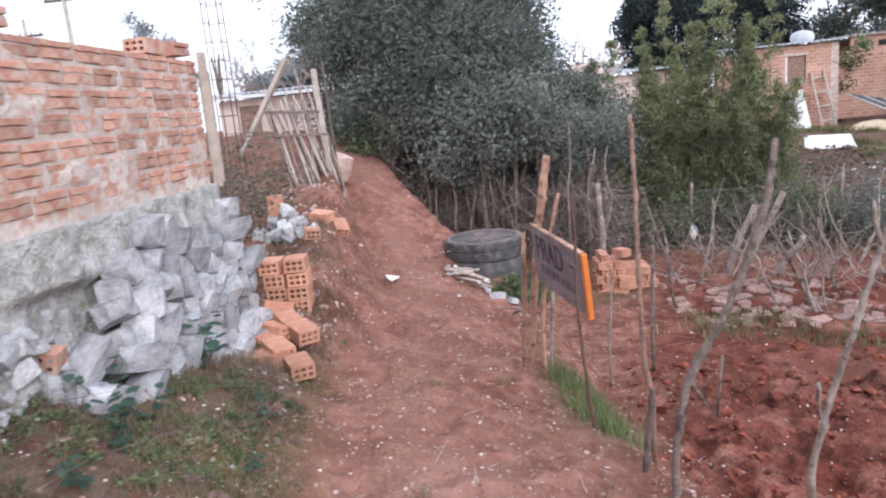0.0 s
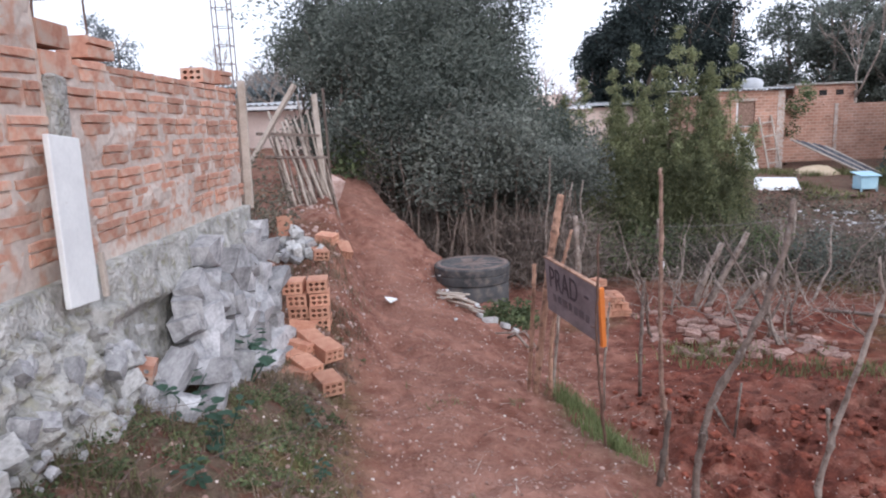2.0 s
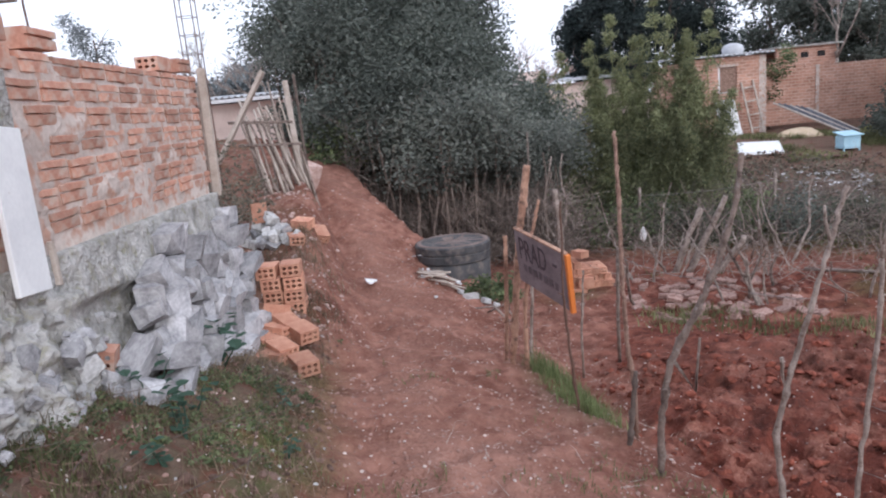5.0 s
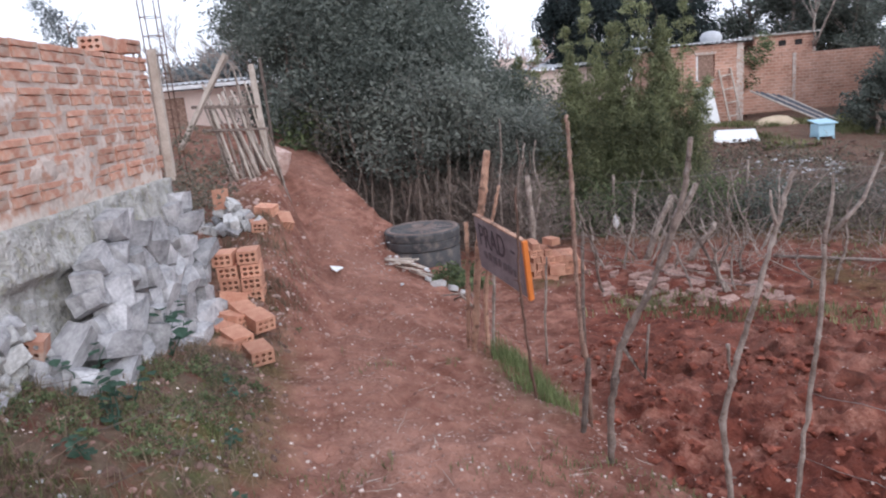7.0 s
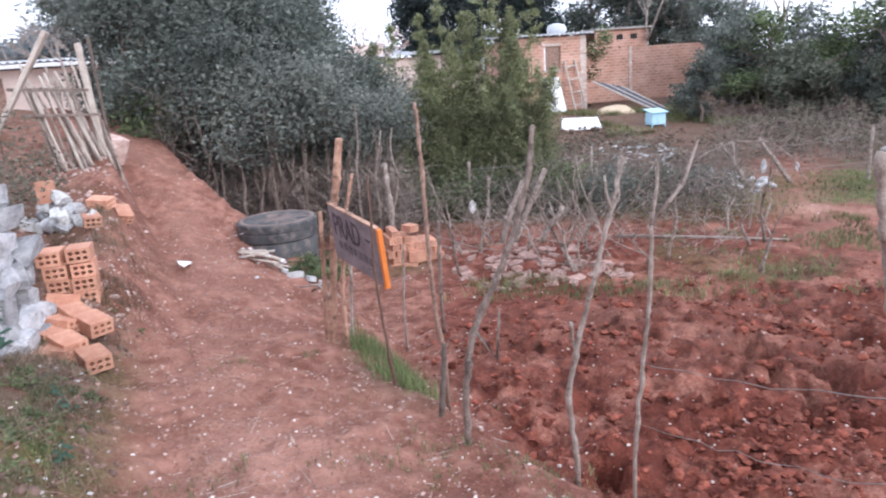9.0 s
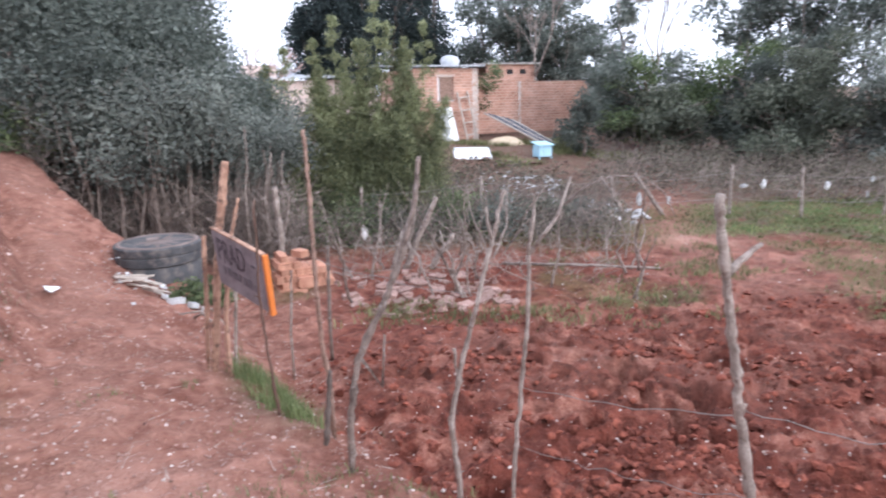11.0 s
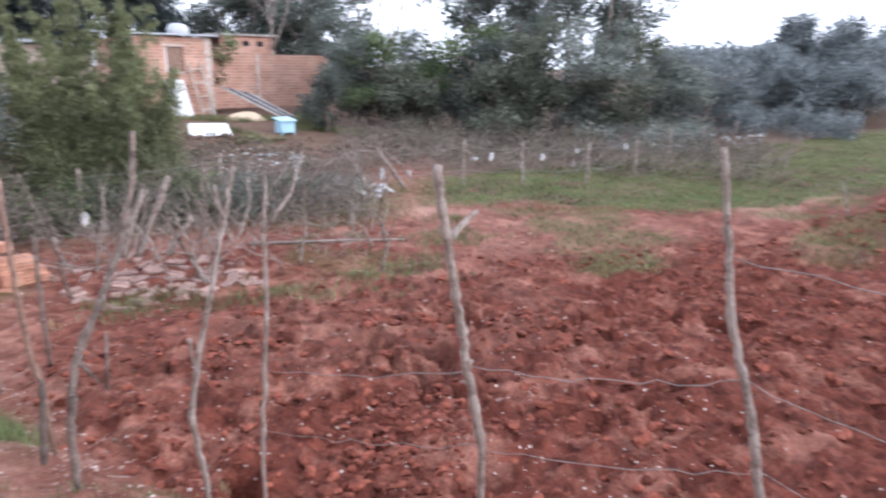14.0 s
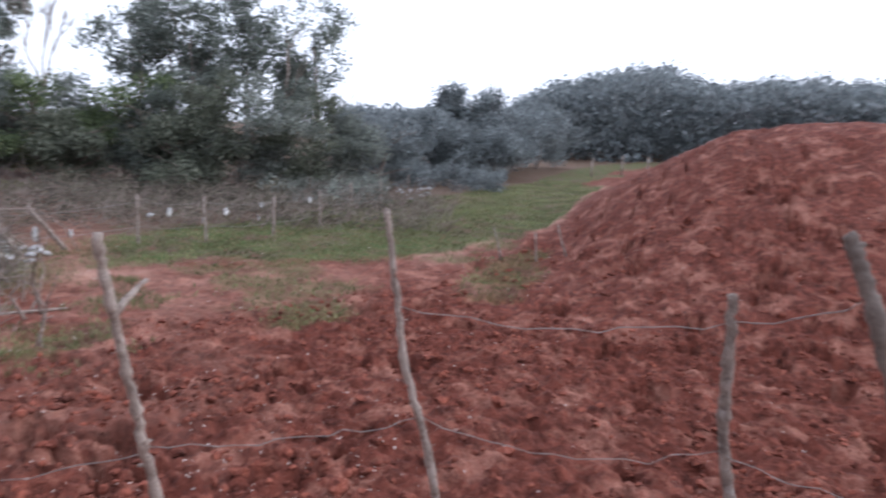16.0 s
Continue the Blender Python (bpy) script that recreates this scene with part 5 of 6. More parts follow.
wire("fence_wire", (1.24, 2.3, 0.10), (1.38, 1.28, 0.40), 0.02, WL)
wire("fence_wire", (1.23, 2.3, -0.18), (1.46, 1.28, 0.10), 0.02, WL)
wire("fence_wire", (2.13, -0.31, 0.40), (1.74, -0.75, 0.5), 0.03, WL)
wire("fence_wire", (0.63, 3.4, 0.5), (1.20, 2.6, 0.45), 0.04, WL)

# ---------------------------------------------------------------- houses and the far bank
def slab(name, lo, hi, mat, parent, bevel=0.0, label=""):
    c = [(p + q) / 2 for p, q in zip(lo, hi)]
    return part(name, box_bm(hi[0] - lo[0], hi[1] - lo[1], hi[2] - lo[2], c, bevel), mat, parent, label)


def corrugated(lx, ly, pitch=0.18, amp=0.025, thick=0.012):
    """A corrugated roof sheet lying in x-y, ridges along y."""
    n = int(lx / pitch * 6)
    xs = np.linspace(0, lx, n)
    zs = amp * np.sin(xs / pitch * 2 * np.pi)
    V = [(x, y, z + t) for t in (0, -thick) for y in (0, ly) for x, z in zip(xs, zs)]
    F = []
    for i in range(n - 1):
        F += [(i, i + 1, n + i + 1, n + i), (2 * n + i + 1, 2 * n + i, 3 * n + i, 3 * n + i + 1), (i + 1, i, 2 * n + i, 2 * n + i + 1), (n + i, n + i + 1, 3 * n + i + 1, 3 * n + i)]
    return V, F


house = empty("brick_house", (9.2, 24.0, -0.7))
HB = -0.75
# front wall in pieces round the window opening
slab("wall", (0, 0, 0), (0.95, 0.15, 2.93), M_FARBRICK, house)
slab("wall", (0.95, 0.002, 0), (1.62, 0.148, 1.74), M_FARBRICK, house)
slab("wall", (0.95, 0.002, 2.60), (1.62, 0.148, 2.93), M_FARBRICK, house)
slab("wall", (1.62, 0, 0), (2.64, 0.15, 2.93), M_FARBRICK, house)
slab("wall", (2.49, 0.152, 0), (2.64, 4.0, 2.9), M_FARBRICK, house)
slab("wall", (0, 3.85, 0), (2.488, 4.0, 2.9), M_FARBRICK, house)
slab("wall", (0, 0.152, 0), (0.15, 3.848, 2.9), M_FARBRICK, house)
slab("floor", (0.15, 0.152, 0.2), (2.488, 3.848, 0.3), M_CONCRETE, house)
slab("shutter", (1.034, 0.06, 1.747), (1.618, 0.09, 2.598), M_STAKE, house, 0.003, "brown boarded window")
win = slab("window_frame", (0.97, 0.04, 1.76), (1.03, 0.10, 2.58), M_WHITE, house, 0.004, "white window post")
slab("sill", (0.93, -0.03, 1.70), (1.64, 0.10, 1.745), M_CONCRETE, house, 0.004)
slab("lintel", (0.90, -0.004, 2.60), (1.66, 0.0, 2.70), M_MORTAR, house)
V, F = corrugated(3.1, 4.5)
roof = mesh_object("roof", V, F, M_ROOF, house, True)
roof.matrix_local = pose(-0.25, -0.25, 3.0, 2.5, 0, 0)
roof["label"] = "grey corrugated sheet roof"
tankm = lathe([(0.02, 0), (0.34, 0.02), (0.38, 0.2), (0.30, 0.34), (0.12, 0.40)], 16)
tk = part("roof_tank", tankm, M_ROOF, house, "pale domed water tank", True)
tk.matrix_local = pose(1.75, 0.6, 3.02)
corner = slab("corner_post", (2.40, -0.012, 0), (2.655, -0.003, 2.93), M_MORTAR, house)
tagged(house, "small unfinished brick house with a sheet roof", "house")

bwall = empty("boundary_wall", (11.9, 24.3, 0.0))
slab("wall_panel", (0, 0, -0.3), (1.95, 0.14, 1.66), M_FARBRICK, bwall)
slab("wall_panel", (1.953, 0.02, -0.3), (5.35, 0.16, 1.70), M_FARBRICK, bwall)
slab("pillar", (1.90, -0.03, -0.3), (2.02, -0.002, 1.72), M_MORTAR, bwall)
slab("pillar", (5.36, -0.03, -0.3), (5.5, 0.16, 2.05), M_CONCRETE, bwall)
for k in range(5):
    slab("coping_brick", (0.1 + 0.36 * k, 0.003, 1.662), (0.1 + 0.36 * k + 0.24, 0.137, 1.662 + (0.1 if k % 2 else 0.05)), M_FARBRICK, bwall)
tagged(bwall, "long plain brick boundary wall beside the house", "wall")

shed = empty("brick_outbuilding", (12.3, 28.5, 0.0))
slab("wall", (0, 0, 0), (4.9, 0.15, 2.0), M_FARBRICK, shed)
slab("wall", (2.3, 0.002, 2.003), (4.9, 0.148, 2.55), M_FARBRICK, shed)
slab("wall", (4.75, 0.153, 0), (4.9, 3.0, 2.5), M_FARBRICK, shed)
slab("wall", (0, 2.85, 0), (4.748, 3.0, 2.5), M_FARBRICK, shed)
slab("roof", (2.2, -0.15, 2.553), (5.0, 3.1, 2.62), M_CONCRETE, shed)
# openings are thin dark plates on the wall, interior shade as colour
for x in (0.2, 1.2, 3.3, 4.0):
    slab("opening", (x, -0.004, 1.72 if x < 2 else 2.1), (x + 0.32, 0.0, 1.98 if x < 2 else 2.32), M_DARK, shed, 0, "dark plate imitating a shaded opening")
tagged(shed, "low brick outbuilding behind the boundary wall", "outbuilding")

# ladder and white sheets against the house
lad = empty("ladder", (11.1, 23.45, -0.55))
for dx in (0, 0.42):
    slab("rail", (dx, -0.025, 0), (dx + 0.06, 0.025, 2.0), M_PLANK, lad, 0.005)
for k in range(4):
    slab("rung", (0.061, -0.02, 0.30 + 0.48 * k), (0.419, 0.02, 0.35 + 0.48 * k), M_PLANK, lad, 0.005)
lad.matrix_world = pose(11.15, 23.5, -0.6, -13, -7, 0)
tagged(lad, "pale wooden ladder leaning on the brick house", "ladder")
for k in range(4):
    sh = part("sheet", box_bm(0.34, 0.02, 1.45, (0, 0, 0.72), 0.003), M_WHITE)
    sh.matrix_world = pose(10.25 + 0.13 * k, 23.55 - 0.04 * k, -0.62, -14, -3 - k, 8)
    tagged(sh, "white sheet leaning on the brick house", "sheet", "leaning sheets")

for k in range(7):
    a, b = np.array((11.7 + 0.14 * k, 23.2 - 0.1 * k, 0.55 - 0.04 * k)), np.array((13.1 + 0.10 * k, 20.9 + 0.05 * k, -0.62))
    ob = tubes_object("pole", [(crooked(a, b, 5, 0.01), np.full(5, 0.035))], M_FIBREPIPE if k % 3 else M_PLANK, None, 8)
    tagged(ob, "dark pole lying on the slope by the house", "pole", "poles on the slope")
sand = part("sand_mound", lathe([(0.75, 0), (0.62, 0.10), (0.35, 0.24), (0.05, 0.28)], 22, 0.02), M_SAND, None, "", True)
sand.matrix_world = pose(11.9, 21.9, on_ground(11.9, 21.9) - 0.03)
tagged(sand, "low heap of pale builder's sand", "sand")
bin_ = empty("blue_box", (11.5, 18.7, -0.98))
slab("body", (-0.24, -0.2, 0.04), (0.24, 0.2, 0.40), M_BLUE, bin_, 0.01)
lid = slab("lid", (-0.29, -0.27, 0), (0.29, 0.27, 0.025), M_BLUE, bin_, 0.005, "pale blue sloping lid")
lid.matrix_local = pose(0, 0, 0.44, 10, 0, 0)
for dx in (-0.22, 0.22):
    for dy in (-0.18, 0.18):
        slab("leg", (dx - 0.02, dy - 0.02, -0.03), (dx + 0.02, dy + 0.02, 0.11), M_BLUE, bin_)
bin_.location.z = on_ground(11.5, 18.7)
tagged(bin_, "light blue box with a sloping lid on the slope", "box")
sheet = part("white_sheet", box_bm(1.15, 0.85, 0.03, bevel=0.004, jitter=0.03), M_WHITE)
sheet.matrix_world = pose(9.15, 19.0, on_ground(9.15, 19.0, 0.14), 17, 4, -18)
tagged(sheet, "white sheet of board thrown on the slope", "board")

# pale house at the head of the path
ph = empty("pale_house", (-7.6, 20.0, 0.3))
slab("wall", (0, 0, 0), (3.0, 0.15, 1.78), M_PLASTER, ph)
slab("wall", (3.003, 0.01, 0), (4.4, 0.16, 0.75), M_PLASTER, ph)
slab("wall", (3.003, 0.01, 1.45), (4.4, 0.16, 1.78), M_PLASTER, ph)
slab("wall", (0, 4.85, 0), (4.4, 5.0, 1.78), M_PLASTER, ph)
slab("wall", (4.25, 0.163, 0), (4.4, 4.847, 1.78), M_PLASTER, ph)
slab("wall", (0, 0.153, 0), (0.15, 4.847, 1.78), M_PLASTER, ph)
for x in (3.3, 3.75, 4.15):
    slab("window_bar", (x, 0.03, 0.753), (x + 0.08, 0.13, 1.447), M_WHITE, ph)
slab("fascia", (-0.3, -0.45, 1.80), (4.7, -0.40, 1.90), M_WHITE, ph, 0.004, "white roof edge")
V, F = corrugated(5.0, 5.9)
pr = mesh_object("roof", V, F, M_ROOF, ph, True)
pr.matrix_local = pose(-0.3, -0.42, 1.95, 3, 0, 0)
slab("door", (0.6, -0.02, 0.05), (1.2, -0.003, 1.6), M_STAKE, ph, 0, "brown plank door")
tagged(ph, "low pale pink plastered house with a flat sheet roof", "house")

# roofs behind the thicket
rh = empty("far_house", (4.2, 33.0, 0.0))
slab("wall", (0, 0, 0), (6.5, 5.0, 2.05), M_PLASTER, rh)
V, F = corrugated(7.1, 6.0)
r2 = mesh_object("roof", V, F, M_ROOF, rh, True)
r2.matrix_local = pose(-0.3, -0.5, 2.15, 6, 0, 0)
slab("gable", (0.0, -0.02, 2.06), (1.6, 0.3, 2.75), M_PLASTER, rh)
tagged(rh, "far house with a grey sheet roof", "house")


def utility_pole(az, d, h):
    x, y = polar(az, d)
    up_ = empty("utility_pole", (x, y, on_ground(x, y) - 0.1))
    tubes_object("shaft", [([(0, 0, 0), (0, 0, h / 2), (0, 0, h)], [0.13, 0.11, 0.09])], M_CONCRETE, up_, 8)
    slab("crossarm", (-0.9, -0.06, h - 0.9), (0.9, 0.06, h - 0.78), M_BARK_DARK, up_)
    for dx in (-0.8, -0.3, 0.3, 0.8):
        slab("insulator", (dx - 0.04, -0.04, h - 0.78), (dx + 0.04, 0.04, h - 0.6), M_RAG, up_)
    return tagged(up_, "far concrete utility pole with a crossarm", "utility pole", "utility poles")


utility_pole(-33.0, 42, 7.0)
utility_pole(-30.2, 36, 7.6)


def bare_tree(name, at, h, spread, r0, mat, label, depth=4, seed=1):
    """A leafless tree: branches that split again and again."""
    r = np.random.default_rng(seed)
    x, y = at
    top = empty(name, (x, y, on_ground(x, y) - 0.05))
    tubes = []

    def grow(p, d, ln, rad, k):
        q = p + d * ln
        tubes.append((crooked(p, q, 5, ln * 0.04), np.linspace(rad, rad * 0.6, 5)))
        if k:
            for _ in range(3 if k > 1 else 4):
                e = d + r.normal(0, spread, 3)
                e[2] += 0.15
                grow(q, e / np.linalg.norm(e), ln * r.uniform(0.55, 0.85), rad * 0.58, k - 1)

    grow(np.zeros(3), np.array((0, 0, 1.0)), h * 0.32, r0, depth)
    tubes_object("trunk", tubes[:1], mat, top, 6)
    tagged(tubes_object("bare_crown", tubes[1:], mat, top, 4), kind="stuff")
    return tagged(top, label, "tree")


bare_tree("bare_tree", polar(8.3, 30), 4.6, 0.35, 0.10, M_STONE_RED, "leafless pinkish tree behind the thicket", 5, 3)
bare_tree("bare_tree", polar(40.5, 33), 8.5, 0.25, 0.12, M_BARK_PALE, "tall leafless tree behind the bank", 4, 5)
bare_tree("bare_tree", polar(31.0, 33), 7.5, 0.25, 0.10, M_BARK_PALE, "tall leafless tree behind the boundary wall", 4, 6)
# pale bark here stands in for haze over distant trees
for az, d, h, sd in ((-18.6, 26, 3.2, 21), (-16.8, 24, 3.4, 22), (-14.6, 25, 3.6, 23), (-13.0, 22, 3.0, 24)):
    bare_tree("bare_tree", polar(az, d), h, 0.42, 0.06, M_BARK_PALE, "hazy leafless grey tree behind the wall's end", 5, sd)
bare_tree("dead_tree", polar(-20.5, 22), 4.6, 0.12, 0.09, M_BARK, "dead bare trunk behind the wall", 1, 9)

# wire fence along the meadow, with litter caught in it
POSTS = ((8.19, 10.74, 0.82), (10.3, 9.8, 0.98), (11.15, 8.86, 0.95), (12.7, 8.3, 0.9), (14.6, 8.2, 0.9), (16.6, 8.4, 0.9), (19.0, 8.6, 0.9), (22, 8.9, 0.9), (5.6, 11.4, 0.9), (3.2, 11.2, 0.9))
for k, (x, y, h) in enumerate(POSTS):
    z = on_ground(x, y)
    ob = tubes_object("meadow_post", [(crooked((x, y, z - 0.1), (x + RNG.normal(0, 0.03), y, z + h), 6, 0.012), np.linspace(0.034, 0.026, 6))], M_BARK_PALE, None, 7)
    tagged(ob, "grey weathered post of the meadow fence", "fence post", "meadow fence posts")
ordered = sorted(POSTS, key=lambda q: q[0])
for (xa, ya, ha), (xb, yb, hb) in zip(ordered[:-1], ordered[1:]):
    for f in (0.35, 0.85):
        a, b = (xa, ya, on_ground(xa, ya) + ha * f), (xb, yb, on_ground(xb, yb) + hb * f)
        tagged(tubes_object("meadow_wire", [(np.linspace(a, b, 5) - np.array([[0, 0, s] for s in (0, 0.03, 0.05, 0.03, 0)]), np.full(5, 0.004))], M_WIRE, None, 4), "slack wire of the meadow fence", "wire", "meadow wires")


def rag(name, at, w, h, label, group):
    """A crumpled plastic bag or rag."""
    bm2 = bmesh.new()
    bmesh.ops.create_icosphere(bm2, subdivisions=2, radius=0.5)
    for v in bm2.verts:
        v.co *= 1 + 0.5 * noise.noise(v.co * 3.1 + Vector(at))
        v.co.x *= w
        v.co.y *= w * 0.5
        v.co.z *= h
    ob = part(name, bm2, M_RAG)
    ob.location = at
    return tagged(ob, label, "bag", group)


for x, y, z, w, h in ((12.14, 9.12, -0.62, 0.12, 0.19), (12.85, 8.7, -0.50, 0.11, 0.13), (12.75, 8.7, -0.78, 0.06, 0.16), (11.3, 9.9, -0.62, 0.13, 0.22), (11.75, 9.4, -0.80, 0.09, 0.15), (10.75, 9.9, -0.62, 0.20, 0.09), (14.1, 8.2, -0.45, 0.10, 0.15)):
    rag("plastic_bag", (x, y, z), w, h, "white plastic bag caught on the meadow fence", "bags on the fence")
for (x, y), s in (((2.92, 10.2), 0.13), ((7.6, 10.6), 0.14), ((8.9, 10.8), 0.16), ((9.3, 10.4), 0.10), ((6.9, 10.9), 0.16)):
    rag("plastic_bag", (x, y, on_ground(x, y) + 0.30), s * 0.8, s * 1.7, "torn white plastic hanging in the dry brush", "bags in the brush")

# three leaning sticks far out in the meadow
for az, d, lean in ((82.0, 13.5, 0.22), (76.5, 13.0, 0.20), (79.5, 13.2, 0.06)):
    x, y = polar(az, d)
    z = on_ground(x, y)
    tagged(tubes_object("leaning_stick", [(crooked((x, y, z - 0.05), (x - 0.02, y + lean, z + 0.62), 5, 0.01), np.linspace(0.025, 0.015, 5))], M_BARK_PALE, None, 6), "pale stick leaning in the meadow", "stick", "meadow sticks")
for az, d in ((83.2, 40), (85.6, 41), (87.6, 40)):
    x, y = polar(az, d)
    z = on_ground(x, y)
    tagged(tubes_object("meadow_post", [([(x, y, z - 0.1), (x, y, z + 1.1)], [0.06, 0.05])], M_BARK_PALE, None, 6), "far grey post at the meadow's end", "fence post", "far posts")

# dead branches stuck in the ground between the plot and the gully
for k in range(34):
    az, d = RNG.uniform(14, 40), RNG.uniform(7.8, 10.5)
    x, y = polar(az, d)
    z = on_ground(x, y)
    h = RNG.uniform(0.45, 1.25)
    lean = RNG.normal(0, 0.28, 2)
    p = crooked((x, y, z - 0.06), (x + lean[0] * h, y + lean[1] * h, z + h), 8, 0.05)
    ob = empty("dead_branch", p[0])
    tubes_object("stem", [(p - p[0], np.linspace(0.019, 0.006, 8) * RNG.uniform(0.6, 1.4))], (M_BARK_PALE, M_BARK, M_BARK_PALE)[k % 3], ob, 6)
    for _ in range(RNG.integers(1, 4)):
        q = p[RNG.integers(3, 7)] - p[0]
        tubes_object("twig", [(crooked(q, q + RNG.normal(0, 0.22, 3) + (0, 0, 0.2), 6, 0.03), np.linspace(0.008, 0.003, 6))], M_BARK_PALE, ob, 4)
    tagged(ob, "bare dead branch stuck in the ground by the gully", "branch", "dead branches")
for x0, y0, z0, x1, y1, z1 in ((2.9, 8.9, -1.1, 3.25, 8.8, -0.25), (3.1, 8.9, -1.1, 3.55, 8.7, -0.1), (3.5, 8.8, -1.1, 3.8, 8.7, -0.65), (8.4, 10.5, -1.1, 8.0, 10.9, -0.35), (9.2, 10.4, -1.1, 8.6, 10.6, -0.3)):
    tagged(tubes_object("stump", [(crooked((x0, y0, z0 - 0.1), (x1, y1, z1), 7, 0.03), np.linspace(0.05, 0.035, 7))], M_BARK_PALE, None, 7), "bleached dead stem leaning by the plot", "branch", "bleached stems")

for pts, r in (([(5.55, 8.47, -0.35), (5.79, 8.31, -0.09), (6.1, 8.08, 0.09), (6.47, 7.79, 0.08), (6.69, 7.6, -0.15), (6.82, 7.49, -0.5)], 0.014),):
    tagged(tubes_object("bent_branch", [(np.array(pts), np.linspace(r, r * 0.5, len(pts)))], M_BARK_PALE, None, 6), "long bare branch bent over in an arch by the plot", "branch", "bent branches")
P = [(x, y, on_ground(x, y, 0.03)) for x, y in [(4.47, 8.42), (5.49, 7.78), (6.29, 7.15)]]
tagged(tubes_object("pole", [(P, [0.022, 0.02, 0.016])], M_BARK_PALE, None, 6), "bleached pole lying on the red earth", "pole")

# ---------------------------------------------------------------- scattered small stuff
def lump_base(seed=0, sub=1, rough=0.35):
    bm2 = bmesh.new()
    bmesh.ops.create_icosphere(bm2, subdivisions=sub, radius=0.5)
    for v in bm2.verts:
        v.co *= 1 + rough * noise.noise(v.co * 2.7 + Vector((seed * 3.1, seed, 0)))
    V = np.array([v.co[:] for v in bm2.verts])
    F = np.array([[q.index for q in f.verts] for f in bm2.faces])
    bm2.free()
    return V, F


def scatter(name, base, P, S, mat, label, category, squash=0.7, shade=False):
    """Many copies of a small shape in one mesh: places P, sizes S, turned at random."""
    bV, bF = base
    n, k = len(P), len(bV)
    a = RNG.random(n) * 6.283
    c, s = np.cos(a), np.sin(a)
    ax = RNG.uniform(0.7, 1.3, (n, 3)) * S[:, None]
    ax[:, 2] *= squash
    L = bV[None] * ax[:, None, :]
    t = RNG.normal(0, 0.35, n)
    y2 = L[:, :, 1] * np.cos(t)[:, None] - L[:, :, 2] * np.sin(t)[:, None]
    z2 = L[:, :, 1] * np.sin(t)[:, None] + L[:, :, 2] * np.cos(t)[:, None]
    W = np.stack([L[:, :, 0] * c[:, None] - y2 * s[:, None], L[:, :, 0] * s[:, None] + y2 * c[:, None], z2], -1) + P[:, None, :]
    F = (bF[None] + (np.arange(n) * k)[:, None, None]).reshape(-1, bF.shape[1])
    return tagged(fast_mesh(name, W.reshape(-1, 3), F, mat, None, shade), label, category, kind="stuff")


def spots(n, box, mask=None, seed=1):
    """n random places (x, y, z on the ground) in box, kept by a mask 0..1."""
    r = np.random.default_rng(seed)
    out = []
    while sum(len(o) for o in out) < n:
        x, y = r.uniform(box[0], box[1], n * 2), r.uniform(box[2], box[3], n * 2)
        keep = r.random(n * 2) < (mask(x, y) if mask else 1.0)
        x, y = x[keep], y[keep]
        out.append(np.stack([x, y, ground_z(x, y) + ground_relief(x, y)], -1))
    return np.vstack(out)[:n]


def near_weight(power=1.2, scale=3.0):
    return lambda x, y: np.clip((scale / np.maximum(np.hypot(x, y), 0.5)) ** power, 0, 1)


# clods on the dug plot: many small, few large
P = spots(15000, (0.6, 9.0, -4.0, 7.5), lambda x, y: dug_mask(x, y) * np.clip((3.2 / np.hypot(x, y)) ** 1.3, 0, 1) * (0.12 + 0.88 * smooth(fbm(x * 1.2, y * 1.2, 33) * 1.3 + 0.45)), 11)
S = 0.011 + 0.07 * RNG.random(len(P)) ** 3.4
scatter("earth_clods", lump_base(1, 1, 0.85), P + np.stack([0 * S, 0 * S, S * 0.12], -1), S, M_CLOD, "lumps of red earth on the dug plot", "earth clods", 0.6)
P = spots(900, (0.8, 14.0, -6.0, 8.5), lambda x, y: dug_mask(x, y), 12)
S = 0.035 + 0.10 * RNG.random(len(P)) ** 2.8
scatter("earth_clods", lump_base(2, 2, 1.0), P + np.stack([0 * S, 0 * S, S * 0.12], -1), S, M_CLOD, "larger lumps of red earth on the dug plot", "earth clods", 0.7)
# pale grit and crumbs
P = spots(5500, (-1.7, 5.0, 1.2, 9.5), near_weight(0.9, 3.0), 13)
S = 0.004 + 0.019 * RNG.random(len(P)) ** 4
scatter("grit", lump_base(3, 1, 0.2), P, S, M_GRIT, "pale grit and small stones strewn on the earth", "grit", 0.7)
P = spots(1500, (1.0, 14.0, -3.0, 10.0), lambda x, y: np.clip((4 / np.hypot(x, y)) ** 0.8, 0, 1), 14)
S = 0.006 + 0.022 * RNG.random(len(P)) ** 3
scatter("grit", lump_base(4, 1, 0.2), P + np.stack([0 * S, 0 * S, S * 0.3], -1), S, M_GRIT, "pale stones strewn over the dug plot", "grit", 0.7)
P = spots(6000, (-1.8, 1.0, 1.5, 9.5), near_weight(0.8, 4.0), 15)
S = 0.006 + 0.026 * RNG.random(len(P)) ** 3
scatter("earth_crumbs", lump_base(5, 1, 0.3), P, S, M_STONE_FLAT, "crumbs of red earth along the path", "earth crumbs", 0.7)


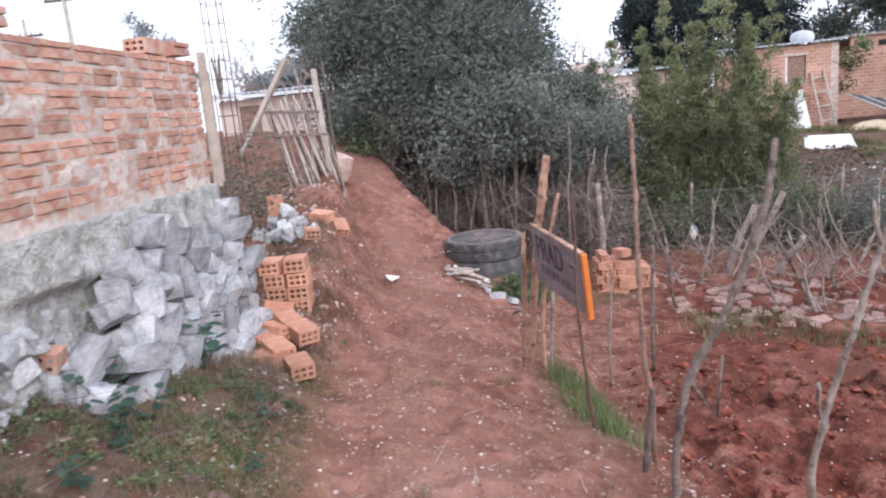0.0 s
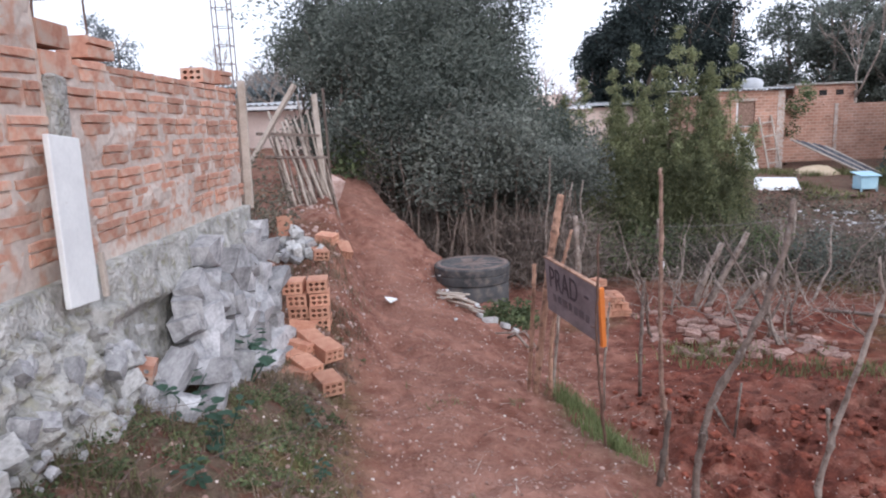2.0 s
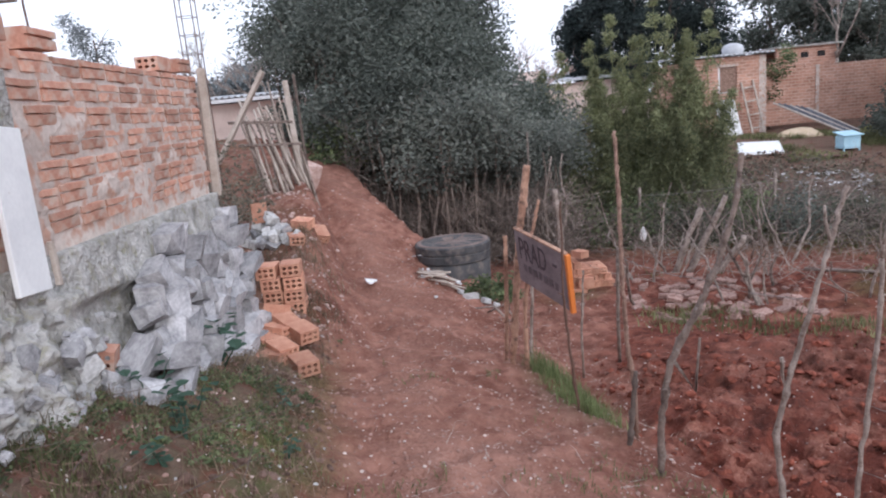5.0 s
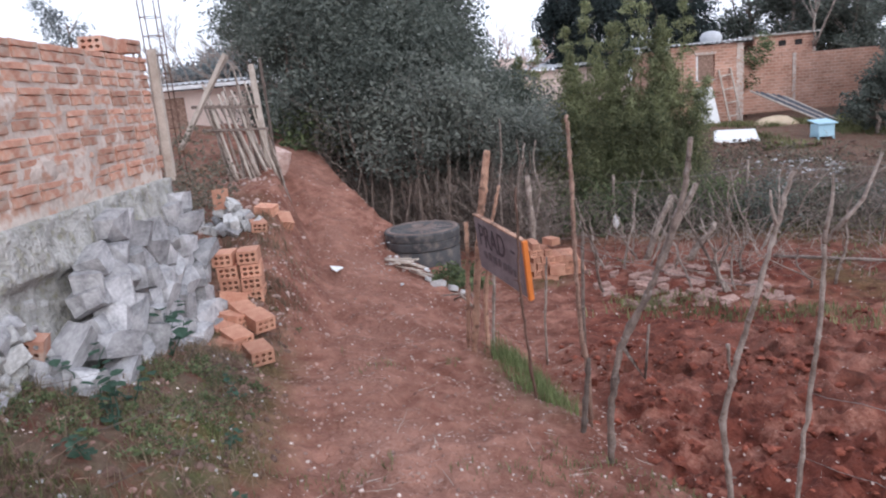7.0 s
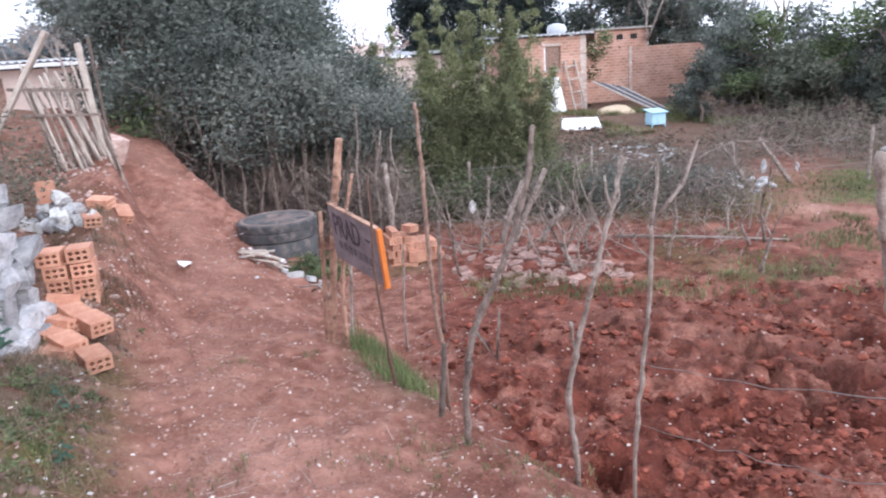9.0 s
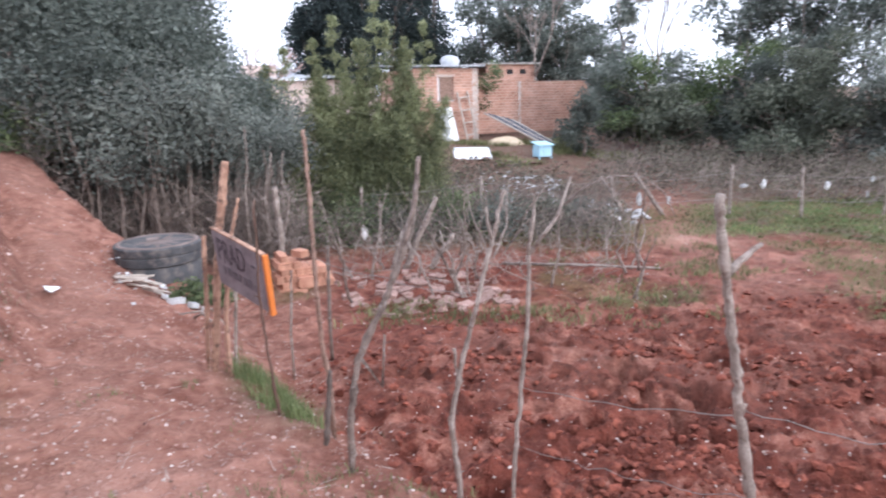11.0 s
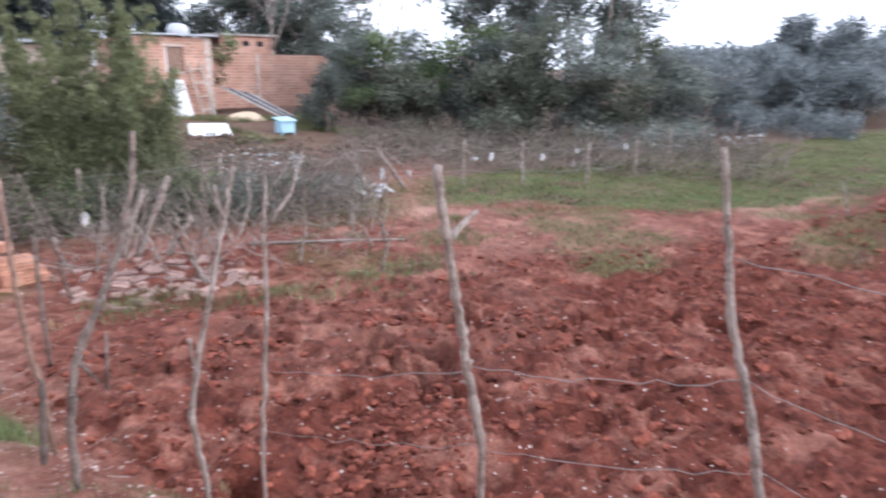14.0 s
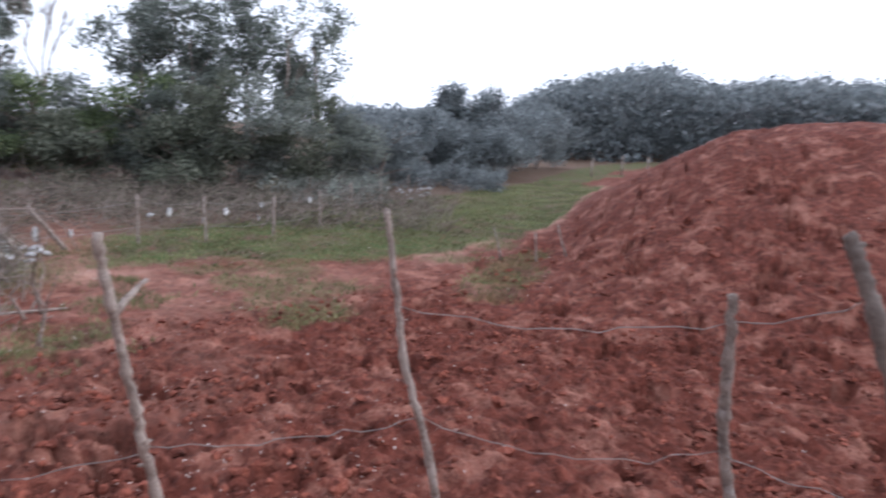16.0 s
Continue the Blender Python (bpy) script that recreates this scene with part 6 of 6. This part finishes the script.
def blades(name, P, H, width, mat, label, category="grass", bend=0.5):
    """Grass blades: two bent quads each."""
    n = len(P)
    a = RNG.random(n) * 6.283
    d = np.stack([np.cos(a), np.sin(a), np.zeros(n)], -1)
    s = np.stack([-np.sin(a), np.cos(a), np.zeros(n)], -1)
    k = RNG.uniform(0.2, 1.0, n)[:, None] * bend
    up_ = np.array([0, 0, 1.0])
    H = H[:, None]
    w = width * RNG.uniform(0.6, 1.3, n)[:, None]
    m = P + up_ * H * 0.55 + d * H * k * 0.35
    e = P + up_ * H * (1 - 0.35 * k) + d * H * k
    V = np.stack([P - s * w, P + s * w, m + s * w * 0.8, m - s * w * 0.8, e + s * w * 0.15, e - s * w * 0.15], 1).reshape(-1, 3)
    b = np.arange(n)[:, None] * 6
    F = np.concatenate([b + np.array([[0, 1, 2, 3]]), b + np.array([[3, 2, 4, 5]])], 0)
    return tagged(fast_mesh(name, V, F, mat), label, category, kind="stuff")


def bank_w(x, y):
    px = np.interp(y, LINE_Y, PATH_X)
    clump = smooth(fbm(x * 2.6, y * 2.6, 90) * 1.3 + 0.35)
    return smooth((px - 0.45 - x) / 0.4) * clump * (1 - 0.6 * smooth((y - 4.0) / 1.0)) * (x > -1.85)


P = spots(4200, (-1.85, -0.6, 1.4, 6.5), bank_w, 21)
blades("dry_grass", P, RNG.uniform(0.03, 0.11, len(P)), 0.0022, L_DRY, "dry straw-coloured grass on the bank", bend=1.1)
P = spots(3800, (-1.85, -0.5, 1.4, 5.2), lambda x, y: bank_w(x + 0.05, y) * smooth(fbm(x * 1.9, y * 1.9, 95) * 1.6 + 0.2), 22)
blades("green_grass", P, RNG.uniform(0.015, 0.055, len(P)), 0.003, L_GRASS, "short green grass on the bank", bend=0.8)
P = spots(950, (0.1, 1.2, 3.4, 5.4), lambda x, y: smooth((1 - np.hypot((x - 0.48 - 0.25 * (4.4 - y) * 0.6) / 0.26, (y - 4.35) / 0.85)) * 2), 23)
blades("green_grass", P, RNG.uniform(0.05, 0.17, len(P)), 0.003, L_FRESH, "fresh green grass tuft below the sign", bend=0.7)
P = spots(900, (-1.0, 1.3, 1.8, 4.5), lambda x, y: smooth(fbm(x * 2.2, y * 2.2, 97) * 2 - 0.7), 24)
blades("green_grass", P, RNG.uniform(0.02, 0.06, len(P)), 0.0026, L_GRASS, "sparse green grass beside the path", bend=0.9)
P = spots(26000, (5.0, 36.0, 0.0, 11.0), lambda x, y: grass_mask(x, y) * (1 - scrub_mask(x, y)) * np.clip(12 / np.hypot(x, y), 0, 1), 25)
blades("meadow_grass", P, RNG.uniform(0.03, 0.09, len(P)), 0.010, L_GRASS, "short green grass of the meadow", bend=0.7)
P = spots(2600, (1.5, 8.0, 5.0, 11.0), lambda x, y: smooth(fbm(x * 0.9, y * 0.9, 99) * 2 - 0.5) * smooth((np.hypot(x, y) - 6.3) / 1.0), 26)
blades("green_grass", P, RNG.uniform(0.04, 0.13, len(P)), 0.006, L_GRASS, "patches of grass at the plot's edge", bend=0.7)


def twigs(name, P, length, r, mat, label, rise=0.8, category="brush"):
    """Thin bent twigs, three-sided, in one mesh."""
    n = len(P)
    d = RNG.normal(0, 1, (n, 3))
    d[:, 2] = np.abs(d[:, 2]) * rise
    d /= np.linalg.norm(d, axis=1)[:, None]
    L = (length * RNG.uniform(0.4, 1.3, n))[:, None]
    c = RNG.normal(0, 0.22, (n, 3)) * L
    pts = [P - d * L * 0.05, P + d * L * 0.35 + c * 0.5, P + d * L * 0.7 + c, P + d * L + c * 0.6]
    V, F = [], []
    for i, q in enumerate(pts):
        for k in range(3):
            ang = 2.094 * k
            V.append(q + r * (1 - 0.28 * i) * np.array([math.cos(ang), math.sin(ang), 0.5 * math.sin(ang)]))
    V = np.stack(V, 1)
    b = np.arange(n)[:, None] * 12
    for i in range(3):
        for k in range(3):
            F.append(b + np.array([[i * 3 + k, i * 3 + (k + 1) % 3, i * 3 + 3 + (k + 1) % 3, i * 3 + 3 + k]]))
    return tagged(fast_mesh(name, V.reshape(-1, 3), np.concatenate(F, 0), mat), label, category, kind="stuff")


def ring(n, az0, az1, d0, d1, zmax=0.0, seed=5):
    r = np.random.default_rng(seed)
    az, d = np.radians(r.uniform(az0, az1, n)), r.uniform(d0, d1, n)
    x, y = d * np.sin(az), d * np.cos(az)
    return np.stack([x, y, ground_z(x, y) + r.random(n) ** 1.6 * zmax], -1)


twigs("brush", ring(700, -7, 11, 10.2, 11.2, 1.1, 49), 0.7, 0.006, M_BARK_PALE, "pale bare twigs hanging at the thicket's edge")
twigs("brush", ring(1500, -8, 11, 10.3, 11.6, 0.9, 47), 0.6, 0.005, M_BARK, "grey-brown tangle of twigs at the thicket's edge")
twigs("brush", ring(2600, -9, 9, 10.4, 12.5, 1.1, 41), 0.75, 0.006, M_BARK_DARK, "leafless grey twigs under the thicket")
twigs("brush", ring(1800, 8, 38, 10.6, 15.0, 0.55, 48), 0.6, 0.006, M_BARK_DARK, "dark dry brush along the gully")
twigs("brush", ring(1400, 8, 38, 10.6, 15.0, 0.55, 42), 0.6, 0.006, M_BARK, "dry grey brush along the gully")
twigs("brush", ring(280, 14, 38, 8.6, 10.8, 0.3, 43), 0.5, 0.006, M_BARK_PALE, "tangle of bare twigs behind the plot")
twigs("brush", ring(2300, 36, 72, 15.8, 24, 0.5, 44), 0.7, 0.010, M_BARK, "brown scrub on the far bank")
P = spots(1500, (-2.4, -0.9, 4.6, 9.2), lambda x, y: smooth((np.interp(y, LINE_Y, PATH_X) - 0.25 - x) / 0.5), 71)
S = 0.008 + 0.05 * RNG.random(len(P)) ** 5
scatter("bank_stones", lump_base(8, 1, 0.35), P, S, M_STONE_RED, "small dusty stones and brick crumbs on the bank", "stones", 0.7)
P = spots(2400, (-2.6, -0.9, 4.8, 9.2), lambda x, y: smooth((np.interp(y, LINE_Y, PATH_X) - 0.35 - x) / 0.5) * smooth(fbm(x * 2.2, y * 2.2, 98) * 1.4 + 0.2), 72)
blades("dry_grass", P, RNG.uniform(0.03, 0.14, len(P)), 0.003, L_DRY, "dry grass on the upper bank", bend=1.0)
C = spots(320, (-1.8, -0.65, 1.5, 5.0), lambda x, y: bank_w(x, y) * smooth(fbm(x * 3.1, y * 3.1, 93) * 2), 73)
V, F = leaf_cloud(C + np.array([0, 0, 0.012]), 0.05, 26, 0.010, 0.6, 0.0, 0.35)
tagged(fast_mesh("ground_cover", V, F, L_SHRUB), "small-leaved green weeds creeping over the bank", "weeds", kind="stuff")
P = spots(420, (-1.9, -0.4, 1.4, 5.2), bank_w, 74)
scatter("bank_stones", lump_base(6, 1, 0.5), P, 0.006 + 0.028 * RNG.random(len(P)) ** 3, M_STONE_PALE, "small chalky chips of stone on the bank", "stones", 0.8)
P = spots(1300, (-1.9, -0.4, 1.4, 5.0), bank_w, 75)
scatter("earth_crumbs", lump_base(7, 1, 0.8), P, 0.012 + 0.04 * RNG.random(len(P)) ** 3, M_CRUMB, "crumbs of brown earth on the bank", "earth crumbs", 0.7)
twigs("dead_stalks", spots(300, (-1.85, -0.5, 1.5, 4.8), bank_w, 76) + np.array([0, 0, 0.02]), 0.14, 0.0018, M_STAKE, "brown dry stalks lying in the bank's grass", 0.25, "straw")
twigs("dead_twigs", spots(60, (-1.85, -0.6, 1.5, 4.6), bank_w, 77) + np.array([0, 0, 0.02]), 0.28, 0.0034, M_BARK_DARK, "dark fallen twigs on the bank", 0.15, "twigs")
twigs("straw", spots(500, (-1.8, -0.6, 1.8, 6.8), bank_w, 45) + np.array([0, 0, 0.012]), 0.14, 0.0018, M_STAKE, "dry stalks lying on the bank", 0.12, "straw")
twigs("straw", spots(160, (-0.9, 1.0, 1.8, 8.0), None, 46) + np.array([0, 0, 0.006]), 0.14, 0.002, M_PLANK, "dry stalks lying on the path", 0.05, "straw")
# leaves of the low scrub
for az0, az1, d0, d1, n, zt, mt, sd, lf in ((8, 26, 11.0, 14.0, 260, 0.6, L_SHRUB, 51, 0.035), (8, 38, 10.8, 15.0, 420, 0.25, L_BRUSH, 56, 0.035), (36, 70, 16.5, 23, 420, 0.4, L_BRUSH, 52, 0.04), (40, 58, 19, 24, 260, 0.6, L_BRUSH, 57, 0.05), (8, 36, 14.5, 20, 200, 0.2, L_BRUSH, 53, 0.045), (56, 66, 20.5, 30, 260, 0.7, L_THICKET_GREY, 55, 0.06), (65, 76, 28, 40, 300, 0.8, L_FAR_HAZED, 58, 0.08)):
    C = ring(n, az0, az1, d0, d1, zt, sd)
    V, F = leaf_cloud(C, 0.38, 34, lf, 0.5, 0.1)
    tagged(fast_mesh("scrub", V, F, mt), "low tangled scrub along the gully and bank", "scrub", kind="stuff")


def litter(n, az0, az1, d0, d1, s0, s1, seed, label):
    P = ring(n, az0, az1, d0, d1, 0.12, seed)
    P[:, 2] += 0.03
    r = np.random.default_rng(seed)
    return scatter("litter", lump_base(7, 1, 0.9), P, r.uniform(s0, s1, n), M_RAG, label, "litter", 0.35)


litter(190, 21, 33, 14.5, 18.6, 0.03, 0.13, 61, "pale rubbish strewn on the slope below the house")
litter(70, 22, 41, 12.6, 14.5, 0.05, 0.20, 62, "white plastic litter along the meadow fence")
litter(22, -6, -1, 6.4, 8.0, 0.015, 0.06, 63, "scraps of white litter beside the path")
P = ring(420, 19, 36, 14.5, 21.0, 0.10, 66)
scatter("rubble", lump_base(9, 1, 0.5), P + np.array([0, 0, 0.03]), RNG.uniform(0.04, 0.17, len(P)), M_CRUMB, "brown and grey rubble tipped on the slope", "rubble", 0.5)
P = spots(5000, (9.0, 15.0, 17.5, 22.5), lambda x, y: smooth(fbm(x * 0.6, y * 0.6, 91) * 1.5 + 0.3), 67)
blades("green_grass", P, RNG.uniform(0.08, 0.22, len(P)), 0.012, L_GRASS, "rough grass on the slope below the house", bend=0.8)
litter(40, 58, 70, 22, 28, 0.06, 0.25, 64, "scraps of litter under the far trees")


def weed(x, y, h, n, size, mat, label, seed):
    """A leafy weed: stems and broad folded leaves."""
    r = np.random.default_rng(seed)
    z = on_ground(x, y)
    top = empty("weed", (x, y, z - 0.01))
    for k in range(max(3, n // 5)):
        a = r.random() * 6.283
        tip = np.array([math.cos(a) * h * 0.45, math.sin(a) * h * 0.45, h * r.uniform(0.6, 1)])
        p = crooked((0, 0, 0), tip, 6, 0.01)
        st = tubes_object("stem", [(p, np.linspace(0.005, 0.002, 6))], mat, top, 5)
        for j in range(5):
            c = p[min(5, 2 + j)] + r.normal(0, 0.02, 3)
            b = r.random() * 6.283
            d = np.array([math.cos(b), math.sin(b), r.normal(0.1, 0.25)])
            s = np.array([-d[1], d[0], 0])
            L = size * r.uniform(0.7, 1.2)
            V = [c, c + d * L * 0.35 + s * L * 0.42, c + d * L * 0.8 + s * L * 0.3, c + d * L - np.array([0, 0, L * 0.15]), c + d * L * 0.8 - s * L * 0.3, c + d * L * 0.35 - s * L * 0.42, c + d * L * 0.5 + np.array([0, 0, -L * 0.08])]
            mesh_object("leaf", V, [(0, 1, 6), (1, 2, 6), (2, 3, 6), (3, 4, 6), (4, 5, 6), (5, 0, 6)], mat, st)
    return tagged(top, label, "weed", "weeds on the bank")


for i, (x, y, h, n, s) in enumerate(((-1.60, 3.55, 0.28, 26, 0.085), (-1.68, 3.62, 0.22, 18, 0.075), (-1.66, 2.72, 0.26, 22, 0.06), (-1.50, 2.75, 0.16, 14, 0.055), (-1.42, 2.45, 0.18, 16, 0.06), (-1.38, 2.15, 0.12, 16, 0.045), (-1.12, 2.75, 0.10, 14, 0.035), (-0.95, 2.3, 0.09, 14, 0.035), (-1.2, 3.3, 0.10, 14, 0.04))):
    weed(x, y, h, n, s, L_WEED, "leafy blue-green weed at the rubble's foot", 700 + i)
tree("bush", (0.24, 7.0), [(0, 0, 0.16, 0.30, 0.22, 0.16)], 26, 50, 0.13, 0.028, L_SHRUB, "low green bush beside the tank ring", M_BARK_DARK, 0.012, 3, 0.25, category="bush", limb_n=3, wob=0.03)
for x, y, h, w in ((-2.15, 5.7, 0.75, 0.35), (-2.35, 6.4, 0.9, 0.4), (-2.5, 7.0, 0.8, 0.4), (-2.2, 6.9, 0.5, 0.3)):
    tree("bush", (x, y), [(0, 0, h * 0.6, w, w, h * 0.4)], 22, 20, 0.16, 0.024, L_BRUSH, "dusty grey-brown bush between wall and stick fence", M_BARK_PALE, 0.012, 4, 0.3, category="bush", limb_n=4, wob=0.04)
# sticks and scraps dumped beside the tank ring
for k in range(16):
    x, y = -0.50 + 0.38 * RNG.random(), 7.10 + 0.28 * RNG.random()
    z = on_ground(x, y)
    a = RNG.normal(-0.6, 0.35)
    ob = tubes_object("cut_stick", [(crooked((x - 0.14 * math.cos(a), y - 0.14 * math.sin(a), z + 0.05 + 0.08 * RNG.random()), (x + 0.16 * math.cos(a), y + 0.16 * math.sin(a), z + 0.04 + 0.05 * RNG.random()), 4, 0.008), np.full(4, 0.012))], M_PLANK, None, 6)
    tagged(ob, "pale cut stick dumped beside the tank ring", "stick", "cut sticks")
for x, y, s in ((-0.02, 6.72, 0.16), (0.12, 6.62, 0.12), (-0.12, 6.85, 0.1), (0.22, 6.55, 0.1)):
    ob = new("rubble_stone", PALE_STONES[int(s * 50) % 6])
    ob.matrix_world = pose(x, y, on_ground(x, y, 0.03), 20, 10, s * 900) @ Matrix.Diagonal((s, s * 0.8, s * 0.6, 1))
    tagged(ob, "pale stone beside the tank ring", "stone", "stones by the tank")
for x, y, rz in ((-1.02, 6.62, 35),):
    ob = part("scrap_board", box_bm(0.13, 0.08, 0.014, bevel=0.002, jitter=0.014), M_WHITE)
    ob.matrix_world = pose(x, y, on_ground(x, y, 0.04), 24, 12, rz)
    tagged(ob, "scrap of white board lying on the path", "board")
for pts in (((0.28, 6.0, 0.0), (0.15, 6.05, 0.10), (-0.02, 6.15, 0.02)), ((0.1, 6.2, 0.0), (0.25, 6.1, 0.12), (0.34, 6.0, 0.03))):
    P = [(x, y, on_ground(x, y, 0.02 + z)) for x, y, z in pts]
    tagged(tubes_object("dead_branch", [(P, [0.014, 0.011, 0.007])], M_BARK_PALE, None, 6), "bleached branch lying at the gully's edge", "branch", "fallen branches")
